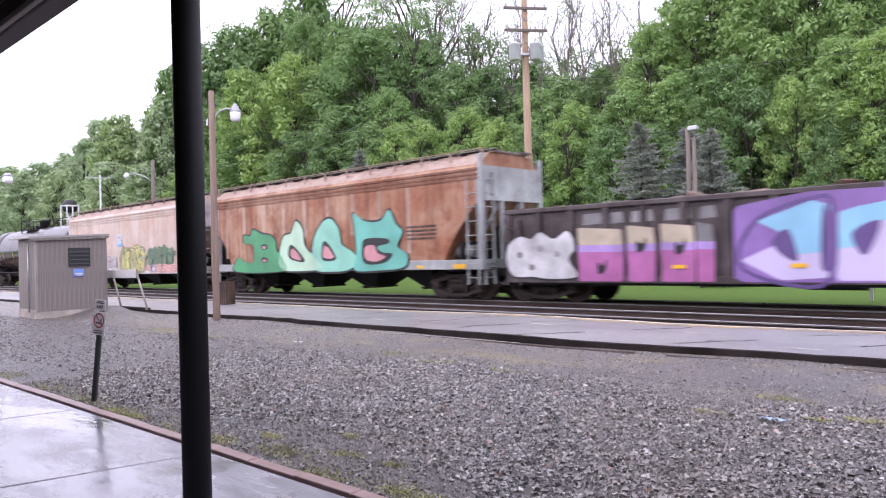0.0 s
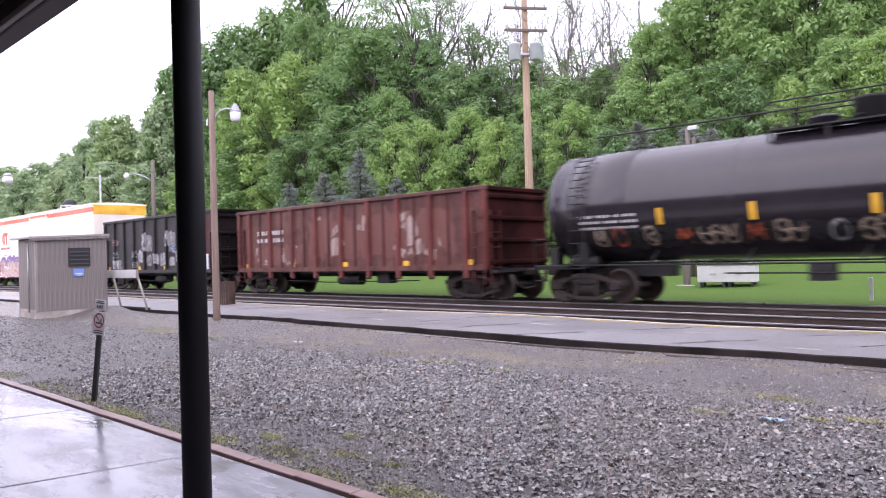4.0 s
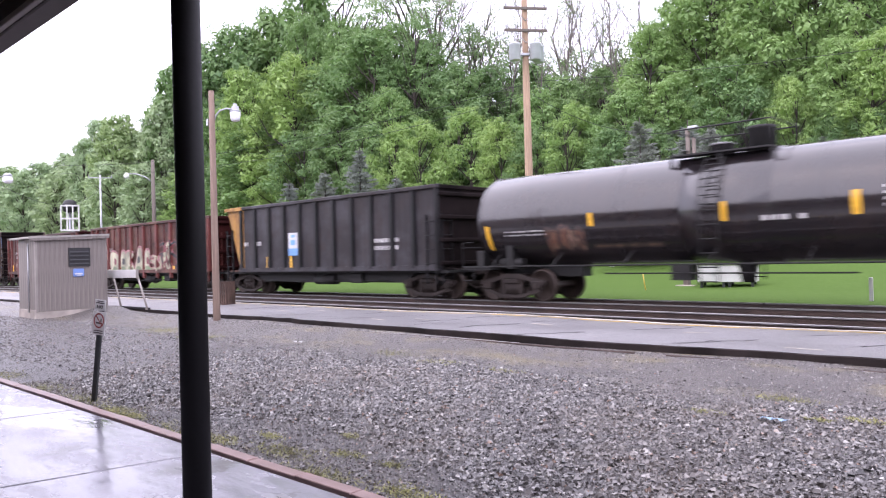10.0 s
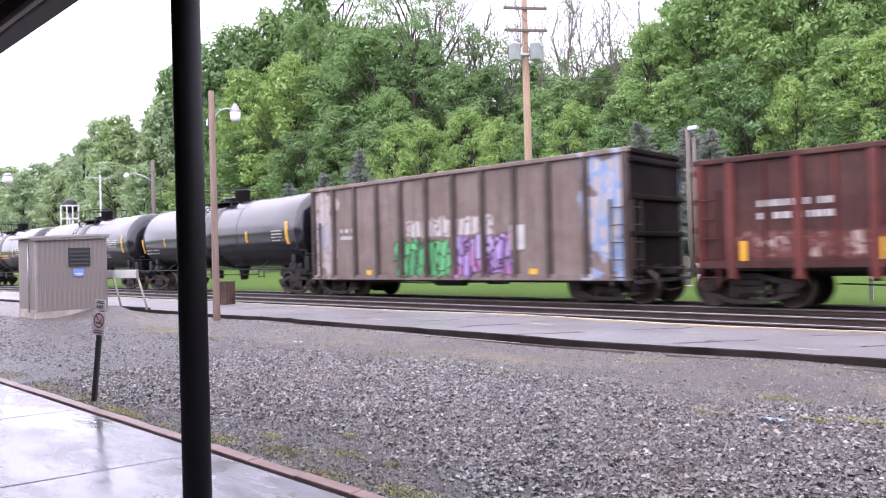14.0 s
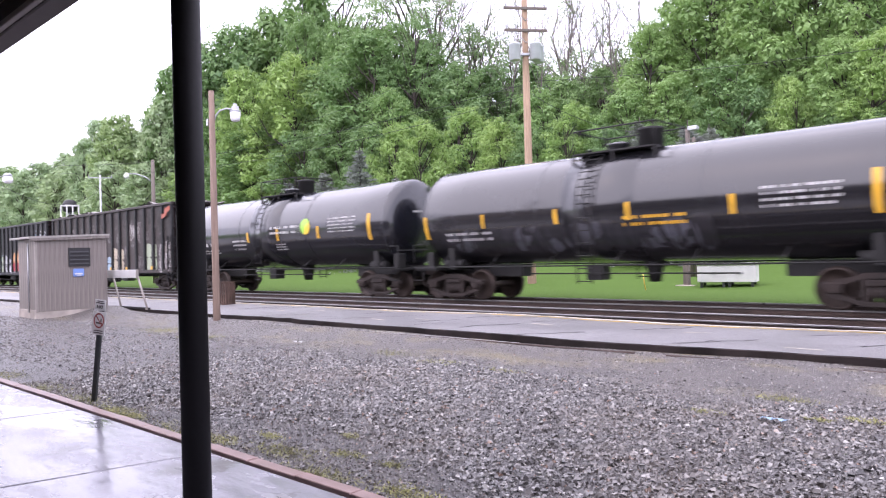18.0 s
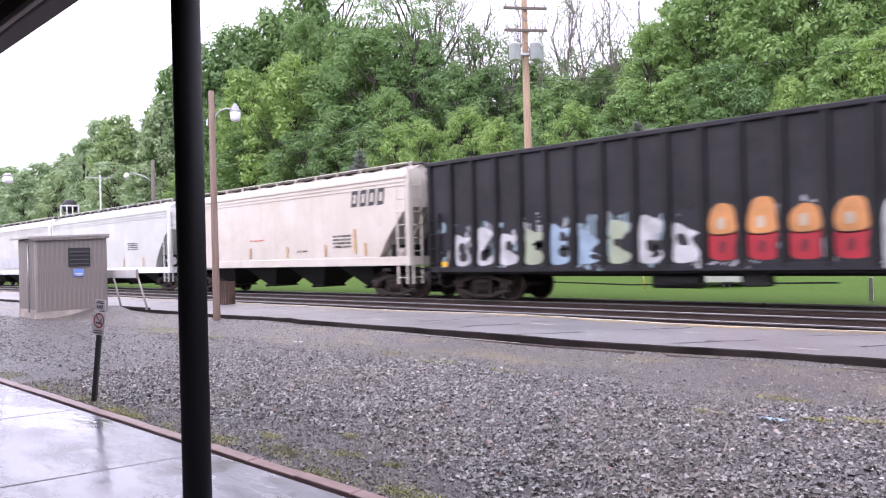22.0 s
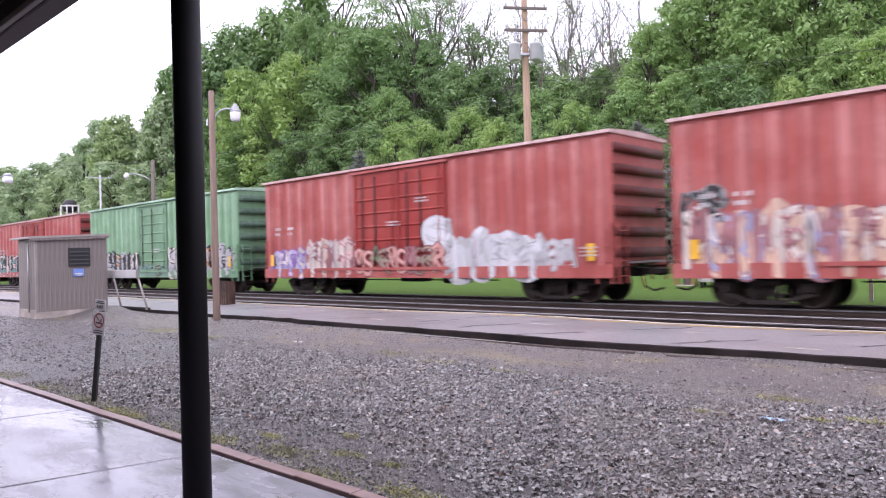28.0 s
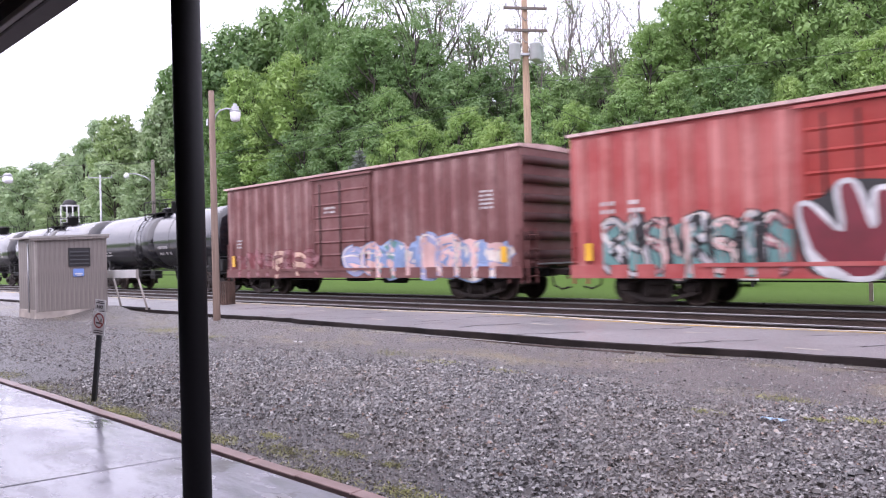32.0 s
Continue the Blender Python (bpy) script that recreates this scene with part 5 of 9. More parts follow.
def sideframe_shape():
    s = Shape()
    for top, bot in (([(-1.16, 0.60), (-0.62, 0.70), (-0.30, 0.80), (0.30, 0.80), (0.62, 0.70), (1.16, 0.60)], 0.12),
                     ([(-1.02, 0.40), (-0.62, 0.30), (-0.36, 0.20), (0.36, 0.20), (0.62, 0.30), (1.02, 0.40)], 0.10)):
        out = [(x, z) for x, z in reversed(top)] + [(x, z - bot) for x, z in top]
        s.prism_y(out, -0.06, 0.06)
    for x in (-0.36, 0.28):
        s.box(x, x + 0.09, -0.05, 0.05, 0.2, 0.72)
    for x in (-0.889, 0.889):
        s.box(x - 0.16, x + 0.16, -0.09, 0.08, 0.36, 0.60, 0.03)
        s.tube((x, -0.12, 0.457), (x, -0.06, 0.457), 0.09, 12)
    for x in (-0.17, 0.0, 0.17):
        s.tube((x, 0, 0.2), (x, 0, 0.52), 0.07, 8)
    s.box(-0.26, 0.26, -0.09, 0.07, 0.52, 0.66, 0.02)
    return s


def wheelset_shape():
    s = Shape()
    prof = [(-1.0, 0.075), (-0.80, 0.075), (-0.80, 0.16), (-0.785, 0.40), (-0.80, 0.40), (-0.80, 0.455), (-0.72, 0.462), (-0.695, 0.485), (-0.665, 0.485), (-0.665, 0.40), (-0.70, 0.39), (-0.69, 0.16), (-0.68, 0.09),
            (0.68, 0.09), (0.69, 0.16), (0.70, 0.39), (0.665, 0.40), (0.665, 0.485), (0.695, 0.485), (0.72, 0.462), (0.80, 0.455), (0.80, 0.40), (0.785, 0.40), (0.80, 0.16), (0.80, 0.075), (1.0, 0.075)]
    s.lathe_x(prof, 0, 0, 20)
    s.v = [(y, x, z) for x, y, z in s.v]
    for k in range(3):
        a = 2 * math.pi * k / 3
        for side in (-1, 1):
            s.tube((0.045 * math.cos(a), side * 1.0, 0.045 * math.sin(a)), (0.045 * math.cos(a), side * 1.14, 0.045 * math.sin(a)), 0.02, 6)
    return s


def bolster_shape():
    s = Shape().box(-0.2, 0.2, -0.98, 0.98, 0.50, 0.78, 0.03)
    s.lathe_z([(0.78, 0.2), (0.90, 0.2)], 0, 0, 14)
    for x in (-0.45, 0.45):
        s.box(x - 0.05, x + 0.05, -0.9, 0.9, 0.30, 0.42)
    return s


def add_trucks(car, reach):
    for x in (-reach, reach):
        truck = part("truck", shared("bolster", bolster_shape, IRON), IRON, car, at=pose(x, 0, 0))
        for side, turn in ((-1, 0), (1, 180)):
            part("sideframe", shared("sideframe", sideframe_shape, IRON), IRON, truck, at=pose(0, side * 1.0, 0, 0, 0, turn))
        for ax in (-0.889, 0.889):
            ws = part("wheelset", shared("wheelset", wheelset_shape, WHEEL_STEEL), WHEEL_STEEL, truck, at=pose(ax, 0, 0.457))
            WHEELSETS.append((car, ws, ax, x))


def coupler_shape():
    s = Shape().box(0.0, 0.42, -0.09, 0.09, 0.74, 0.92, 0.02)
    s.box(0.40, 0.62, -0.16, 0.12, 0.72, 0.94, 0.05)
    s.box(0.55, 0.70, 0.02, 0.13, 0.74, 0.92, 0.03)
    s.tube((0.28, 0, 0.9), (0.05, -1.2, 1.0), 0.014, 6)
    pts = [(0.1, -0.25, 0.8), (0.2, -0.28, 0.45), (0.42, -0.2, 0.33), (0.66, -0.1, 0.4)]
    return s.path(pts, 0.03, 6)


def add_running_gear(car, half_len, reach, stick=0.45, stub=False):
    sill = Shape()
    for a, b in ((-half_len, -reach + 0.9), (reach - 0.9, half_len)) if stub else ((-half_len, half_len),):
        sill.box(a, b, -0.22, 0.22, 0.70, 1.02)
    for x in (-reach, reach):
        sill.prism_x([(-1.42, 1.02), (-1.42, 0.92), (-0.4, 0.78), (0.4, 0.78), (1.42, 0.92), (1.42, 1.02)], x - 0.18, x + 0.18)
    part("centre_sill", sill, UNDER, car)
    for side, turn in ((1, 0), (-1, 180)):
        part("coupler", shared("coupler", coupler_shape, IRON), IRON, car, at=pose(side * (half_len + stick - 0.45), 0, 0, 0, 0, turn))
    add_trucks(car, reach)


def ladder_shape(height, wide=0.42, rungs=None):
    s = Shape()
    n = rungs or max(3, int(height / 0.38))
    for k in range(n):
        z = height * (k + 0.5) / n
        s.tube((-wide / 2, 0, z), (wide / 2, 0, z), 0.014, 6)
    for x in (-wide / 2, wide / 2):
        s.box(x - 0.02, x + 0.02, -0.01, 0.06, 0.0, height)
    return s


def add_ladders(car, half_len, half_wide, z0, height, material, ends=True):
    me = shared("ladder_%.2f_%s" % (height, material.name), lambda: ladder_shape(height), material)
    for sx in (-1, 1):
        for sy in (-1, 1):
            part("ladder", me, material, car, at=pose(sx * (half_len - 0.28), sy * (half_wide + 0.07), z0, 0, 0, 0 if sy < 0 else 180))
            if ends and sy * sx < 0:
                part("ladder", me, material, car, at=pose(sx * (half_len + 0.07), sy * (half_wide - 0.32), z0, 0, 0, 90 if sx > 0 else -90))


def stencil(car, x0, x1, z0, z1, rows, material, seed, y=None, fill=0.75, name="stencil_mark"):
    """Small painted bars in place of lettering, on the side that faces the station and on the other."""
    rng = random.Random(seed)
    for side in (-1, 1):
        s = Shape()
        yy = (HALF if y is None else y) * side
        h = (z1 - z0) / rows
        for r in range(rows):
            x = x0
            zz = z1 - (r + 1) * h
            while x < x1 - 0.02:
                w = min(rng.uniform(0.25, 0.6) * h, x1 - x)
                a, b = (x, x + w) if side < 0 else (-x - w, -x)
                s.box(a, b, min(yy, yy + side * 0.005), max(yy, yy + side * 0.005), zz + 0.15 * h, zz + (0.15 + 0.7 * fill) * h)
                x += w + (0.25 if rng.random() < 0.8 else 0.7) * h
        tagged(part(name, s, material, car), kind="stuff")


def patch(car, x0, x1, z0, z1, material, y=None, name="painted_panel", label=""):
    """A flat painted or taped panel on both sides of a car."""
    for side in (-1, 1):
        yy = (HALF if y is None else y) * side
        a, b = (x0, x1) if side < 0 else (-x1, -x0)
        part(name, Shape().box(a, b, min(yy, yy + side * 0.006), max(yy, yy + side * 0.006), z0, z1), material, car, label)


def new_car(name, q_front, q_rear, label, category, group="cars of the freight train"):
    centre = (q_front + q_rear) / 2
    car = thing(name, label, category, pose(centre, TRAIN_Y, 0), group)
    CARS.append((car, centre))
    return car, (q_front - q_rear) / 2


# ------------------------------------------------ kinds of cars
def boxcar(q0, q1, label, paint, roof_paint, eave=4.42, doors=(-2.2, 0.0, 2.2), posts=8, door_paint=None, reach=5.75, marks=(), seed=0, ends=None, post_paint=None):
    car, hl = new_car("boxcar", q0, q1, label, "boxcar")
    door_paint, ends = door_paint or paint, ends or paint
    z0 = 0.92
    wall = HALF - (0.10 if posts else 0.02)
    crests = []
    part("body", Shape().box(-hl + 0.02, hl - 0.02, -wall, wall, z0 + 0.05, eave, 0.01), paint, car)
    for side in (-1, 1):
        part("side_sill", Shape().box(-hl, hl, *sorted((side * HALF, side * (HALF - 0.05))), 0.70, z0 + 0.12), paint, car)
    roof = Shape()
    prof = [(-HALF - 0.04, eave - 0.02), (HALF + 0.04, eave - 0.02), (HALF + 0.04, eave + 0.06), (0.8, eave + 0.11), (0, eave + 0.14), (-0.8, eave + 0.11), (-HALF - 0.04, eave + 0.06)]
    roof.prism_x(prof, -hl - 0.02, hl + 0.02)
    part("roof", roof, roof_paint, car)
    for i in range(1, 14):
        x = -hl + 2 * hl * i / 14
        seam = Shape().prism_x([(y * 0.98, z + 0.012) for y, z in prof[2:]] + [(-1.4, eave + 0.05), (1.4, eave + 0.05)][::1], x - 0.04, x + 0.04)
        part("roof_rib", seam, roof_paint, car)
    d0, d1 = doors[0], doors[-1]
    def post(x, side):
        y = side * (wall - 0.002)
        return Shape().add([(x + a, y + b * -side, z) for a, b, z in [(-0.19, 0, z0 + 0.1), (-0.09, -0.105, z0 + 0.1), (0.09, -0.105, z0 + 0.1), (0.19, 0, z0 + 0.1), (-0.19, 0, eave - 0.12), (-0.09, -0.105, eave - 0.12), (0.09, -0.105, eave - 0.12), (0.19, 0, eave - 0.12)]],
                           [(0, 1, 5, 4), (1, 2, 6, 5), (2, 3, 7, 6), (0, 3, 2, 1), (4, 5, 6, 7)])

    for side in (-1, 1):
        e0, e1 = (d0, d1) if side < 0 else (-d1, -d0)
        for a, b in ((-hl, e0), (e1, hl)):
            n = round(posts * (b - a) / (hl - d1))
            for i in range(n):
                x = a + (b - a) * (i + 0.5) / n
                part("side_post", post(x, side), post_paint or paint, car)
                if side < 0:
                    crests.append(x)
        panels = list(zip(doors, doors[1:]))
        for a, b in panels:
            a, b = (a, b) if side < 0 else (-b, -a)
            y = side * (wall + 0.05)
            door = part("door", Shape().box(a + 0.02, b - 0.02, min(y, y - side * 0.05), max(y, y - side * 0.05), z0 + 0.14, eave - 0.16), door_paint, car)
            for k in range(1, 7) if posts else (2, 4):
                ribs = Shape()
                z = z0 + 0.14 + (eave - z0 - 0.3) * k / 7
                ribs.prism_x([(y, z - 0.05), (y + side * 0.03, z), (y, z + 0.05)] if side > 0 else [(y, z + 0.05), (y + side * 0.03, z), (y, z - 0.05)], a + 0.06, b - 0.06)
                part("door_rib", ribs, door_paint, door)
            for xa in (a + 0.02, b - 0.09):
                part("door_stile", Shape().box(xa, xa + 0.07, *sorted((y, y + side * 0.035)), z0 + 0.14, eave - 0.16), door_paint, door)
            for xa in (a + 0.45, (a + b) / 2):
                part("door_rod", Shape().path([(xa, y + side * 0.05, z0 + 0.2), (xa, y + side * 0.05, eave - 0.3)], 0.022), IRON if posts else door_paint, door)
            part("door_rod", Shape().path([(b - 0.28, y + side * 0.05, z0 + 0.2), (b - 0.28, y + side * 0.05, eave - 0.3)], 0.02), door_paint, door)
        a, b = sorted((side * HALF, side * (HALF + 0.05)))
        part("door_track", Shape().box(e0 - 2.2, e1 + 0.15, a, b, z0 + 0.04, z0 + 0.13), paint, car)
        part("door_track", Shape().box(e0 - 0.1, e1 + 0.1, a, b, eave - 0.15, eave - 0.08), paint, car)
    for sx in (-1, 1) if posts else ():
        n = 6
        for k in range(n):
            end = Shape()
            za = z0 + 0.15 + (eave - 0.25 - z0) * k / n
            zb = za + (eave - 0.25 - z0) / n
            x = sx * (hl - 0.02)
            zm = (za + zb) / 2
            vs = []
            for z, d, w in ((zm - 0.13, 0.0, 1.38), (zm - 0.11, 0.10, 1.34), (zm + 0.03, 0.10, 1.34), (zm + 0.13, 0.0, 1.38)):
                vs += [(x + sx * d, -w, z), (x + sx * d, w, z)]
            end.add(vs, [(0, 1, 3, 2), (2, 3, 5, 4), (4, 5, 7, 6), (0, 2, 4, 6), (1, 7, 5, 3)], True)
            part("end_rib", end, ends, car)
    add_ladders(car, hl, wall, 0.55, 1.55, paint)
    part("brake_wheel", Shape().path([(hl + 0.16, 0.9 + 0.22 * math.cos(a * 0.5236), 2.5 + 0.22 * math.sin(a * 0.5236)) for a in range(13)], 0.018).tube((hl, 0.9, 2.5), (hl + 0.16, 0.9, 2.5), 0.03), IRON, car)
    for x in (hl, -hl - 0.25):
        part("crossover_step", Shape().box(x, x + 0.25, -0.9, 0.9, 1.06, 1.10), GRATE, car)
    part("underframe", Shape().box(-hl + 0.3, hl - 0.3, -1.3, 1.3, 0.86, 0.97), UNDER, car)
    part("brake_box", Shape().box(-0.6, 0.4, -0.9, -0.4, 0.55, 0.88, 0.03), UNDER, car)
    part("air_tank", Shape().tube((1.2, -0.6, 0.66), (2.2, -0.6, 0.66), 0.18, 12), UNDER, car)
    part("brake_rod", Shape().path([(-3.8, -1.1, 0.62), (3.8, -1.1, 0.62)], 0.02), UNDER, car)
    for x0, x1, za, zb, rows, mat in marks:
        stencil(car, x0, x1, za, zb, rows, mat, seed + int(10 * x0), HALF + 0.012)
    for x in (-hl + 0.45, hl - 0.75):
        patch(car, x, x + 0.22, 1.15, 1.6, REFLECT, HALF + 0.002, "reflector")
    add_running_gear(car, hl, reach)
    SKIN[car.name] = lambda x, z: wall + 0.085 if d0 < x < d1 else wall + 0.105 * max(0.0, min(1.0, (0.19 - min([abs(x - c) for c in crests] or [9])) / 0.10))
    return car, hl


def gondola(q0, q1, label, paint, height, ribs, inside=None, floor=1.0, reach=None, load=None, marks=(), tapes=(), end_paint=None, seed=0, sag=0.0, z0=0.95, rib_paint=None, tall_tape=False, heavy=None, rake=0.0):
    car, hl = new_car("gondola_car", q0, q1, label, "gondola")
    inside = inside or RUST_COAT
    end_paint = end_paint or SHADED_END
    wall = HALF - 0.10
    reach = reach or hl - 0.95
    for side in (-1, 1):
        y0, y1 = sorted((side * wall, side * (wall - 0.03)))
        part("side_wall", Shape().prism_y([(-hl + rake, z0), (hl, z0), (hl, height - 0.02), (-hl, height - 0.02)], y0, y1), paint, car)
        y0, y1 = sorted((side * (wall - 0.06), side * HALF))
        part("top_chord", Shape().box(-hl - 0.06, hl + 0.06, y0, y1, height - 0.13, height, 0.02), paint, car)
        y0, y1 = sorted((side * wall, side * (HALF - 0.01)))
        part("side_sill", Shape().box(-hl + rake, hl, y0, y1, z0 - 0.02, z0 + 0.14), paint, car)

    def rib(x, side, w=0.10, d=0.095, low=0.0):
        y, za, zb = side * (wall - 0.002), z0 - low, height - 0.12
        ring = [(-w, 0), (-w + 0.03, d), (w - 0.03, d), (w, 0)]
        vs = [(x + a, y + b * side, z + (0.05 if b and z < zb else 0.0)) for z in (za, zb) for a, b in ring]
        return Shape().add(vs, [(0, 1, 5, 4), (1, 2, 6, 5), (2, 3, 7, 6), (0, 3, 2, 1), (4, 5, 6, 7)])

    crests = []
    for side in (-1, 1):
        for i in range(ribs):
            x = -hl + 0.08 + (2 * hl - 0.16) * i / (ribs - 1)
            if rake and x < -hl + rake + 0.1:
                continue
            light = heavy and 0 < i < ribs - 1 and i % 2 == 0
            crests.append((x, 0.055 if light else 0.11, 0.05 if light else 0.098))
            if light:
                part("side_post", rib(x, side, 0.055, 0.05), rib_paint or paint, car)
            elif heavy:
                part("side_post", rib(x, side, 0.11, 0.098, 0.30 if 0 < i < ribs - 1 else 0.0), heavy, car)
            else:
                part("side_post", rib(x, side), rib_paint or paint, car)
    for sx in (-1, 1):
        end = Shape()
        x0, x1 = sorted((sx * hl, sx * (hl - 0.03)))
        if rake and sx < 0:
            end.prism_y([(-hl + rake, z0), (-hl + rake + 0.04, z0), (-hl + 0.04, height - 0.03), (-hl, height - 0.03)], -wall + 0.03, wall - 0.03)
        else:
            end.box(x0, x1, -wall + 0.03, wall - 0.03, z0, height - 0.03)
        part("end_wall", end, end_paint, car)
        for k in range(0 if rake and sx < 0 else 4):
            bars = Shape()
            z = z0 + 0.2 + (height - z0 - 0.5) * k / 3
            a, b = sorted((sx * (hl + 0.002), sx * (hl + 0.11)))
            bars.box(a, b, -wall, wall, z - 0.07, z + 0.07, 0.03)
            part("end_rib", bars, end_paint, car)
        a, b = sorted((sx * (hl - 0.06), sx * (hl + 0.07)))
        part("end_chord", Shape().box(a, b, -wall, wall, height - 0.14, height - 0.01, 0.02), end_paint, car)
        a, b = sorted((sx * (hl + 0.002), sx * (hl + 0.32)))
        part("end_platform", Shape().box(a, b, -1.4, 1.4, z0 - 0.1, z0 - 0.02), UNDER, car)
    part("floor", Shape().box(-hl + 0.04, hl - 0.04, -wall + 0.04, wall - 0.04, floor - 0.05, floor), inside, car)
    if load:
        mat, level, rough = load
        rng = random.Random(seed)
        s = Shape()
        nx, ny = 60, 7
        vs = []
        for i in range(nx + 1):
            for j in range(ny + 1):
                x = -hl + 0.05 + (2 * hl - 0.1) * i / nx
                y = -wall + 0.05 + (2 * wall - 0.1) * j / ny
                z = level + rough * noise.noise((x * 0.9 + seed, y * 1.1, seed)) + rough * 0.6 * noise.noise((x * 3.1, y * 3, seed + 5)) + 0.10 * math.cos(y)
                vs.append((x, y, z))
        s.add(vs, [(i * (ny + 1) + j, (i + 1) * (ny + 1) + j, (i + 1) * (ny + 1) + j + 1, i * (ny + 1) + j + 1) for i in range(nx) for j in range(ny)])
        part("load", s, mat, car)
        lumps = Shape()
        for _ in range(60):
            x, y, r = rng.uniform(-hl + 0.4, hl - 0.4), rng.uniform(-1.1, 1.1), rng.uniform(0.08, 0.3)
            z = level + rng.uniform(-0.05, 0.12)
            pts = [Vector((rng.uniform(-1, 1), rng.uniform(-1, 1), rng.uniform(-1, 1))).normalized() * r for _ in range(6)]
            lumps.add([(x + p.x * 1.4, y + p.y, z + p.z * 0.6) for p in pts], [(0, 1, 2), (0, 2, 3), (0, 3, 4), (0, 4, 5), (1, 2, 5), (2, 3, 5), (1, 3, 4)])
        part("load_lumps", lumps, mat, car)
    add_ladders(car, hl, wall + 0.03, 0.5, min(2.2, height - 0.8), rib_paint or paint)
    part("underframe", Shape().box(-hl + 0.1, hl - 0.1, -1.35, 1.35, z0 - 0.09, z0 - 0.01), UNDER, car)
    part("air_tank", Shape().tube((-0.6, -1.0, 0.62), (0.6, -1.0, 0.62), 0.19, 12), UNDER, car)
    part("brake_rod", Shape().path([(-3.6, -1.15, 0.58), (-1.2, -1.15, 0.52), (3.6, -1.15, 0.6)], 0.02), UNDER, car)
    part("brake_box", Shape().box(1.6, 2.2, -1.2, -0.8, 0.5, 0.86, 0.03), UNDER, car)
    for x0, x1, za, zb, rows, mat in marks:
        stencil(car, x0, x1, za, zb, rows, mat, seed + int(10 * x0), wall)
    for x in tapes:
        patch(car, x, x + (0.13 if tall_tape else 0.26), z0 + 0.14, z0 + (0.58 if tall_tape else 0.30), REFLECT, wall + 0.03, "reflector")
    add_running_gear(car, hl, reach)
    SKIN[car.name] = lambda x, z: wall + max(d * max(0.0, min(1.0, (w - abs(x - c)) / 0.03)) for c, w, d in crests)
    return car, hl


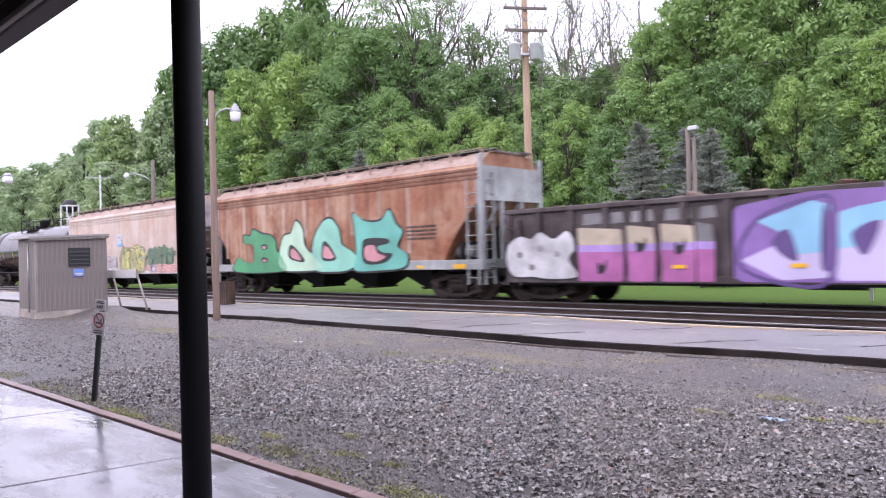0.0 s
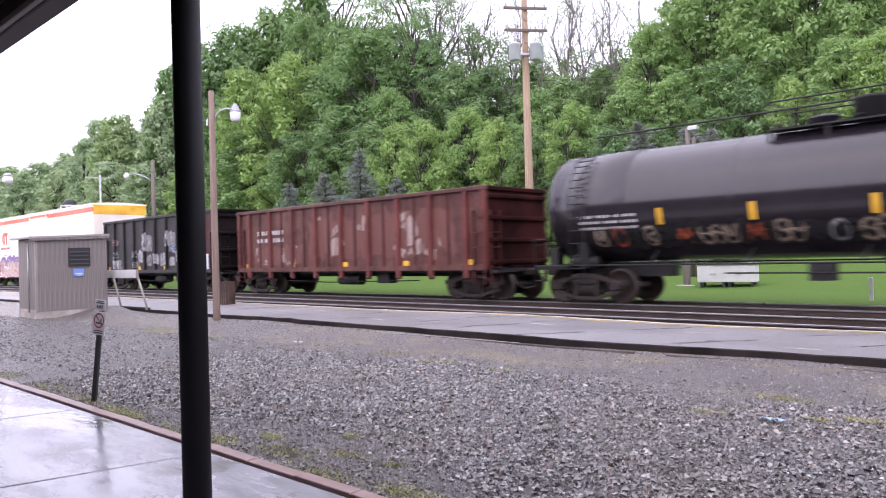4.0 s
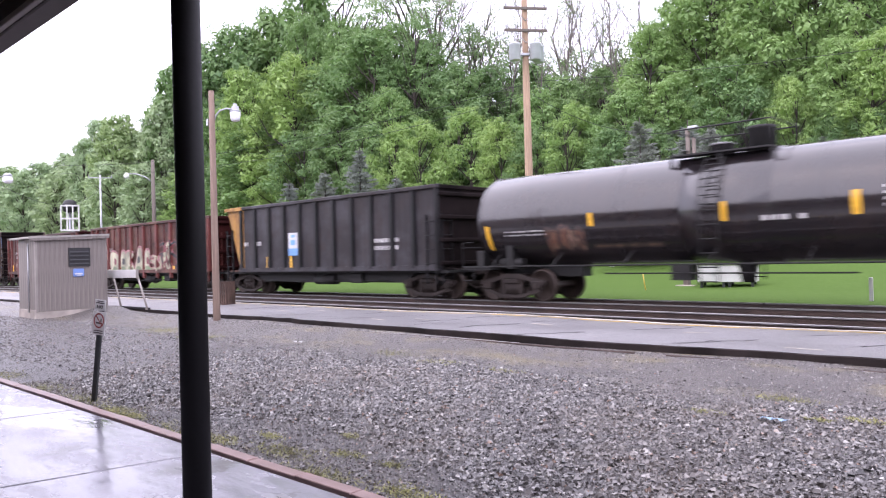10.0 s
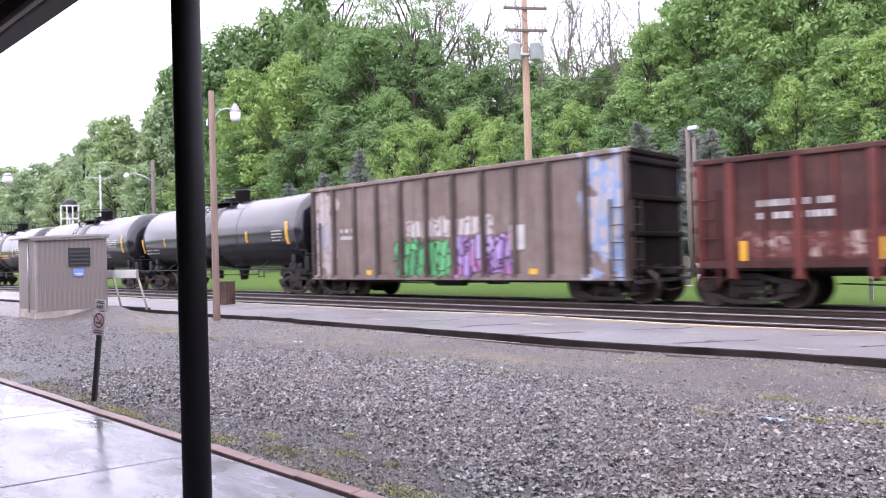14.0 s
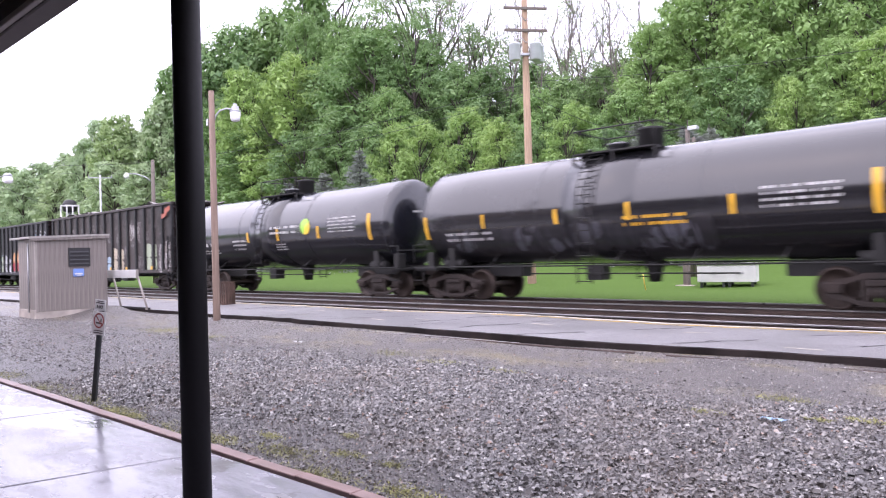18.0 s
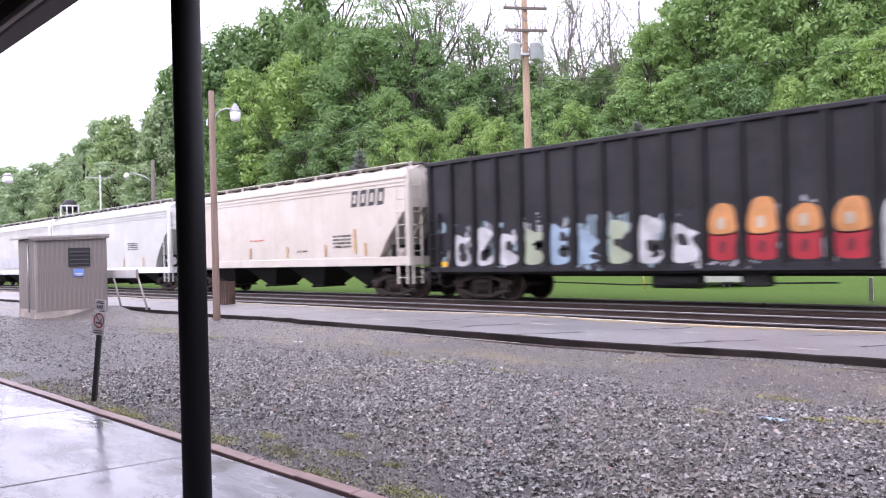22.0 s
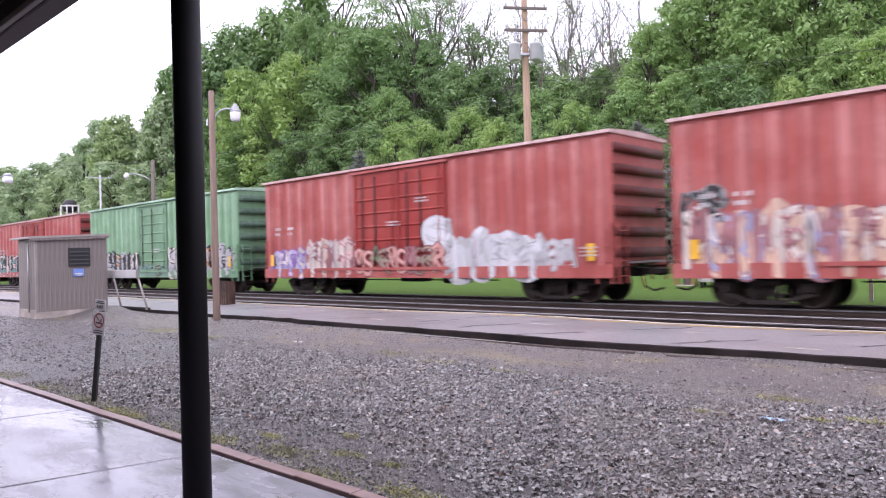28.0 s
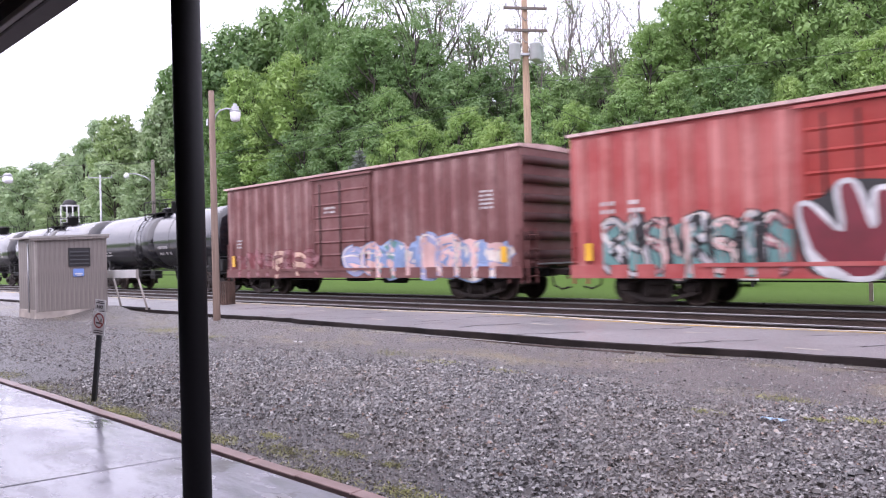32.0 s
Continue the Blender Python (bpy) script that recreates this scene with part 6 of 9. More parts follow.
def hopper(q0, q1, label, paint, roof_paint, end_paint, eave=4.0, top=4.45, outlets=3, sill=(0.92, 1.22), walk=True, marks=(), tapes=(), seed=0, rungs_paint=None, chord_paint=None, bay=None, reach=None):
    car, hl = new_car("covered_hopper", q0, q1, label, "hopper car")
    zb, slope_top, run = sill[1] - 0.02, 3.0, 1.45
    half = HALF

    def ring(x, z_low):
        pts = [(-half + 0.02, z_low), (-half - 0.01, 3.0), (-half, eave), (-half + 0.06, eave + 0.12), (-0.95, top - 0.08), (-0.6, top), (0.6, top), (0.95, top - 0.08), (half - 0.06, eave + 0.12), (half, eave), (half + 0.01, 3.0), (half - 0.02, z_low)]
        return [(x, y, z) for y, z in pts]

    stations = [(-hl + 0.05, slope_top), (-hl + 1.0, 2.0), (-hl + 1.3, 1.55), (-hl + run, zb), (hl - run, zb), (hl - 1.3, 1.55), (hl - 1.0, 2.0), (hl - 0.05, slope_top)]
    s = Shape()
    vs = [p for x, z in stations for p in ring(x, z)]
    n = 12
    fs = [(k * n + i, k * n + (i + 1) % n, (k + 1) * n + (i + 1) % n, (k + 1) * n + i) for k in range(7) for i in range(n)]
    s.add(vs, fs + [tuple(range(n)), tuple(range(7 * n, 8 * n))])
    part("body", s, paint, car)
    sheet = Shape()
    prof = [(-half + 0.05, eave + 0.12), (-0.95, top - 0.07), (-0.6, top + 0.008), (0.6, top + 0.008), (0.95, top - 0.07), (half - 0.05, eave + 0.12)]
    sheet.add([(x, y, z + 0.004) for x in (-hl + 0.04, hl - 0.04) for y, z in prof], [(k, k + 1, k + 7, k + 6) for k in range(5)])
    part("roof_sheet", sheet, roof_paint, car)
    for side in (-1, 1):
        y = side * half
        for z, d in ((eave - 0.02, 0.05), (eave - 0.16, 0.035), (eave - 0.28, 0.03)):
            a, b = sorted((y - side * 0.02, y + side * d))
            part("eave_chord", Shape().box(-hl + 0.04, hl - 0.04, a, b, z - 0.035, z + 0.035), chord_paint or paint, car)
        a, b = sorted((side * (half - 0.10), side * (half + 0.01)))
        part("side_sill", Shape().box(-hl, hl, a, b, sill[0], sill[1], 0.015), end_paint, car)
    if walk:
        deck = Shape()
        for y in (-0.95, 0.55):
            deck.box(-hl - 0.1, hl + 0.1, y, y + 0.4, top + 0.04, top + 0.07)
        rails = 12
        for i in range(rails + 1):
            x = -hl + 2 * hl * i / rails
            deck.box(x - 0.02, x + 0.02, -0.98, 0.98, top - 0.02, top + 0.04)
        part("running_board", deck, BOARDWALK, car)
        part("hatch_trough", Shape().box(-hl + 0.4, hl - 0.4, -0.36, 0.36, top - 0.01, top + 0.09, 0.03), roof_paint, car)
        posts = Shape()
        for i in range(rails + 1):
            x = -hl + 0.1 + (2 * hl - 0.2) * i / rails
            for y in (-1.22, 1.22):
                posts.box(x - 0.025, x + 0.025, y - 0.02, y + 0.02, eave + 0.28, top + 0.07)
        posts.box(-hl, hl, -1.24, -1.20, top + 0.05, top + 0.075).box(-hl, hl, 1.20, 1.24, top + 0.05, top + 0.075)
        part("edge_rail", posts, roof_paint, car)
    span = bay or 2 * (hl - 2.75) / outlets
    reach = reach or hl - 1.75
    for k in range(outlets):
        xc = span * (k + 0.5 - outlets / 2)
        wa = min(span / 2 - 0.02, xc + reach - 1.0)
        wb, w1, zt, zl = min(span / 2 - 0.02, reach - 1.0 - xc), 0.28, zb + 0.02, 0.36
        o = Shape().add([(xc - wa, -1.3, zt), (xc + wb, -1.3, zt), (xc + wb, 1.3, zt), (xc - wa, 1.3, zt), (xc - w1, -0.5, zl), (xc + w1, -0.5, zl), (xc + w1, 0.5, zl), (xc - w1, 0.5, zl)],
                        [(0, 1, 5, 4), (1, 2, 6, 5), (2, 3, 7, 6), (3, 0, 4, 7), (4, 5, 6, 7)])
        hop = part("outlet_hopper", o, UNDER, car)
        part("outlet_gate", Shape().box(xc - 0.33, xc + 0.33, -0.6, 0.6, 0.30, 0.37, 0.02).tube((xc, -0.8, 0.34), (xc, -0.6, 0.34), 0.05, 8), IRON, hop)
    for sx in (-1, 1):
        cage = Shape()
        for y in (-half + 0.05, half - 0.05):
            a, b = sorted((sx * (hl - 0.02), sx * (hl + 0.08)))
            cage.box(a, b, y - 0.06, y + 0.06, sill[0], top - 0.12)
        a, b = sorted((sx * (hl - 0.02), sx * (hl + 0.06)))
        cage.box(a, b, -half, half, slope_top + 0.0, slope_top + 0.14).box(a, b, -half, half, sill[0], sill[1])
        for y in (-0.5, 0.5):
            cage.box(a, b, y - 0.05, y + 0.05, sill[1], slope_top)
            cage.tube((sx * (hl - 0.05), y, slope_top), (sx * (hl - run + 0.2), y, zb + 0.1), 0.05, 6)
        part("end_frame", cage, end_paint, car)
        part("bolster_web", Shape().prism_y([(sx * (hl - run + 0.15), sill[0]), (sx * (hl - 0.35), sill[0]), (sx * (hl - 0.35), slope_top - 0.42)], -0.04, 0.04).box(*sorted((sx * (hl - 0.95), sx * (hl - 0.89))), -half + 0.15, half - 0.15, sill[0], 1.8), UNDER, car)
        part("end_sheet", Shape().box(*sorted((sx * (hl - 0.055), sx * (hl + 0.004))), -half + 0.1, half - 0.1, slope_top + 0.1, eave + 0.1), end_paint, car)
    part("brake_tank", Shape().tube((hl - 1.5, -1.0, 1.5), (hl - 0.6, -1.0, 1.5), 0.2, 12), end_paint, car)
    lad = rungs_paint or end_paint
    add_ladders(car, hl, half - 0.06, 0.5, eave - 0.6, lad, ends=True)
    for x0, x1, za, zb2, rows, mat in marks:
        stencil(car, x0, x1, za, zb2, rows, mat, seed + int(10 * x0), half + 0.014)
    for x in tapes:
        patch(car, x, x + 0.11, sill[1] + 0.06, sill[1] + 0.50, OLD_TAPE, half + 0.012, "reflector")
    add_running_gear(car, hl, reach, stub=True)
    SKIN[car.name] = lambda x, z: half + 0.014
    return car, hl


def arc_patch(car, radius, zc, x0, x1, z0, z1, material, name="painted_panel", label=""):
    """A panel that follows the tank's curve between two heights, on both sides."""
    for side in (-1, 1):
        s = Shape()
        n = 5
        r = radius + 0.016
        a0, a1 = math.asin(max(-0.98, min(0.98, (z0 - zc) / r))), math.asin(max(-0.98, min(0.98, (z1 - zc) / r)))
        vs = []
        for i in range(n + 1):
            a = a0 + (a1 - a0) * i / n
            for x in ((x0, x1) if side < 0 else (-x1, -x0)):
                vs.append((x, side * r * math.cos(a), zc + r * math.sin(a)))
        s.add(vs, [(2 * i, 2 * i + 1, 2 * i + 3, 2 * i + 2) for i in range(n)], True)
        part(name, s, material, car, label)


def arc_stencil(car, radius, zc, x0, x1, z0, z1, rows, material, seed):
    rng = random.Random(seed)
    for side in (-1, 1):
        s = Shape()
        h = (z1 - z0) / rows
        r = radius + 0.017
        for k in range(rows):
            za, zb = z1 - (k + 0.70) * h, z1 - (k + 0.26) * h
            pa, pb = [(side * r * math.cos(math.asin((z - zc) / r)), z) for z in (za, zb)]
            x = x0
            while x < x1 - 0.02:
                w = min(rng.uniform(0.25, 0.7) * h, x1 - x)
                a, b = (x, x + w) if side < 0 else (-x - w, -x)
                s.add([(a, *pa), (b, *pa), (b, *pb), (a, *pb)], [(0, 1, 2, 3)])
                x += w + (0.3 if rng.random() < 0.8 else 0.9) * h
        tagged(part("stencil_mark", s, material, car), kind="stuff")


def tank_car(q0, q1, label, paint, radius=1.49, zc=2.58, metal=None, stripes=(), marks=(), top_rail="long", end_rails=None, seed=0, reach=None, ladder_x=-0.75, dome_x=0.05, long_walk=False, saddles=True):
    car, hl = new_car("tank_car", q0, q1, label, "tank car")
    metal = metal or UNDER
    end_rails = end_rails or metal
    reach = reach or hl - 1.15
    rows = []
    dome = 0.40
    for k in range(9):
        a = math.pi / 2 * k / 8
        rows.append((-hl + dome * (1 - math.sin(a)), max(0.01, radius * math.cos(a) ** 0.6)))
    rows = rows[::-1]
    rows += [(x, radius) for x in np.linspace(-hl + dome + 1.5, hl - dome - 1.5, 5)]
    rows += [(-x, r) for x, r in rows[8::-1]]
    rows = sorted(rows)
    part("tank_shell", Shape().lathe_x(rows, 0, zc, 56), paint, car)
    for x in (-hl + dome, hl - dome, -hl / 3, hl / 3):
        part("weld_band", Shape().lathe_x([(x - 0.03, radius - 0.01), (x - 0.025, radius + 0.006), (x + 0.025, radius + 0.006), (x + 0.03, radius - 0.01)], 0, zc, 56), paint, car)
    part("saddle_band", Shape().lathe_x([(ladder_x - 0.75, radius - 0.01), (ladder_x - 0.74, radius + 0.012), (ladder_x + 1.35, radius + 0.012), (ladder_x + 1.36, radius - 0.01)], 0, zc, 56), paint, car)
    zt = zc + radius
    # top platform with the manway, valves and guard rails
    deck = Shape()
    p0, p1 = (dome_x - 1.5, dome_x + 0.9)
    deck.box(p0, p1, -0.95, -0.5, zt - 0.08, zt - 0.04).box(p0, p1, 0.5, 0.95, zt - 0.08, zt - 0.04)
    for x in (p0, (p0 + p1) / 2, p1):
        for y in (-0.9, 0.9):
            deck.box(x - 0.03, x + 0.03, y - 0.03, y + 0.03, zt - 0.38, zt - 0.05)
    part("top_platform", deck, metal, car)
    rail = Shape()
    hz = 0.62
    for y in (-0.92, 0.92):
        for x in (p0, dome_x - 0.5, dome_x + 0.2, p1):
            rail.tube((x, y, zt - 0.06), (x, y, zt - 0.06 + hz), 0.02, 6)
        rail.tube((p0, y, zt - 0.06 + hz), (p1, y, zt - 0.06 + hz), 0.02, 6)
    for x in (p0, p1):
        rail.tube((x, -0.92, zt - 0.06 + hz), (x, 0.92, zt - 0.06 + hz), 0.02, 6)
    part("guard_rail", rail, end_rails, car)
    part("manway", Shape().lathe_z([(zt - 0.1, 0.30), (zt + 0.16, 0.30), (zt + 0.17, 0.34), (zt + 0.22, 0.34), (zt + 0.26, 0.2)], dome_x - 0.6, 0, 18), paint, car)
    part("valve_housing", Shape().lathe_z([(zt - 0.1, 0.33), (zt + 0.44, 0.33), (zt + 0.46, 0.36), (zt + 0.53, 0.36), (zt + 0.56, 0.2)], dome_x + 0.35, 0, 18), metal if end_rails is metal else paint, car)
    part("vent_valve", Shape().lathe_z([(zt - 0.05, 0.07), (zt + 0.14, 0.07), (zt + 0.16, 0.1), (zt + 0.2, 0.05)], dome_x - 1.6, 0.1, 10).lathe_z([(zt - 0.05, 0.06), (zt + 0.1, 0.06)], dome_x + 1.7, -0.1, 10), metal, car)
    if long_walk:
        lw = Shape().tube((-hl + 0.6, 0.6, zt + 0.62), (hl - 1.0, 0.6, zt + 0.62), 0.025, 6)
        for i in range(9):
            x = -hl + 0.7 + (2 * hl - 1.8) * i / 8
            lw.tube((x, 0.6, zt - 0.3), (x, 0.6, zt + 0.62), 0.02, 6).path([(x - 0.16, -0.3, zt - 0.05), (x - 0.16, -0.3, zt + 0.14), (x + 0.16, -0.3, zt + 0.14), (x + 0.16, -0.3, zt - 0.05)], 0.016)
        part("grab_rail", lw, metal, car)
    # curved ladders up the flanks
    for side in (-1, 1):
        s = Shape()
        r = radius + 0.12
        arc = [radians(d) for d in range(-62, 66, 8)]
        for x in (ladder_x - 0.22, ladder_x + 0.22):
            pts = [(x, side * r * math.cos(a), zc + r * math.sin(a)) for a in arc if a > -0.2]
            s.path([(x, side * (radius + 0.12), 0.55)] + pts, 0.02)
        for k in range(6):
            z = 0.62 + 0.33 * k
            s.tube((ladder_x - 0.22, side * r, z), (ladder_x + 0.22, side * r, z), 0.015, 6)
        for a in arc:
            if a > 0:
                s.tube((ladder_x - 0.22, side * r * math.cos(a), zc + r * math.sin(a)), (ladder_x + 0.22, side * r * math.cos(a), zc + r * math.sin(a)), 0.015, 6)
        part("ladder", s, end_rails, car)
        hr = Shape().tube((-hl - 0.2, side * 1.5, 1.03), (hl + 0.2, side * 1.5, 1.03), 0.022, 6)
        for i in range(7):
            x = -hl + 0.9 + (2 * hl - 1.8) * i / 6
            hr.tube((x, side * 1.5, 1.03), (x + 0.08, side * 1.1, 1.38), 0.02, 6)
        part("side_handrail", hr, end_rails, car)
    for sx in (-1, 1):
        x = sx * (hl - 0.1)
        plat = Shape().box(*sorted((sx * (hl - 0.75), sx * (hl + 0.3))), -1.4, 1.4, 0.93, 1.0)
        part("end_platform", plat, metal, car)
        er = Shape()
        xe = sx * (hl + 0.25)
        er.path([(xe, -1.42, 0.6), (xe, -1.42, 1.75), (xe - sx * 0.4, -1.42, 1.75)], 0.022).path([(xe, 1.42, 0.6), (xe, 1.42, 1.75), (xe - sx * 0.4, 1.42, 1.75)], 0.022)
        er.tube((xe, -1.42, 1.6), (xe, 1.42, 1.6), 0.02, 6)
        er.path([(xe, -1.42, 0.62), (xe - sx * 0.42, -1.42, 0.62), (xe - sx * 0.42, -1.42, 1.0)], 0.02)
        part("end_handrail", er, end_rails, car)
        if saddles:
            sad = Shape().prism_x([(-1.1, 0.95), (1.1, 0.95), (1.15, 1.7), (0.6, 1.35), (-0.6, 1.35), (-1.15, 1.7)], sx * reach - 0.12, sx * reach + 0.12)
            part("bolster_saddle", sad, metal, car)
        part("brake_cylinder", Shape().tube((sx * (reach - 0.4), -0.95, 1.12), (sx * (reach + 0.4), -0.95, 1.12), 0.14, 10), end_rails, car)
        part("brake_box", Shape().box(*sorted((sx * (hl - 0.3), sx * (hl - 0.05))), -1.1, -0.8, 1.0, 1.5, 0.02), end_rails, car)
    part("bottom_outlet", Shape().lathe_z([(0.55, 0.16), (0.9, 0.22), (1.25, 0.4)], 0.4, 0, 14).box(-1.2, -0.7, -0.8, -0.4, 0.62, 1.0).path([(-3.0, -0.9, 0.8), (3.0, -0.9, 0.8)], 0.02), UNDER, car)
    for x, w, za, zb in stripes:
        arc_patch(car, radius, zc, x, x + w, za, zb, REFLECT, "reflector")
    for k, (x0, x1, za, zb, rows_n, mat) in enumerate(marks):
        arc_stencil(car, radius, zc, x0, x1, za, zb, rows_n, mat, seed + k)
    # stub sills and trucks
    for sx in (-1, 1):
        part("stub_sill", Shape().box(*sorted((sx * (hl - 3.2), sx * (hl + 0.1))), -0.25, 0.25, 0.70, 1.06), UNDER, car)
    for side, turn in ((1, 0), (-1, 180)):
        part("coupler", shared("coupler", coupler_shape, IRON), IRON, car, at=pose(side * (hl + 0.05), 0, 0, 0, 0, turn))
    add_trucks(car, reach)
    SKIN[car.name] = lambda x, z: (radius + 0.006) * math.cos(math.asin(max(-0.97, min(0.97, (z - zc) / radius))))
    return car, hl


CARS, WHEELSETS, SKIN = [], [], {}
# ------------------------------------------------ paints
P_PURPLE_GON = car_paint("weathered_mill_gondola_paint", (0.055, 0.042, 0.042), fade=(0.10, 0.085, 0.085), rust=(0.03, 0.022, 0.02), rusty=0.5, streak=0.5, tags=(
    (1.2, 8.0, 0.7, 2.55, [(0.15, 0.08, 0.28), (0.42, 0.30, 0.60), (0.22, 0.50, 0.75), (0.40, 0.72, 0.80), (0.66, 0.72, 0.80)], 0.9, 6),))
P_TAN_RUST = car_paint("tan_hopper_paint_streaked_with_rust", (0.30, 0.135, 0.075), fade=(0.42, 0.27, 0.18), rust=(0.20, 0.06, 0.03), rusty=0.75, streak=0.6)
P_PALE_ROOF = car_paint("pale_rust_stained_roof_paint", (0.27, 0.19, 0.15), fade=(0.34, 0.26, 0.21), rust=(0.22, 0.10, 0.06), rusty=0.6, streak=0.5)
P_GREY_END = car_paint("grey_hopper_end_paint", (0.24, 0.26, 0.26), rusty=0.25, streak=0.3)
P_PINK_TAN = car_paint("faded_pinkish_tan_hopper_paint", (0.48, 0.385, 0.32), fade=(0.54, 0.47, 0.42), rust=(0.46, 0.25, 0.16), rusty=0.5, streak=0.35)
P_LILAC_END = car_paint("pale_grey_pink_hopper_end_paint", (0.40, 0.36, 0.36), rusty=0.3, streak=0.35)
P_BLACK_TANK = car_paint("black_tank_paint", (0.007, 0.008, 0.012), fade=(0.010, 0.011, 0.016), rust=(0.015, 0.013, 0.013), rusty=0.3, streak=0.25, rough=0.3, gloss=0.9)
P_BLACK_TANK_TAGS = car_paint("black_tank_paint_with_tags", (0.011, 0.008, 0.012), fade=(0.016, 0.013, 0.018), rust=(0.017, 0.013, 0.014), rusty=0.3, streak=0.3, rough=0.4, gloss=0.6)
P_BROWN_TANK = car_paint("black_tank_paint_with_rusty_patches", (0.009, 0.008, 0.010), fade=(0.014, 0.012, 0.014), rust=(0.04, 0.022, 0.016), rusty=0.2, streak=0.3, rough=0.3, gloss=0.9, tags=(
    (-4.6, -3.4, 1.4, 2.1, [(0.15, 0.07, 0.045), (0.06, 0.04, 0.035), (0.22, 0.14, 0.10)], 0.35, 15),
    (-3.2, -1.2, 1.45, 1.6, [(0.16, 0.09, 0.06), (0.05, 0.035, 0.03)], 0.3, 16)))
P_GREY_TANK_TAG = car_paint("black_tank_paint_with_grey_tags", (0.008, 0.008, 0.010), fade=(0.012, 0.012, 0.015), rust=(0.015, 0.013, 0.013), rusty=0.25, streak=0.25, rough=0.3, gloss=0.9, tags=(
    (-5.9, 2.6, 1.4, 2.15, [(0.022, 0.021, 0.024), (0.085, 0.085, 0.10), (0.024, 0.022, 0.026), (0.10, 0.10, 0.12), (0.03, 0.03, 0.035)], 0.55, 17),))
P_WHITE_TANK = car_paint("white_tank_paint", (0.66, 0.65, 0.575), fade=(0.72, 0.71, 0.63), rust=(0.46, 0.42, 0.37), rusty=0.25, streak=0.25, rough=0.42)
P_RED_GON = car_paint("oxide_red_gondola_paint", (0.082, 0.026, 0.021), fade=(0.13, 0.055, 0.042), rust=(0.045, 0.018, 0.015), rusty=0.75, streak=0.6, tags=(
    (-5.6, -2.4, 1.2, 1.95, [(0.15, 0.06, 0.05), (0.36, 0.30, 0.27), (0.12, 0.05, 0.04), (0.14, 0.06, 0.05)], 0.35, 18),
    (-2.0, 5.4, 1.4, 2.9, [(0.14, 0.055, 0.045), (0.12, 0.05, 0.04), (0.14, 0.055, 0.045), (0.34, 0.27, 0.24), (0.13, 0.05, 0.04)], 0.5, 19)))
P_DARK_GON = car_paint("sooty_black_gondola_paint", (0.017, 0.0135, 0.0145), fade=(0.033, 0.028, 0.030), rust=(0.026, 0.019, 0.019), rusty=0.5, streak=0.4)
P_OXIDE_END = car_paint("dark_oxide_red_paint", (0.060, 0.013, 0.012), fade=(0.09, 0.026, 0.024), rust=(0.014, 0.010, 0.010), rusty=0.8, streak=0.6)
P_REEFER = car_paint("white_refrigerator_car_paint", (0.82, 0.76, 0.65), fade=(0.85, 0.80, 0.71), rust=(0.52, 0.44, 0.36), rusty=0.14, streak=0.05, rough=0.4)
P_ORANGE = car_paint("orange_red_stripe_paint", (0.58, 0.13, 0.075), rusty=0.2, streak=0.2)
P_AMBER = car_paint("amber_end_stripe_paint", (0.70, 0.36, 0.03), rusty=0.1, streak=0.15)
P_ORANGE_GON = car_paint("faded_orange_gondola_end_paint", (0.36, 0.185, 0.04), fade=(0.42, 0.23, 0.06), rust=(0.12, 0.05, 0.025), rusty=0.6, streak=0.6)
P_BLACK_GON = car_paint("satin_black_gondola_paint", (0.018, 0.016, 0.018), fade=(0.050, 0.048, 0.054), rust=(0.030, 0.020, 0.017), rusty=0.6, streak=0.45)
R_REDPOST = car_paint("brick_red_post_paint", (0.115, 0.026, 0.021), fade=(0.15, 0.042, 0.035), rust=(0.05, 0.02, 0.016), rusty=0.4, streak=0.4)
P_RUST_CHORD = car_paint("dark_rust_eave_paint", (0.19, 0.075, 0.042), fade=(0.28, 0.15, 0.10), rusty=0.5, streak=0.6)
P_SEAM = car_paint("pale_seam_paint", (0.40, 0.29, 0.22), fade=(0.48, 0.38, 0.31), rust=(0.26, 0.12, 0.07), rusty=0.6, streak=0.7)
R_BLACK = car_paint("sooty_black_post_paint", (0.006, 0.006, 0.007), fade=(0.010, 0.010, 0.011), rust=(0.02, 0.016, 0.014), rusty=0.3, streak=0.3)
R_RED = car_paint("dark_oxide_post_paint", (0.07, 0.017, 0.014), fade=(0.11, 0.030, 0.026), rust=(0.03, 0.012, 0.010), rusty=0.5, streak=0.5)
R_BROWN = car_paint("dark_brown_post_paint", (0.06, 0.044, 0.037), fade=(0.09, 0.07, 0.06), rust=(0.035, 0.025, 0.02), rusty=0.5, streak=0.5)
P_RED_GON_TAG = car_paint("oxide_red_gondola_paint_with_cream_tag", (0.066, 0.018, 0.015), fade=(0.13, 0.060, 0.040), rust=(0.025, 0.012, 0.010), rusty=0.75, streak=0.65)
P_RED_GON_PLAIN = car_paint("dark_red_gondola_paint", (0.042, 0.011, 0.010), fade=(0.085, 0.036, 0.028), rust=(0.03, 0.014, 0.012), rusty=0.7, streak=0.6, tags=(
    (-5.9, 4.0, 1.15, 1.75, [(0.12, 0.04, 0.033), (0.11, 0.036, 0.03), (0.36, 0.29, 0.25), (0.12, 0.04, 0.033), (0.12, 0.04, 0.033)], 0.35, 29),))
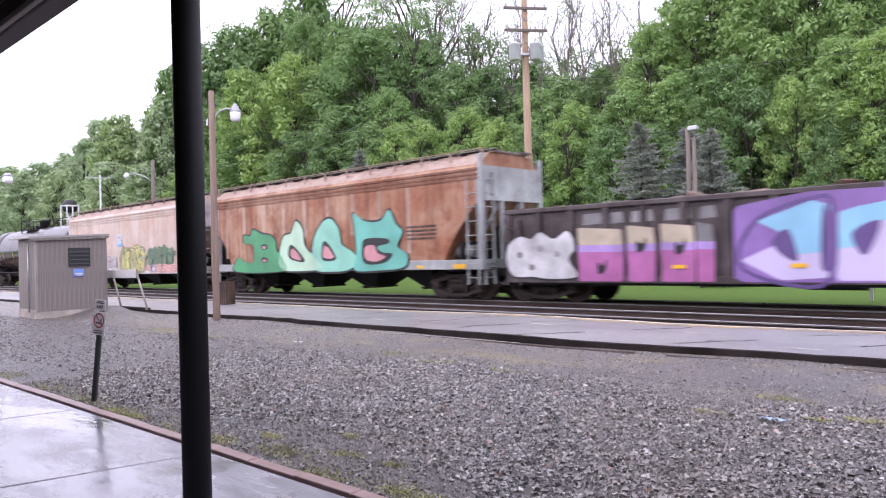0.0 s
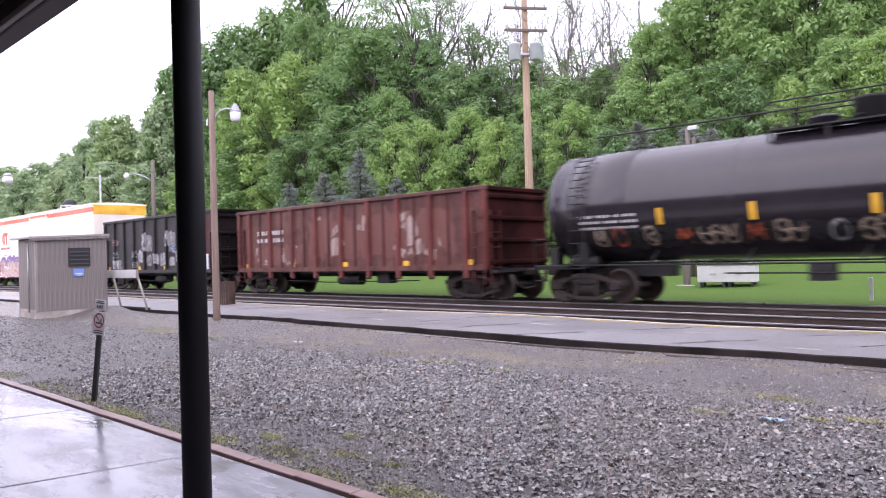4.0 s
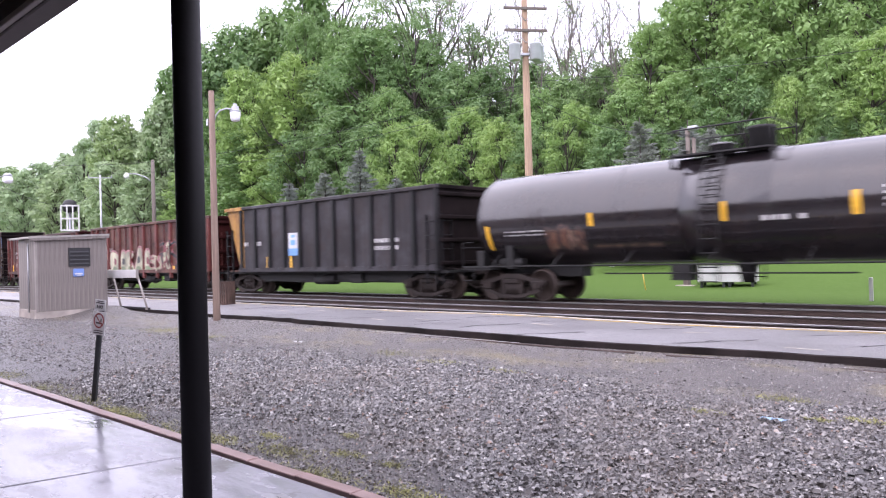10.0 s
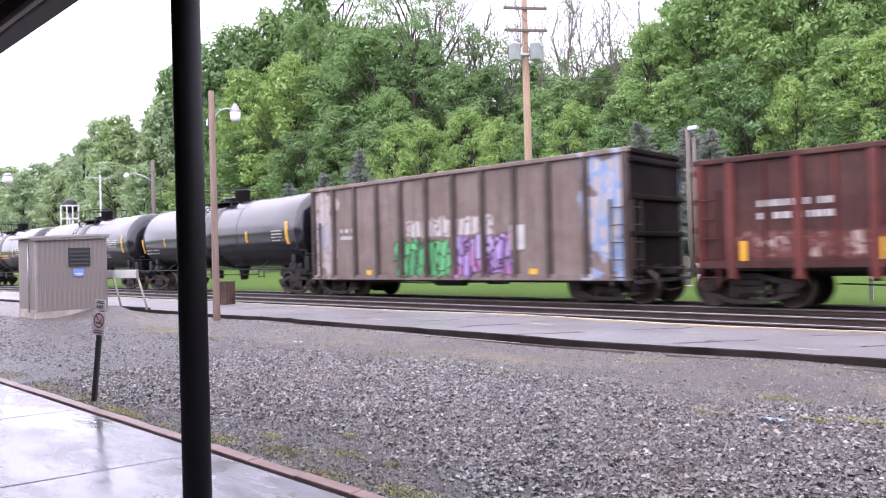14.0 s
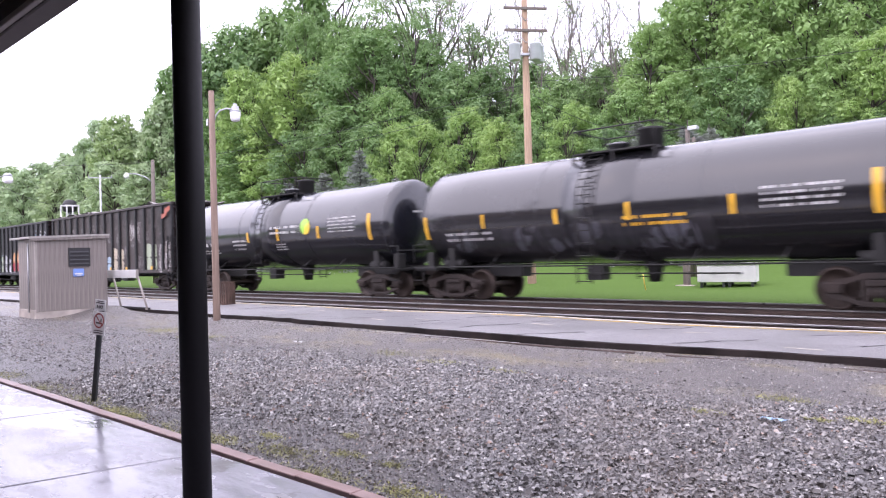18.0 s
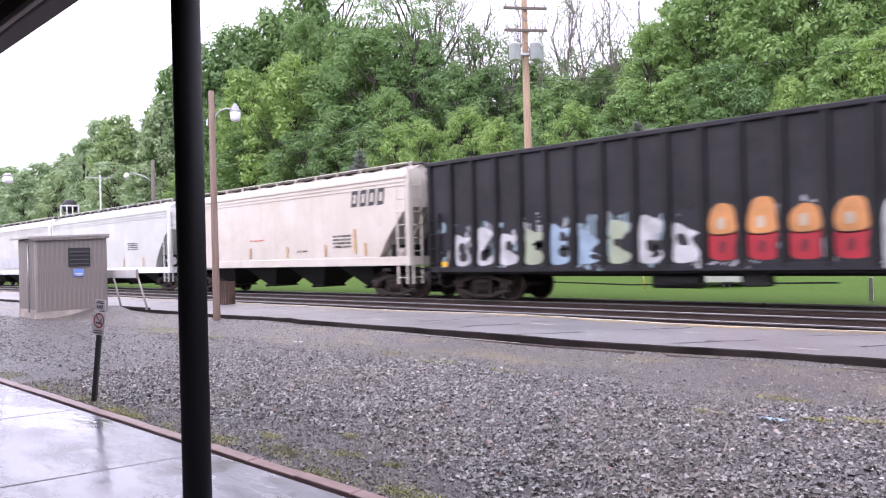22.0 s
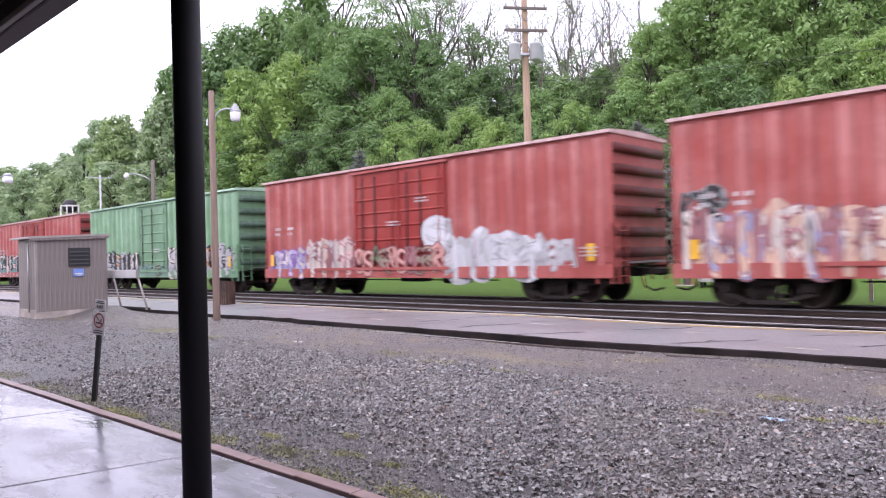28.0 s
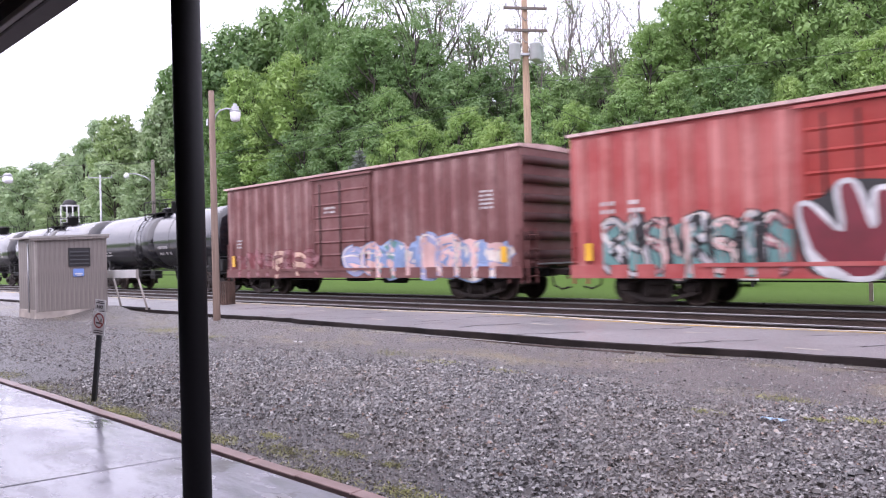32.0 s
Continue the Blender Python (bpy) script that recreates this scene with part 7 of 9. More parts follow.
P_TAUPE_GON = car_paint("dull_brown_coal_gondola_paint", (0.165, 0.125, 0.105), fade=(0.21, 0.17, 0.15), rust=(0.09, 0.065, 0.055), rusty=0.35, streak=0.4, tags=(
    (5.35, 6.6, 0.8, 3.9, [(0.42, 0.40, 0.40), (0.30, 0.38, 0.52), (0.44, 0.41, 0.40), (0.20, 0.30, 0.48), (0.38, 0.34, 0.32)], 0.5, 30),
    (-6.5, -5.2, 0.8, 3.7, [(0.38, 0.34, 0.33), (0.30, 0.24, 0.22), (0.40, 0.36, 0.36), (0.30, 0.33, 0.40)], 0.5, 31),
    (-2.1, 0.35, 0.72, 1.95, [(0.02, 0.05, 0.02), (0.05, 0.34, 0.12), (0.09, 0.46, 0.18), (0.04, 0.26, 0.10)], 0.42, 48),
    (0.4, 2.9, 0.72, 2.0, [(0.05, 0.02, 0.07), (0.36, 0.24, 0.52), (0.44, 0.36, 0.60), (0.40, 0.14, 0.32)], 0.42, 49),
    (-1.6, 2.2, 1.95, 2.6, [(0.45, 0.43, 0.42), (0.18, 0.14, 0.12), (0.50, 0.48, 0.47)], 0.4, 32)))
P_DARK_HIGH = car_paint("grimy_brown_black_gondola_paint", (0.024, 0.019, 0.018), fade=(0.052, 0.042, 0.040), rust=(0.014, 0.011, 0.010), rusty=0.6, streak=0.6, tags=(
    (-5.2, 6.3, 1.0, 3.5, [(0.045, 0.036, 0.034), (0.05, 0.04, 0.038), (0.05, 0.04, 0.038), (0.05, 0.04, 0.038), (0.15, 0.14, 0.14), (0.05, 0.04, 0.038), (0.05, 0.04, 0.038)], 0.26, 56),
    (-7.8, -5.2, 1.0, 2.9, [(0.06, 0.045, 0.042), (0.36, 0.34, 0.33), (0.06, 0.045, 0.042), (0.34, 0.38, 0.46), (0.40, 0.36, 0.26), (0.06, 0.045, 0.042)], 0.35, 51),
    (6.3, 7.8, 1.0, 2.4, [(0.06, 0.045, 0.042), (0.40, 0.38, 0.38), (0.06, 0.045, 0.042), (0.36, 0.34, 0.33)], 0.3, 52),
    (3.0, 4.4, 2.6, 3.5, [(0.06, 0.045, 0.042), (0.06, 0.045, 0.042), (0.34, 0.32, 0.31), (0.06, 0.045, 0.042)], 0.3, 53)))
P_BLACK_HIGH = car_paint("black_coal_gondola_paint", (0.009, 0.009, 0.012), fade=(0.020, 0.020, 0.025), rust=(0.035, 0.032, 0.032), rusty=0.4, streak=0.5, tags=(
    (-7.6, 5.2, 1.0, 2.35, [(0.02, 0.02, 0.024), (0.022, 0.022, 0.026), (0.40, 0.40, 0.42), (0.022, 0.022, 0.026), (0.26, 0.36, 0.40), (0.022, 0.022, 0.026)], 0.3, 54),
    (5.0, 7.4, 1.0, 3.6, [(0.02, 0.02, 0.024), (0.30, 0.42, 0.52), (0.022, 0.022, 0.026), (0.46, 0.46, 0.46), (0.022, 0.022, 0.026), (0.42, 0.38, 0.24)], 0.3, 55)))
P_CREAM_HOP = car_paint("beige_hopper_paint", (0.54, 0.50, 0.43), fade=(0.59, 0.55, 0.49), rust=(0.40, 0.35, 0.29), rusty=0.25, streak=0.1)
P_WHITE_HOP = car_paint("pale_grey_hopper_paint", (0.49, 0.50, 0.475), fade=(0.55, 0.56, 0.53), rust=(0.45, 0.43, 0.41), rusty=0.2, streak=0.09)
P_GREY_HOP = car_paint("dirty_white_hopper_paint", (0.48, 0.475, 0.455), fade=(0.55, 0.54, 0.52), rust=(0.42, 0.38, 0.34), rusty=0.3, streak=0.14)
P_SILL_WHITE = car_paint("white_sill_paint", (0.74, 0.73, 0.72), rusty=0.25, streak=0.1)
RED_BASE, RED_FADE = (0.33, 0.072, 0.06), (0.40, 0.12, 0.105)
P_RED_BOX_A = car_paint("faded_red_boxcar_paint_with_pale_tags", RED_BASE, fade=RED_FADE, rust=(0.24, 0.06, 0.05), rusty=0.3, streak=0.25)
P_RED_BOX_B = car_paint("faded_red_boxcar_paint_with_white_bubble_tag", RED_BASE, fade=RED_FADE, rust=(0.24, 0.06, 0.05), rusty=0.3, streak=0.25)
# green posts: a paler copy of the body paint stands for lit crests
P_GREEN_CREST = car_paint("lit_green_post_paint", (0.19, 0.345, 0.195), fade=(0.25, 0.41, 0.265), rust=(0.13, 0.20, 0.13), rusty=0.25, streak=0.3)
P_GREEN_BOX = car_paint("pale_green_boxcar_paint", (0.120, 0.245, 0.130), fade=(0.17, 0.30, 0.185), rust=(0.13, 0.17, 0.13), rusty=0.25, streak=0.25)
P_RED_BOX_C = car_paint("red_boxcar_paint_with_tags", (0.33, 0.058, 0.056), fade=(0.40, 0.12, 0.11), rust=(0.26, 0.05, 0.04), rusty=0.25, streak=0.2)
P_BROWN_BOX = car_paint("weathered_maroon_boxcar_paint", (0.125, 0.042, 0.040), fade=(0.17, 0.075, 0.070), rust=(0.28, 0.17, 0.155), rusty=0.25, streak=0.2)
P_RED_DOOR = car_paint("bright_red_boxcar_door_paint", (0.27, 0.028, 0.022), fade=(0.31, 0.05, 0.04), rust=(0.16, 0.03, 0.025), rusty=0.35, streak=0.25)
# red post paint, lightened to paint in the light on the crests
P_RED_CREST = car_paint("lit_red_post_paint", (0.37, 0.10, 0.09), fade=(0.44, 0.17, 0.155), rust=(0.24, 0.06, 0.05), rusty=0.3, streak=0.3)
# end-rib paints: body paints darkened, so the shade on the ends is painted in
P_RED_END = car_paint("shaded_red_boxcar_end_paint", (0.085, 0.017, 0.014), fade=(0.125, 0.030, 0.026), rust=(0.05, 0.018, 0.015), rusty=0.6, streak=0.5)
P_GREEN_END = car_paint("shaded_green_boxcar_end_paint", (0.06, 0.115, 0.075), fade=(0.09, 0.155, 0.11), rust=(0.03, 0.04, 0.03), rusty=0.6, streak=0.5)
# maroon lightened for the lit faces of the posts
P_BROWN_CREST = car_paint("lit_maroon_post_paint", (0.20, 0.085, 0.08), fade=(0.29, 0.165, 0.155), rust=(0.12, 0.05, 0.045), rusty=0.4, streak=0.4)
# maroon end ribs, with the same painted shade
P_BROWN_END = car_paint("shaded_maroon_boxcar_end_paint", (0.05, 0.018, 0.017), fade=(0.08, 0.032, 0.03), rust=(0.03, 0.012, 0.011), rusty=0.5, streak=0.5)
ROOF_PINK = car_paint("pale_weathered_red_roof_paint", (0.46, 0.27, 0.25), fade=(0.55, 0.40, 0.38), rusty=0.3, streak=0.2)
ROOF_GREEN = car_paint("pale_green_roof_paint", (0.24, 0.36, 0.27), rusty=0.2, streak=0.2)
G_GREEN = plain("spray_green", (0.05, 0.28, 0.12), 0.45, vary=0.25, scale=3)
G_MINT = plain("spray_mint", (0.22, 0.52, 0.40), 0.45, vary=0.2, scale=3)
G_TEAL = plain("spray_teal", (0.12, 0.42, 0.34), 0.45, vary=0.25, scale=3)
G_PALE = plain("spray_pale_green", (0.42, 0.62, 0.45), 0.45, vary=0.2, scale=3)
G_BLACK = plain("spray_black", (0.011, 0.011, 0.012), 0.45, vary=0.2)
G_PINK = plain("spray_pink", (0.55, 0.26, 0.28), 0.45, vary=0.2)
G_RED = plain("spray_red", (0.34, 0.014, 0.025), 0.45, vary=0.2)
G_DARKRED = plain("spray_dark_red", (0.14, 0.012, 0.022), 0.45, vary=0.2)
G_WHITE = plain("spray_white", (0.46, 0.46, 0.47), 0.45, vary=0.35)
G_PURPLE = plain("spray_purple", (0.36, 0.24, 0.52), 0.45, vary=0.2)
G_MAGENTA = plain("spray_magenta", (0.38, 0.12, 0.30), 0.45, vary=0.2)
G_BLUE = plain("spray_light_blue", (0.26, 0.36, 0.45), 0.45, vary=0.2)
G_CREAM = plain("spray_cream", (0.42, 0.36, 0.27), 0.45, vary=0.2)
G_ORANGE = plain("spray_orange", (0.50, 0.22, 0.07), 0.45, vary=0.25)
G_RUSTY = plain("spray_rusty_red", (0.34, 0.07, 0.03), 0.5, vary=0.3)
G_PLUM = plain("spray_plum", (0.23, 0.13, 0.36), 0.45, vary=0.35, scale=2)
G_PLACARD = plain("white_placard", (0.55, 0.56, 0.58), 0.4, vary=0.1)
G_GREY = plain("spray_grey", (0.20, 0.195, 0.20), 0.5, vary=0.4, scale=4)
G_SKY = plain("spray_sky_blue", (0.24, 0.50, 0.68), 0.45, vary=0.2, scale=2)
G_PALELILAC = plain("spray_pale_lilac", (0.52, 0.46, 0.66), 0.45, vary=0.15, scale=2)
G_VIOLET = plain("spray_violet", (0.10, 0.06, 0.19), 0.45, vary=0.2)
G_CREAM2 = plain("spray_pale_yellow", (0.33, 0.32, 0.22), 0.5, vary=0.55, scale=5)
G_OLDROSE = plain("spray_old_rose", (0.30, 0.13, 0.14), 0.5, vary=0.3)
G_MOSS = plain("spray_moss_green", (0.14, 0.19, 0.10), 0.5, vary=0.3)
G_LILAC = plain("spray_lilac", (0.29, 0.30, 0.45), 0.45, vary=0.15)
G_ROSE = plain("spray_pale_rose", (0.62, 0.40, 0.37), 0.45, vary=0.25, scale=3)
G_MAROON = plain("spray_maroon", (0.16, 0.035, 0.04), 0.45, vary=0.3)
G_PEACH = plain("spray_peach", (0.58, 0.40, 0.30), 0.45, vary=0.25, scale=3)
G_IVORY = plain("spray_ivory", (0.62, 0.56, 0.50), 0.45, vary=0.25, scale=4)
G_YELLOW = plain("spray_mustard_yellow", (0.46, 0.42, 0.13), 0.45, vary=0.25, scale=4)
G_BOTTLE = plain("spray_bottle_green", (0.07, 0.14, 0.085), 0.45, vary=0.3, scale=4)
G_STEELBLUE = plain("spray_steel_blue", (0.20, 0.28, 0.45), 0.45, vary=0.25, scale=4)
G_SILVER = plain("spray_silver_grey", (0.40, 0.40, 0.41), 0.4, vary=0.3, scale=4)
G_SALMON = plain("spray_salmon", (0.52, 0.27, 0.23), 0.45, vary=0.25, scale=4)
G_TAN = plain("spray_dull_tan", (0.26, 0.20, 0.15), 0.5, vary=0.4, scale=5)
G_AQUA = plain("spray_dull_teal", (0.12, 0.26, 0.25), 0.45, vary=0.25, scale=4)
G_SAGE = plain("spray_sage", (0.32, 0.37, 0.26), 0.45, vary=0.15)


def spray(car, y, outline, material, layer=0, label="", round_off=True):
    """A spray-painted shape of (x, z) corners, rounded, on the side facing the station."""
    pts = []
    n = len(outline)
    for i in range(n):
        p0, p1, p2, p3 = (Vector(outline[(i + k) % n]) for k in (-1, 0, 1, 2))
        if not round_off:
            pts += [p1.lerp(p0, 0.06), p1.lerp(p2, 0.06)]
            continue
        for t in (0, 0.25, 0.5, 0.75):
            t2, t3 = t * t, t * t * t
            pts.append(0.5 * ((2 * p1) + (p2 - p0) * t + (2 * p0 - 5 * p1 + 4 * p2 - p3) * t2 + (3 * p1 - p0 - 3 * p2 + p3) * t3))
    s = Shape()
    yy = -y - 0.004 - 0.004 * layer
    s.add([(p.x, yy, p.y) for p in pts], [tuple(range(len(pts)))])
    ob = part("spray_paint", s, material, car, label)
    return ob


def spray_line(car, y, outline, width, material, layer=0):
    """A sprayed stroke that follows a closed run of (x, z) corners."""
    n = len(outline)
    pts = []
    for i in range(n):
        p0, p1, p2, p3 = (Vector(outline[(i + k) % n]) for k in (-1, 0, 1, 2))
        for t in (0, 0.25, 0.5, 0.75):
            t2, t3 = t * t, t * t * t
            pts.append(0.5 * ((2 * p1) + (p2 - p0) * t + (2 * p0 - 5 * p1 + 4 * p2 - p3) * t2 + (3 * p1 - p0 - 3 * p2 + p3) * t3))
    m = len(pts)
    yy = -y - 0.004 - 0.004 * layer
    vs = []
    for i in range(m):
        d = (pts[(i + 1) % m] - pts[i - 1]).normalized() * width * 0.5
        vs += [(pts[i].x - d.y, yy, pts[i].y + d.x), (pts[i].x + d.y, yy, pts[i].y - d.x)]
    part("spray_paint", Shape().add(vs, [(2 * i, 2 * i + 1, (2 * i + 3) % (2 * m), (2 * i + 2) % (2 * m)) for i in range(m)]), material, car)


def spray_piece(car, y, outline, fill, rim=0.10, layer=0):
    """A filled letter form with a dark rim round it."""
    cx = sum(p[0] for p in outline) / len(outline)
    cz = sum(p[1] for p in outline) / len(outline)
    big = []
    for x, z in outline:
        d = math.hypot(x - cx, z - cz) + 1e-6
        big.append((x + (x - cx) / d * rim, z + (z - cz) / d * rim))
    spray(car, y, big, G_BLACK, layer)
    spray(car, y, outline, fill, layer + 1)


CURLS = (
    ((0.92, 0.85), (0.5, 1.0), (0.1, 0.8), (0.3, 0.55), (0.75, 0.42), (0.85, 0.15), (0.45, 0.0), (0.02, 0.14)),
    ((0.5, 1.0), (0.08, 0.78), (0.08, 0.25), (0.5, 0.0), (0.92, 0.25), (0.9, 0.75), (0.55, 0.98)),
    ((0.95, 0.8), (0.5, 1.0), (0.08, 0.62), (0.15, 0.18), (0.55, 0.0), (1.0, 0.2)),
    ((0.0, 0.05), (0.15, 0.95), (0.5, 0.35), (0.8, 1.0), (0.95, 0.0)),
    ((0.1, 1.05), (0.05, 0.5), (0.2, 0.02), (0.7, 0.0), (0.95, 0.4), (0.85, 1.0)),
    ((0.0, 0.9), (0.6, 1.0), (0.85, 0.72), (0.3, 0.5), (0.5, 0.3), (1.05, -0.02)),
    ((0.05, 0.0), (0.2, 0.6), (0.5, 1.08), (0.75, 0.6), (1.0, 0.02)),
    ((-0.1, 0.55), (0.4, 0.62), (0.8, 0.5), (1.15, 0.72)),
)


def ribbon(s, skin, pts, width, out, taper=0.6):
    """A sprayed stroke through (x, z) points that hugs the car's side."""
    q = []
    n = len(pts)
    for i in range(n - 1):
        p0, p1, p2, p3 = (Vector(pts[max(0, min(n - 1, i + k))]) for k in (-1, 0, 1, 2))
        for t in (0, 0.2, 0.4, 0.6, 0.8):
            t2, t3 = t * t, t * t * t
            q.append(0.5 * ((2 * p1) + (p2 - p0) * t + (2 * p0 - 5 * p1 + 4 * p2 - p3) * t2 + (3 * p1 - p0 - 3 * p2 + p3) * t3))
    q.append(Vector(pts[-1]))
    m = len(q)
    vs = []
    for i, p in enumerate(q):
        d = (q[min(i + 1, m - 1)] - q[max(i - 1, 0)]).normalized() * width * 0.5
        d *= taper + (1 - taper) * math.sin(math.pi * i / (m - 1))
        for x, z in ((p.x - d.y, p.y + d.x), (p.x + d.y, p.y - d.x)):
            vs.append((x, -skin(x, z) - out, z))
    s.add(vs, [(2 * i, 2 * i + 1, 2 * i + 3, 2 * i + 2) for i in range(m - 1)])


def scrawl(car, x0, x1, z0, z1, n, fills, rim, seed, cloud=None, shine=None, thick=1.0, lift=0.012):
    """A sprayed piece of n interlaced curls: a cloud behind, dark rims, coloured strokes, light edges."""
    rng = random.Random(seed)
    skin = SKIN[car.name]
    step, h = (x1 - x0) / n, z1 - z0
    if cloud:
        s = Shape()
        m = max(8, int((x1 - x0) / 0.07))
        vs = []
        for k in range(m + 1):
            x = x0 - 0.1 + (x1 - x0 + 0.2) * k / m
            e = min(1.0, 0.3 + 6.0 * min(k, m - k) / m)
            lo = z0 - 0.04 + 0.10 * noise.noise((x * 1.9, seed, 0)) + (1 - e) * 0.3 * h
            hi = z1 - 0.08 * h + 0.28 * h * noise.noise((x * 1.6, seed, 7)) - (1 - e) * 0.3 * h
            for j in range(4):
                z = lo + (hi - lo) * j / 3
                vs.append((x, -skin(x, z) - lift, z))
        s.add(vs, [(4 * k + j, 4 * k + 4 + j, 4 * k + 5 + j, 4 * k + 1 + j) for k in range(m) for j in range(3)])
        part("spray_paint", s, cloud, car)
    for k in range(n):
        a, b = x0 + step * (k - 0.12), x0 + step * (k + 1.12)
        lo, hi = z0 + rng.uniform(-0.02, 0.10) * h, z1 - rng.uniform(-0.06, 0.16) * h
        fill = fills[(k + rng.randrange(2)) % len(fills)]
        lean = rng.uniform(-0.12, 0.16) * step
        forms = rng.sample(CURLS, 2)
        w = min(step * 0.36, h * 0.30) * thick
        under, over, edge = Shape(), Shape(), Shape()
        for q, form in enumerate(forms):
            pts = [(a + (b - a) * u + lean * v + rng.uniform(-0.03, 0.03) * step, lo + (hi - lo) * v + rng.uniform(-0.03, 0.03) * h) for u, v in form]
            wq = w * (1.0 if q == 0 else 0.62)
            ribbon(under, skin, pts, wq * 1.0 + 0.09, lift + 0.003 + 0.002 * q, 0.7)
            ribbon(over, skin, pts, wq, lift + 0.008 + 0.002 * q)
            if shine:
                ribbon(edge, skin, [(x - wq * 0.22, z + wq * 0.22) for x, z in pts[:max(3, len(pts) - 2)]], 0.035 + 0.1 * wq, lift + 0.013, 0.2)
        part("spray_paint", under, rim, car)
        part("spray_paint", over, fill, car)
        if shine:
            part("spray_paint", edge, shine, car)


def build_train():
    # low gondola with purple and blue tags
    car, hl = gondola(4.0, -12.8, "low mill gondola with purple, white and blue graffiti, loaded", P_PURPLE_GON, 2.62, 17, load=(SCRAP, 2.55, 0.18), tapes=(), seed=1, z0=0.60)
    y = HALF - 0.002
    for x0, x1 in ((-6.0, -4.68), (-4.58, -3.82), (-3.68, -2.83), (-2.80, -2.37)):
        spray(car, y, [(x0, 0.62), (x0 + 0.02, 1.0), (x0 - 0.02, 1.42), (x1, 1.40), (x1 - 0.02, 0.62)], G_MAGENTA, 0, round_off=False)
        spray(car, y, [(x0, 1.38), (x0, 1.58), (x1, 1.56), (x1, 1.36)], G_PURPLE, 1, round_off=False)
        spray(car, y, [(x0 + 0.02, 1.56), (x0, 2.02), (x1 - 0.05, 1.93), (x1, 1.54)], G_CREAM if x0 < -2.81 else G_GREY, 2, round_off=False)
    for x, z in ((-5.3, 1.0), (-4.2, 1.52), (-3.2, 1.45)):
        spray(car, y, [(x - 0.10, z - 0.18), (x - 0.12, z + 0.12), (x + 0.02, z + 0.02), (x + 0.14, z + 0.2), (x + 0.10, z - 0.1)], G_BLACK, 3)
    for x0, x1 in ((-5.9, -5.3), (-5.1, -4.7), (-4.5, -3.9), (-3.6, -2.95), (-2.75, -2.35)):
        spray(car, HALF - 0.10, [(x0, 2.08), (x0 + 0.02, 2.36), (x1 - 0.05, 2.38), (x1, 2.1)], G_GREY, 0, round_off=False)
    spray_piece(car, y, [(-8.36, 1.1), (-8.3, 1.6), (-7.9, 1.85), (-7.5, 1.78), (-7.2, 1.95), (-6.75, 1.75), (-6.3, 1.95), (-6.1, 1.5), (-6.3, 1.2), (-6.05, 0.75), (-6.9, 0.68), (-7.5, 0.74), (-8.1, 0.75)], G_WHITE, 0.05, 2)
    for x, z in ((-7.9, 1.35), (-7.2, 1.5), (-6.65, 1.35), (-7.5, 1.0)):
        spray(car, y, [(x - 0.08, z - 0.06), (x - 0.05, z + 0.08), (x + 0.10, z + 0.04), (x + 0.07, z - 0.08)], G_GREY, 4)
    spray(car, y, [(-1.95, 0.62), (-1.92, 2.30), (-0.4, 2.52), (1.4, 2.5), (1.4, 0.62)], G_PLUM, 0, round_off=False)
    spray(car, y, [(-1.8, 1.1), (-0.75, 1.55), (-0.1, 1.5), (0.0, 0.72), (-0.95, 0.66)], G_PALELILAC, 1, round_off=False)
    spray(car, y, [(-1.42, 1.95), (-0.95, 1.7), (-0.75, 1.2), (-0.12, 1.25), (0.05, 2.2), (-0.28, 2.34)], G_SKY, 2, round_off=False)
    spray(car, y, [(0.12, 0.66), (0.2, 2.05), (0.55, 2.15), (1.2, 2.25), (1.3, 1.4), (1.2, 0.66)], G_PALELILAC, 1, round_off=False)
    spray(car, y, [(0.18, 1.3), (0.22, 2.05), (0.55, 2.15), (1.2, 2.25), (1.25, 1.9), (0.75, 1.8), (0.8, 1.4)], G_SKY, 2, round_off=False)
    spray_line(car, y, [(-1.85, 1.05), (-1.42, 1.98), (-0.28, 2.38), (0.1, 2.2), (0.02, 0.68), (-0.95, 0.60)], 0.09, G_VIOLET, 3)
    spray(car, y, [(-1.1, 1.5), (-0.78, 1.75), (-0.6, 1.1), (-0.9, 1.2)], G_VIOLET, 3)
    spray(car, y, [(0.52, 1.3), (0.45, 1.65), (0.95, 1.85), (0.7, 1.2)], G_VIOLET, 3)
    spray(car, y, [(-0.15, 1.0), (-0.1, 2.1), (0.02, 2.1), (0.0, 0.95)], G_VIOLET, 3)
    for x in (-3.4, -0.75):
        patch(car, x, x + 0.34, 0.93, 1.02, REFLECT, HALF + 0.02, "reflector")

    # rusty tan hopper with a large green piece
    car, hl = hopper(-13.75, -29.1, "rusty tan covered hopper with large green graffiti letters", P_TAN_RUST, P_PALE_ROOF, P_GREY_END, eave=3.95, top=4.5, outlets=4, bay=3.05, reach=6.3, sill=(0.95, 1.25), tapes=(), seed=2, chord_paint=P_RUST_CHORD,
                     marks=((4.6, 5.9, 1.9, 2.4, 4, MARK_BLACK),))
    y = HALF + 0.02
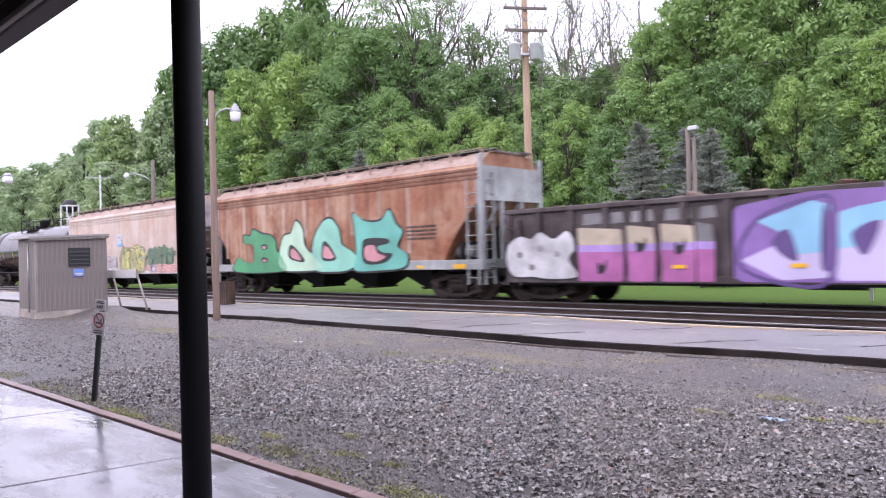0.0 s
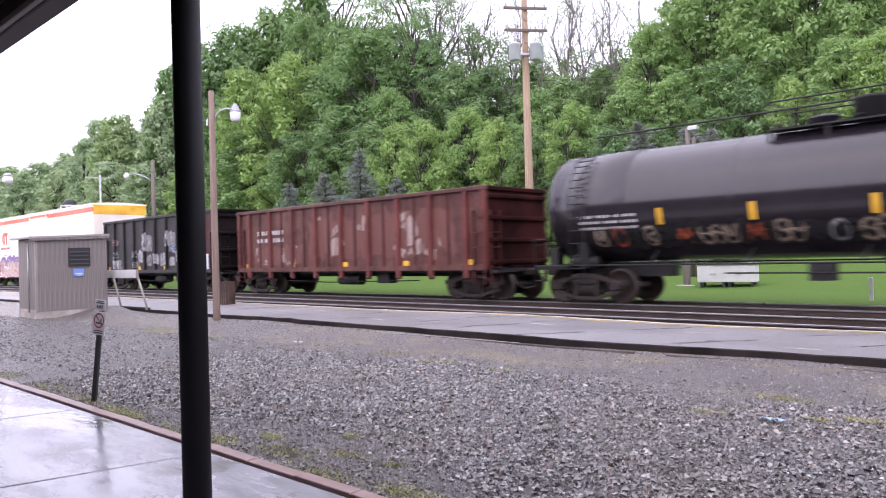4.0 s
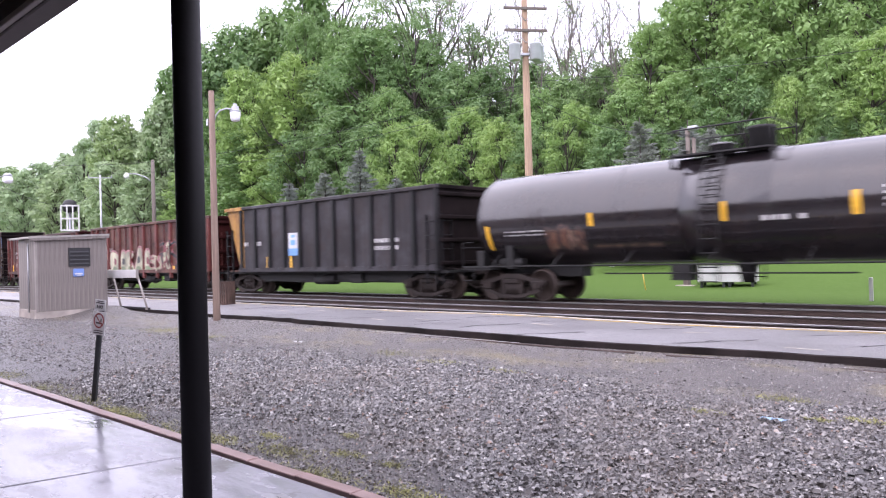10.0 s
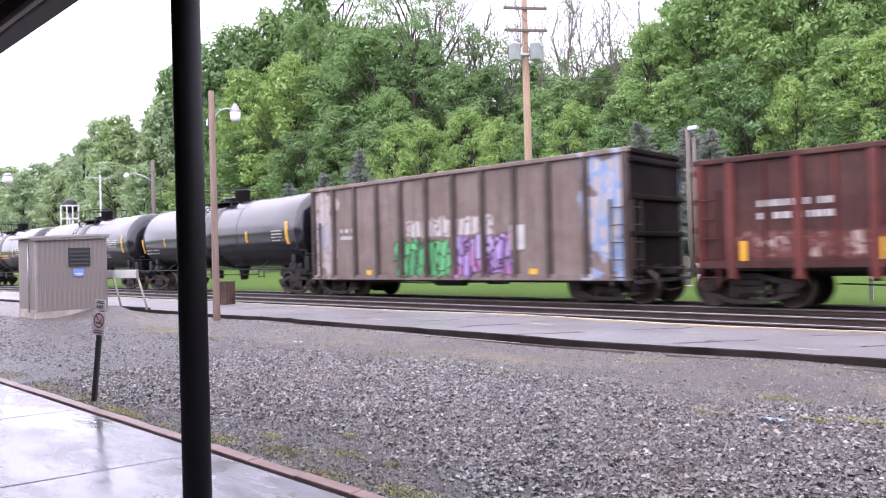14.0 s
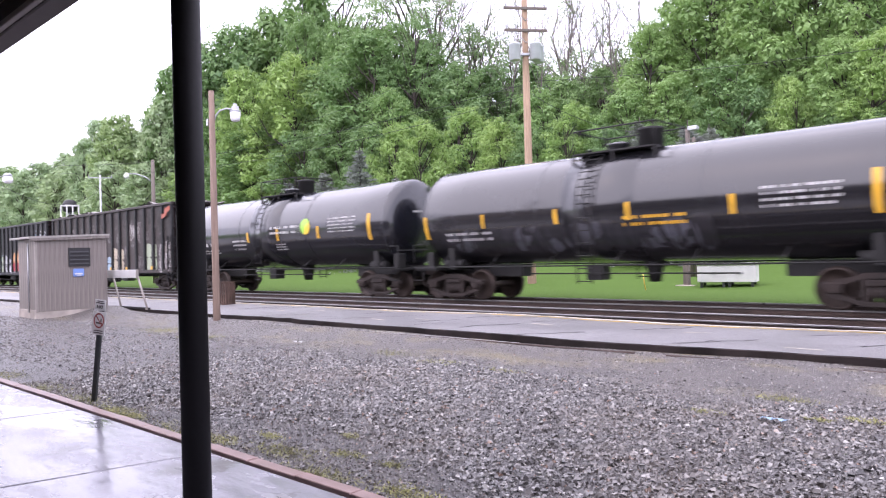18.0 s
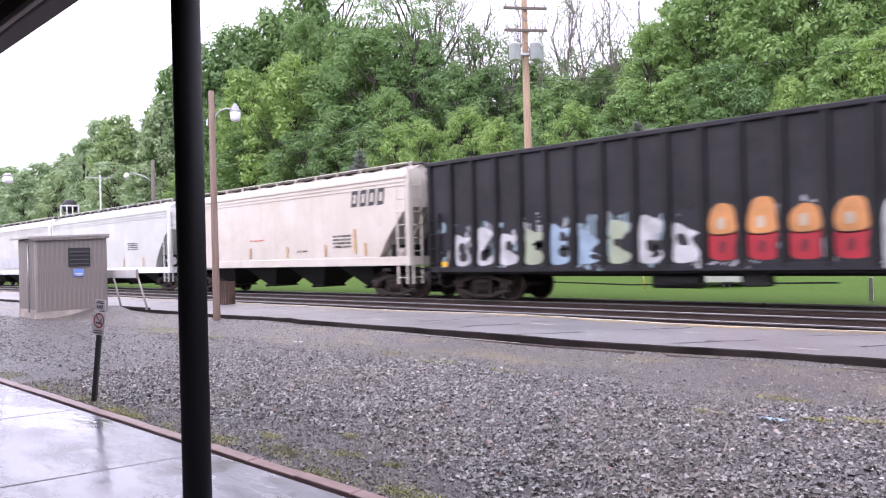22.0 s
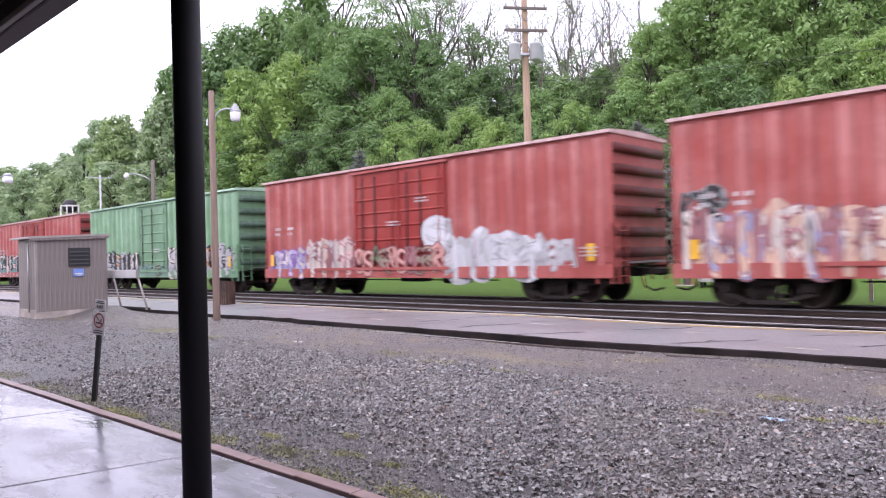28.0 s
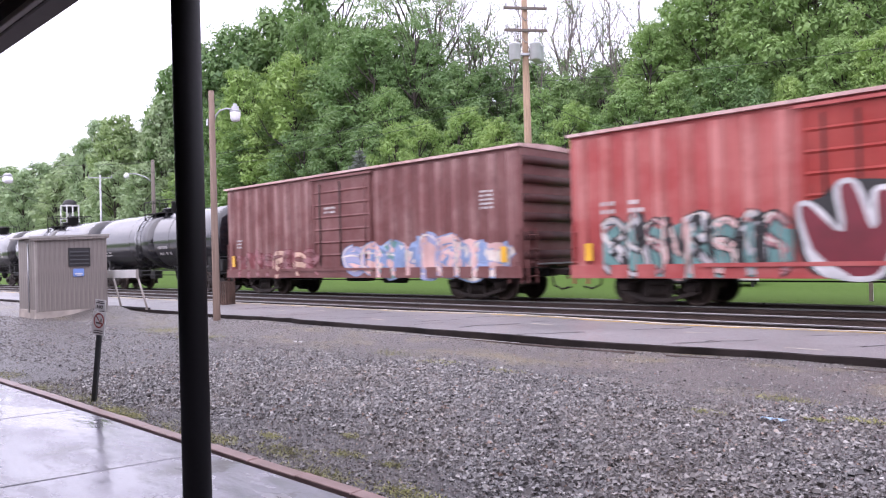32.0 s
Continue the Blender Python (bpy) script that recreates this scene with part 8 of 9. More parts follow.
    B, O1, O2, G = [(-5.55, 1.05), (-5.6, 1.45), (-5.0, 1.6), (-5.05, 2.1), (-5.35, 2.2), (-5.3, 2.55), (-4.4, 2.62), (-3.6, 2.5), (-3.45, 2.1), (-3.7, 1.9), (-3.25, 1.6), (-3.2, 1.1), (-4.4, 0.98)], \
        [(-3.1, 1.05), (-3.15, 1.7), (-2.9, 2.3), (-2.5, 2.4), (-2.2, 2.85), (-1.85, 2.5), (-1.75, 1.9), (-1.3, 1.5), (-0.9, 1.05), (-2.0, 0.95)], \
        [(-1.2, 1.0), (-1.35, 1.7), (-1.1, 2.3), (-0.55, 2.75), (0.0, 2.8), (0.45, 2.4), (0.6, 1.9), (1.3, 1.6), (1.55, 1.25), (1.0, 0.98), (0.0, 0.92)], \
        [(1.5, 0.98), (1.65, 1.6), (1.6, 2.3), (1.5, 2.95), (2.2, 2.65), (3.2, 2.6), (3.75, 2.95), (4.1, 2.5), (4.5, 2.2), (4.2, 1.75), (4.75, 1.45), (4.55, 1.05), (3.0, 0.95)]
    def to_o(p):
        return [((x + 3.1) * 1.18 - 2.5, z) for x, z in p]

    def to_oo(p):
        return [((x + 1.35) * 0.88 - 0.45, z) for x, z in p]

    def to_g(p):
        return [((x - 1.5) * 0.815 + 1.95, z) for x, z in p]

    for shape, fill, k in (([(-5.79, 0.95), (-5.69, 1.46), (-5.4, 1.53), (-5.16, 1.37), (-4.46, 1.35), (-4.44, 2.02), (-5.06, 2.09), (-5.09, 2.44), (-4.62, 2.4), (-4.42, 2.65), (-3.76, 2.45), (-3.2, 2.38), (-2.84, 2.14), (-2.79, 1.79), (-2.47, 1.57), (-2.32, 1.36), (-2.33, 0.96)], G_GREEN, 0), (to_o(O1), G_PALE, 0), (to_oo(O2), G_MINT, 0), (to_g(G), G_TEAL, 0)):
        spray_piece(car, y, shape, fill, 0.08, k)
    for z in (1.40, 1.92):
        spray(car, y, [(-3.78, z - 0.09), (-3.80, z + 0.10), (-3.45, z + 0.09), (-3.40, z - 0.07)], G_BLACK, 3)
        spray(car, y, [(-3.70, z - 0.07), (-3.72, z + 0.03), (-3.52, z + 0.02), (-3.50, z - 0.06)], G_PINK, 4)
    spray(car, y, to_o([(-2.6, 1.45), (-2.55, 1.95), (-2.2, 1.8), (-1.75, 1.3)]), G_BLACK, 3)
    spray(car, y, to_o([(-2.5, 1.5), (-2.45, 1.8), (-2.2, 1.7), (-1.95, 1.36)]), G_PINK, 4)
    spray(car, y, to_oo([(-0.7, 1.4), (-0.6, 2.0), (-0.2, 1.9), (0.25, 1.4), (-0.2, 1.3)]), G_BLACK, 3)
    spray(car, y, to_oo([(-0.6, 1.45), (-0.5, 1.85), (-0.2, 1.75), (0.1, 1.42)]), G_PINK, 4)
    spray(car, y, to_g([(2.1, 1.25), (2.05, 1.9), (2.5, 2.05), (3.6, 2.0), (3.7, 1.85), (3.0, 1.75), (3.3, 1.55), (3.9, 1.5), (3.6, 1.25), (2.8, 1.15)]), G_BLACK, 3)
    spray(car, y, to_g([(2.25, 1.35), (2.25, 1.75), (2.8, 1.8), (3.0, 1.55), (3.5, 1.4), (2.9, 1.25)]), G_PINK, 4)
    for x in (-6.45, -5.1, -3.7, -2.3, -0.9, 0.5, 1.9, 3.3, 4.7):
        patch(car, x - 0.10, x + 0.10, 2.2 if -6 < x < 4 else 1.5, 3.62, P_SEAM, HALF + 0.006, "weld_seam")
    for x in (-4.7, -3.0, -0.4, 1.9, 5.0):
        patch(car, x, x + 0.32, 1.0, 1.09, REFLECT, HALF + 0.012, "reflector")
    patch(car, 6.6, 7.1, 0.98, 1.12, REFLECT, HALF + 0.02, "reflector")

    # faded pinkish hopper
    car, hl = hopper(-30.3, -45.9, "faded pinkish tan covered hopper with grey and yellow graffiti", P_PINK_TAN, P_PALE_ROOF, P_LILAC_END, eave=4.0, top=4.5, outlets=4, bay=3.05, reach=6.35, sill=(0.88, 1.2), seed=3,
                     marks=((-6.9, -6.1, 2.05, 2.5, 2, MARK_BLACK), (4.9, 5.6, 1.75, 2.0, 2, MARK_BLACK)))
    patch(car, -1.0, -0.4, 2.35, 2.5, MARK_BLUE, HALF + 0.02)
    patch(car, -1.0, -0.4, 2.5, 3.0, MARK_WHITE, HALF + 0.02)
    stencil(car, -0.88, -0.5, 2.55, 2.95, 2, MARK_BLUE, 5, HALF + 0.03)
    scrawl(car, -6.2, -1.2, 1.1, 1.95, 10, (G_STEELBLUE, G_SILVER, G_OLDROSE), G_SILVER, 81, thick=0.45)
    scrawl(car, -0.6, 2.3, 1.0, 2.25, 5, (G_YELLOW, G_CREAM2), G_MOSS, 82, cloud=G_YELLOW, thick=0.7)
    scrawl(car, 2.7, 5.2, 1.3, 2.2, 5, (G_BOTTLE, G_MOSS), G_BOTTLE, 83, cloud=G_MOSS, thick=0.8)
    scrawl(car, 2.4, 6.3, 0.98, 1.30, 7, (G_SALMON, G_STEELBLUE), G_ROSE, 84, thick=0.7)

    ystr = [(-6.6, 0.16, 1.95, 2.5), (-4.4, 0.14, 2.0, 2.4), (-2.2, 0.14, 2.0, 2.4), (0.2, 0.14, 2.0, 2.4), (2.6, 0.14, 2.0, 2.4), (6.3, 0.18, 2.0, 3.0)]
    car, hl = tank_car(-46.85, -62.5, "long black tank car with pale graffiti patches and top grab rails", P_BLACK_TANK_TAGS, 1.47, 2.58, stripes=ystr[1:4] + ystr[5:], long_walk=True, dome_x=-0.4, ladder_x=-6.6, seed=4,
             marks=((-6.6, -4.9, 1.9, 2.35, 3, MARK_WHITE), (4.6, 6.0, 2.35, 2.95, 5, MARK_WHITE), (2.8, 3.5, 1.9, 2.3, 3, MARK_WHITE)))
    scrawl(car, -6.2, 5.6, 1.5, 1.95, 42, (G_TAN, G_BLACK, G_RUSTY, G_GREY, G_BLACK, G_TAN), G_BLACK, 85, thick=0.6, lift=0.006)
    for x, z, c in ((3.2, 1.9, MARK_WHITE), (4.3, 1.75, G_ROSE), (5.4, 1.55, G_RED)):
        scrawl(car, x, x + 0.4, z, z + 0.22, 2, (c,), c, 86, lift=0.010)
    gondola(-64.4, -77.95, "rust-red gondola with scrap load and peeling paint", P_RED_GON, 3.42, 19, load=(SCRAP, 3.25, 0.25), tapes=(-6.2, -3.1, 0.1, 3.2, 6.0), rib_paint=R_RED, heavy=R_REDPOST, end_paint=SHADED_RED_END, seed=5,
            marks=((-5.4, -3.6, 2.05, 2.65, 2, MARK_WHITE),))
    car, hl = gondola(-79.7, -91.75, "sooty black gondola with one dark red end panel", P_DARK_GON, 3.72, 11, load=(SCRAP, 3.4, 0.3), tapes=(-5.6, -3.8, -1.9, 0.9, 3.4), rib_paint=R_BLACK, seed=6)
    for side in (-1, 1):
        part("end_panel", Shape().box(hl - 1.35, hl - 0.02, *sorted((side * (HALF - 0.105), side * (HALF - 0.094))), 1.1, 3.6), P_OXIDE_END, car, "dark red repaint panel")

    tags = ((-1.27, -0.4, 2.05, 2.8, 3), (1.25, 2.05, 2.2, 2.85, 3), (4.0, 4.9, 2.0, 2.35, 4), (3.15, 3.8, 1.5, 1.95, 3), (4.05, 4.9, 1.28, 1.7, 3), (2.35, 3.0, 1.46, 1.95, 2), (1.5, 2.0, 1.3, 1.65, 2),
            (0.55, 1.2, 1.3, 1.9, 3), (-0.88, -0.46, 1.3, 1.85, 1), (-1.83, -1.4, 1.5, 2.05, 1), (-4.95, -4.0, 1.15, 1.6, 3), (-0.18, 0.32, 1.4, 1.85, 2))
    for k, (x0, x1, z0, z1, n) in enumerate(tags):
        scrawl(car, x0, x1, z0, z1, 2 * n, (G_PLACARD, G_SILVER, G_GREY) if n > 2 else (G_SILVER, G_GREY), G_GREY, 90 + k, thick=0.7)
    for x, z, c in ((-4.9, 2.4, G_OLDROSE), (-2.6, 1.75, G_STEELBLUE), (-2.4, 1.2, G_TAN), (-4.9, 1.75, G_STEELBLUE), (1.5, 1.9, G_STEELBLUE)):
        scrawl(car, x, x + 0.55, z, z + 0.3, 2, (c, G_GREY), G_BLACK, 110 + int(10 * z), thick=0.6)
    patch(car, 5.1, 5.36, 1.08, 1.75, G_PLACARD, HALF + 0.01)
    # refrigerator car
    car, hl = boxcar(-93.2, -111.1, "tall white refrigerator car with an orange stripe and graffiti", P_REEFER, P_REEFER, eave=4.84, doors=(-1.55, 1.65), posts=0, reach=6.4, seed=7, ends=P_REEFER)
    for side in (-1, 1):
        a, b = sorted((side * (HALF - 0.055), side * (HALF + 0.012)))
        part("stripe", Shape().box(-hl, -1.7, a, b, 4.44, 4.68).box(1.8, hl, a, b, 4.44, 4.68).box(-1.7, 1.8, *sorted((side * (HALF - 0.03), side * (HALF + 0.04))), 4.55, 4.72), P_ORANGE, car, "orange-red painted stripe")
        part("sill_band", Shape().box(3.3 if side < 0 else -hl, hl if side < 0 else -3.3, *sorted((side * HALF, side * (HALF + 0.014))), 0.69, 0.97).box(-1.8, 1.8, *sorted((side * HALF, side * (HALF + 0.03))), 0.74, 0.98), P_ORANGE, car, "orange-red sill band")
    part("end_band", Shape().box(hl + 0.07, hl + 0.085, -HALF + 0.02, HALF - 0.02, 4.28, 4.82), P_AMBER, car, "amber painted end band")
    part("end_sheet", Shape().box(hl - 0.01, hl + 0.07, -HALF + 0.05, HALF - 0.05, 0.95, 4.82), P_REEFER, car)
    yb = HALF - 0.016
    scrawl(car, -8.75, -7.6, 0.78, 1.75, 2, (G_SALMON, G_RED), G_PLUM, 101, cloud=G_PLUM)
    scrawl(car, -7.8, -1.7, 1.45, 2.1, 8, (G_PLUM, G_PURPLE), G_VIOLET, 102, thick=0.9)
    scrawl(car, -7.7, -1.6, 0.74, 1.8, 9, (G_ROSE, G_IVORY, G_ROSE), G_MAROON, 103, cloud=G_ROSE, shine=G_IVORY, lift=0.028)
    scrawl(car, -1.6, 1.2, 0.8, 1.5, 4, (G_PURPLE, G_ROSE), G_PLUM, 104, thick=0.8)
    scrawl(car, 1.3, 5.7, 0.72, 2.05, 9, (G_MAROON, G_IVORY, G_OLDROSE), G_VIOLET, 105, cloud=G_OLDROSE, shine=G_IVORY)
    for x, z, c in ((1.0, 1.25, G_GREY), (3.1, 1.8, G_BLACK), (3.9, 1.7, G_GREY), (5.5, 0.85, G_BLACK), (5.75, 1.3, G_BLACK), (4.9, 1.7, G_OLDROSE)):
        scrawl(car, x, x + 0.55, z, z + 0.5, 1, (c,), c, 106 + int(10 * x), cloud=c, lift=0.005)
    spray(car, yb, [(-7.2 + 0.42 * math.cos(a * 0.5236), 3.43 + 0.42 * math.sin(a * 0.5236)) for a in range(2, 11)], P_ORANGE, 0, "orange-red emblem shape")
    spray(car, yb, [(-7.15, 3.62), (-7.15, 3.86), (-6.35, 3.86), (-6.35, 3.62), (-6.5, 3.62), (-6.5, 2.98), (-6.78, 2.98), (-6.78, 3.62)], P_ORANGE, 1, round_off=False)
    for a in range(0, 360, 60):
        c, n = math.cos(radians(a)), math.sin(radians(a))
        spray(car, yb, [(-7.16 + 0.04 * c, 3.42 + 0.04 * n), (-7.16 + 0.17 * c - 0.03 * n, 3.42 + 0.17 * n + 0.03 * c), (-7.16 + 0.17 * c + 0.03 * n, 3.42 + 0.17 * n - 0.03 * c)], G_PLACARD, 2, round_off=False)
    stencil(car, -7.95, -5.9, 2.62, 2.92, 1, MARK_RED, 70, yb)
    stencil(car, -7.2, -6.5, 2.18, 2.36, 1, MARK_RED, 71, yb)
    patch(car, -2.0, -1.75, 3.0, 3.3, REFLECT, yb)
    patch(car, 6.9, 7.4, 1.05, 1.32, REFLECT, yb)
    stencil(car, -0.9, 0.9, 3.1, 3.5, 3, MARK_RED, 72, yb)

    wstr = [(-6.2, 0.14, 1.7, 2.35), (-4.0, 0.12, 1.95, 2.4), (-2.2, 0.12, 1.95, 2.4), (-0.7, 0.12, 1.95, 2.4), (1.3, 0.14, 1.95, 2.45), (3.6, 0.16, 1.95, 2.5), (5.5, 0.2, 1.6, 2.6)]
    tank_car(-111.95, -125.3, "white tank car with white railings and yellow reflector bars", P_WHITE_TANK, 1.40, 2.46, metal=P_WHITE_TANK, end_rails=P_WHITE_TANK, stripes=wstr, seed=8, ladder_x=0.1, dome_x=0.9, reach=5.5,
             marks=((-5.5, -3.9, 1.65, 1.95, 1, MARK_BLACK), (-5.5, -3.6, 1.45, 1.6, 2, MARK_BLACK), (4.3, 5.4, 2.0, 2.75, 6, MARK_BLACK), (3.0, 3.6, 2.2, 2.5, 2, MARK_BLACK), (-1.9, -1.0, 1.6, 1.85, 3, MARK_BLACK)))
    tank_car(-126.2, -140.8, "black tank car with rusty brown patches", P_BROWN_TANK, 1.36, 2.36, stripes=[(-6.7, 0.14, 1.5, 2.2), (-3.2, 0.14, 2.05, 2.4), (0.3, 0.14, 2.0, 2.45), (3.0, 0.16, 2.0, 2.5), (5.7, 0.2, 1.7, 2.5)], seed=9, ladder_x=0.05, dome_x=0.45, reach=6.0,
             marks=((-6.0, -4.6, 1.85, 2.05, 2, MARK_WHITE), (1.2, 2.2, 1.9, 2.15, 1, MARK_WHITE), (3.6, 5.2, 2.1, 2.6, 4, MARK_WHITE)))
    car, hl = gondola(-142.0, -154.5, "black gondola with a faded orange rear end and a blue placard", P_BLACK_GON, 3.63, 13, rake=0.95, tapes=(-5.2, -3.3, -1.7, -0.1), rib_paint=R_BLACK, tall_tape=True, seed=10, marks=((-5.3, -4.7, 1.95, 2.25, 1, MARK_WHITE), (-4.3, -3.75, 1.95, 2.25, 1, MARK_WHITE), (3.2, 4.4, 1.6, 2.1, 2, MARK_WHITE)))
    part("fishbelly_sill", Shape().prism_y([(-4.9, 0.93), (-4.2, 0.52), (4.2, 0.52), (4.9, 0.93)], -1.05, 1.05), UNDER, car)
    for side in (-1, 1):
        a, b = sorted((side * (HALF - 0.105), side * (HALF - 0.09)))
        part("end_panel", Shape().prism_y([(-hl + 0.95, 1.09), (-hl + 1.25, 1.09), (-hl + 1.25, 3.5), (-hl + 0.03, 3.5)], a, b), P_ORANGE_GON, car, "faded orange panel")
        part("end_cap", Shape().box(-hl - 0.08, -hl + 1.25, *sorted((side * (HALF - 0.02), side * (HALF + 0.008))), 3.49, 3.636), P_ORANGE_GON, car)
    patch(car, -1.80, -1.20, 1.55, 2.42, G_PLACARD, HALF - 0.09)
    patch(car, -1.66, -1.34, 1.95, 2.15, MARK_BLUE, HALF - 0.08)
    patch(car, -1.62, -1.38, 2.24, 2.34, MARK_BLUE, HALF - 0.08)
    patch(car, -1.80, -1.20, 1.55, 1.82, MARK_BLUE, HALF - 0.08)
    car, hl = gondola(-156.0, -169.2, "oxide-red gondola with cream graffiti, loaded with scrap", P_RED_GON_TAG, 3.45, 19, load=(SCRAP, 3.3, 0.25), tapes=(-5.7, -3.0, 0.2, 3.0, 5.9), rib_paint=R_RED, heavy=R_REDPOST, end_paint=SHADED_RED_END, seed=11, marks=((-5.6, -4.0, 2.0, 2.4, 1, MARK_WHITE),))
    y = HALF - 0.10
    for x in (-5.45, -4.82):
        for z in (1.66, 2.06):
            spray(car, y, [(x, z), (x + 0.02, z + 0.32), (x + 0.44, z + 0.33), (x + 0.45, z + 0.02)], G_CREAM2, 0, round_off=False)
    y = HALF - 0.03
    letters = ([(-3.95, 1.14), (-3.95, 1.98), (-3.3, 2.0), (-2.95, 1.7), (-2.95, 1.3), (-3.2, 1.12)], [(-2.62, 1.1), (-2.6, 1.95), (-2.12, 1.98), (-2.1, 1.08)], [(-2.0, 1.08), (-1.98, 1.98), (-1.2, 1.95), (-1.25, 1.75), (-1.5, 1.5), (-1.2, 1.3), (-1.15, 1.08)],
               [(-0.95, 1.08), (-0.75, 1.6), (-0.55, 2.15), (-0.2, 2.1), (-0.18, 1.06)], [(0.22, 1.08), (0.24, 1.98), (0.66, 2.0), (0.7, 1.6), (0.5, 1.5), (0.72, 1.08)])
    for k, shape in enumerate(letters):
        spray_line(car, y, [(a, b + 0.06) for a, b in shape], 0.10, G_OLDROSE, 0)
        spray(car, y, shape, G_CREAM2, 1)
        cx, cz = sum(p[0] for p in shape) / len(shape), sum(p[1] for p in shape) / len(shape)
        spray(car, y, [(cx - 0.12, cz - 0.15), (cx - 0.10, cz + 0.16), (cx + 0.13, cz + 0.12), (cx + 0.14, cz - 0.12)], G_BLACK if k % 2 else G_DARKRED, 2)
        spray(car, y, [(cx - 0.25, 1.1), (cx - 0.2, 1.28), (cx + 0.22, 1.22), (cx + 0.25, 1.1)], G_MOSS, 2)
    scrawl(car, 1.7, 3.5, 1.1, 2.4, 3, (G_BLACK, G_CREAM2), G_MAROON, 160, thick=0.8)
    scrawl(car, 0.6, 1.8, 1.1, 1.8, 2, (G_CREAM2,), G_OLDROSE, 161, thick=0.7)
    spray(car, y, [(-4.6, 1.02), (-4.6, 1.14), (-1.5, 1.15), (1.0, 1.14), (1.0, 1.02)], G_CREAM2, 0, round_off=False)
    gondola(-171.3, -184.25, "dark red gondola with worn paint, loaded with scrap", P_RED_GON_PLAIN, 3.42, 19, load=(SCRAP, 3.25, 0.2), tapes=(-5.5, -2.8, 0.3, 3.1, 5.6), rib_paint=R_RED, heavy=R_REDPOST, end_paint=SHADED_RED_END, tall_tape=True, seed=12, marks=((-5.1, -3.6, 1.95, 2.5, 2, MARK_WHITE),))
    car, hl = gondola(-186.0, -199.0, "tall dull brown coal gondola with green and purple graffiti", P_TAUPE_GON, 3.98, 12, floor=0.7, rib_paint=R_BROWN, seed=13, end_paint=SHADED_END, z0=0.66, marks=((-4.9, -4.2, 2.0, 2.5, 2, MARK_WHITE),), tapes=(-3.5, 3.4))
    patch(car, 2.75, 3.25, 1.5, 2.2, MARK_WHITE, HALF - 0.08)

    def black_stripes(k):
        return [(-6.65, 0.12, 1.9, 2.6), (-4.3, 0.10, 2.15, 2.55), (-1.75, 0.10, 2.15, 2.55), (0.4, 0.11, 2.15, 2.6), (3.0, 0.12, 2.15, 2.6), (5.85, 0.15, 2.0, 2.9)]

    data = ((-199.75, -213.4, P_BLACK_TANK, "clean black tank car with yellow reflector bars", ((4.9, 5.6, 2.1, 2.6, 4, MARK_WHITE), (-6.4, -5.0, 1.8, 2.1, 2, MARK_WHITE))),
            (-214.75, -228.5, P_BLACK_TANK, "black tank car with yellow stencilled lettering", ((3.7, 5.3, 2.3, 2.75, 4, MARK_WHITE), (-5.9, -4.5, 1.95, 2.2, 1, OLD_TAPE), (-3.4, -2.7, 1.78, 2.0, 1, REFLECT), (3.4, 4.1, 1.75, 2.0, 3, MARK_WHITE))),
            (-229.9, -243.85, P_GREY_TANK_TAG, "black tank car with faint grey graffiti", ((3.7, 5.3, 2.2, 2.75, 4, MARK_WHITE), (-5.8, -4.0, 1.75, 2.1, 2, MARK_WHITE), (0.3, 2.0, 1.95, 2.3, 2, REFLECT))),
            (-245.1, -259.15, P_BLACK_TANK, "black tank car with a green and yellow round emblem", ((3.7, 5.2, 2.3, 2.9, 5, MARK_WHITE), (-6.2, -4.1, 1.97, 2.27, 1, MARK_WHITE), (-5.6, -4.2, 1.70, 1.92, 2, MARK_WHITE), (-2.9, -1.9, 1.8, 2.3, 3, MARK_WHITE), (0.2, 0.9, 1.75, 2.05, 3, MARK_WHITE), (0.0, 1.9, 2.35, 2.75, 2, MARK_WHITE))))
    for q0, q1, paint, label, marks in data:
        car, hl = tank_car(q0, q1, label, paint, 1.5, 2.58, stripes=black_stripes(0), marks=marks, seed=int(-q0), reach=5.85)
        part("head_mark", Shape().box(hl - 0.15, hl - 0.03, -0.5, 0.1, 3.1, 3.18), REFLECT if q0 > -220 else MARK_WHITE, car)
        part("head_mark", Shape().box(hl - 0.12, hl - 0.0, -0.4, 0.0, 2.9, 2.97), REFLECT if q0 > -220 else MARK_WHITE, car)
    # round emblem on the last of them
    r = 1.512
    em = Shape()
    n = 20
    vs = [(2.3, -r * math.cos(math.asin((2.62 - 2.58) / r)), 2.62)]
    for i in range(n):
        z = 2.62 + 0.30 * math.sin(2 * math.pi * i / n)
        vs.append((2.3 + 0.30 * math.cos(2 * math.pi * i / n), -r * math.cos(math.asin((z - 2.58) / r)), z))
    em.add(vs, [(0, 1 + i, 1 + (i + 1) % n) for i in range(n)])
    part("emblem", em, plain("emblem_lime", (0.30, 0.62, 0.06), 0.4), car, "lime green round emblem")
    em2 = Shape()
    em2.add([(x, y - 0.005, z) for x, y, z in vs], [(0, 1 + i, 1 + (i + 1) % n) for i in range(14, 20)] + [(0, 1, 2), (0, 2, 3)])
    part("emblem_half", em2, plain("emblem_yellow", (0.75, 0.50, 0.03), 0.4), car)

    car, hl = gondola(-260.4, -276.3, "tall grimy brown-black coal gondola with pastel graffiti between its ribs", P_DARK_HIGH, 4.32, 17, load=(ROCK_LOAD, 4.27, 0.25), tapes=(-6.75, -4.65, -2.15, 0.6, 2.6, 5.5), rib_paint=R_BLACK, reach=6.2, seed=17)
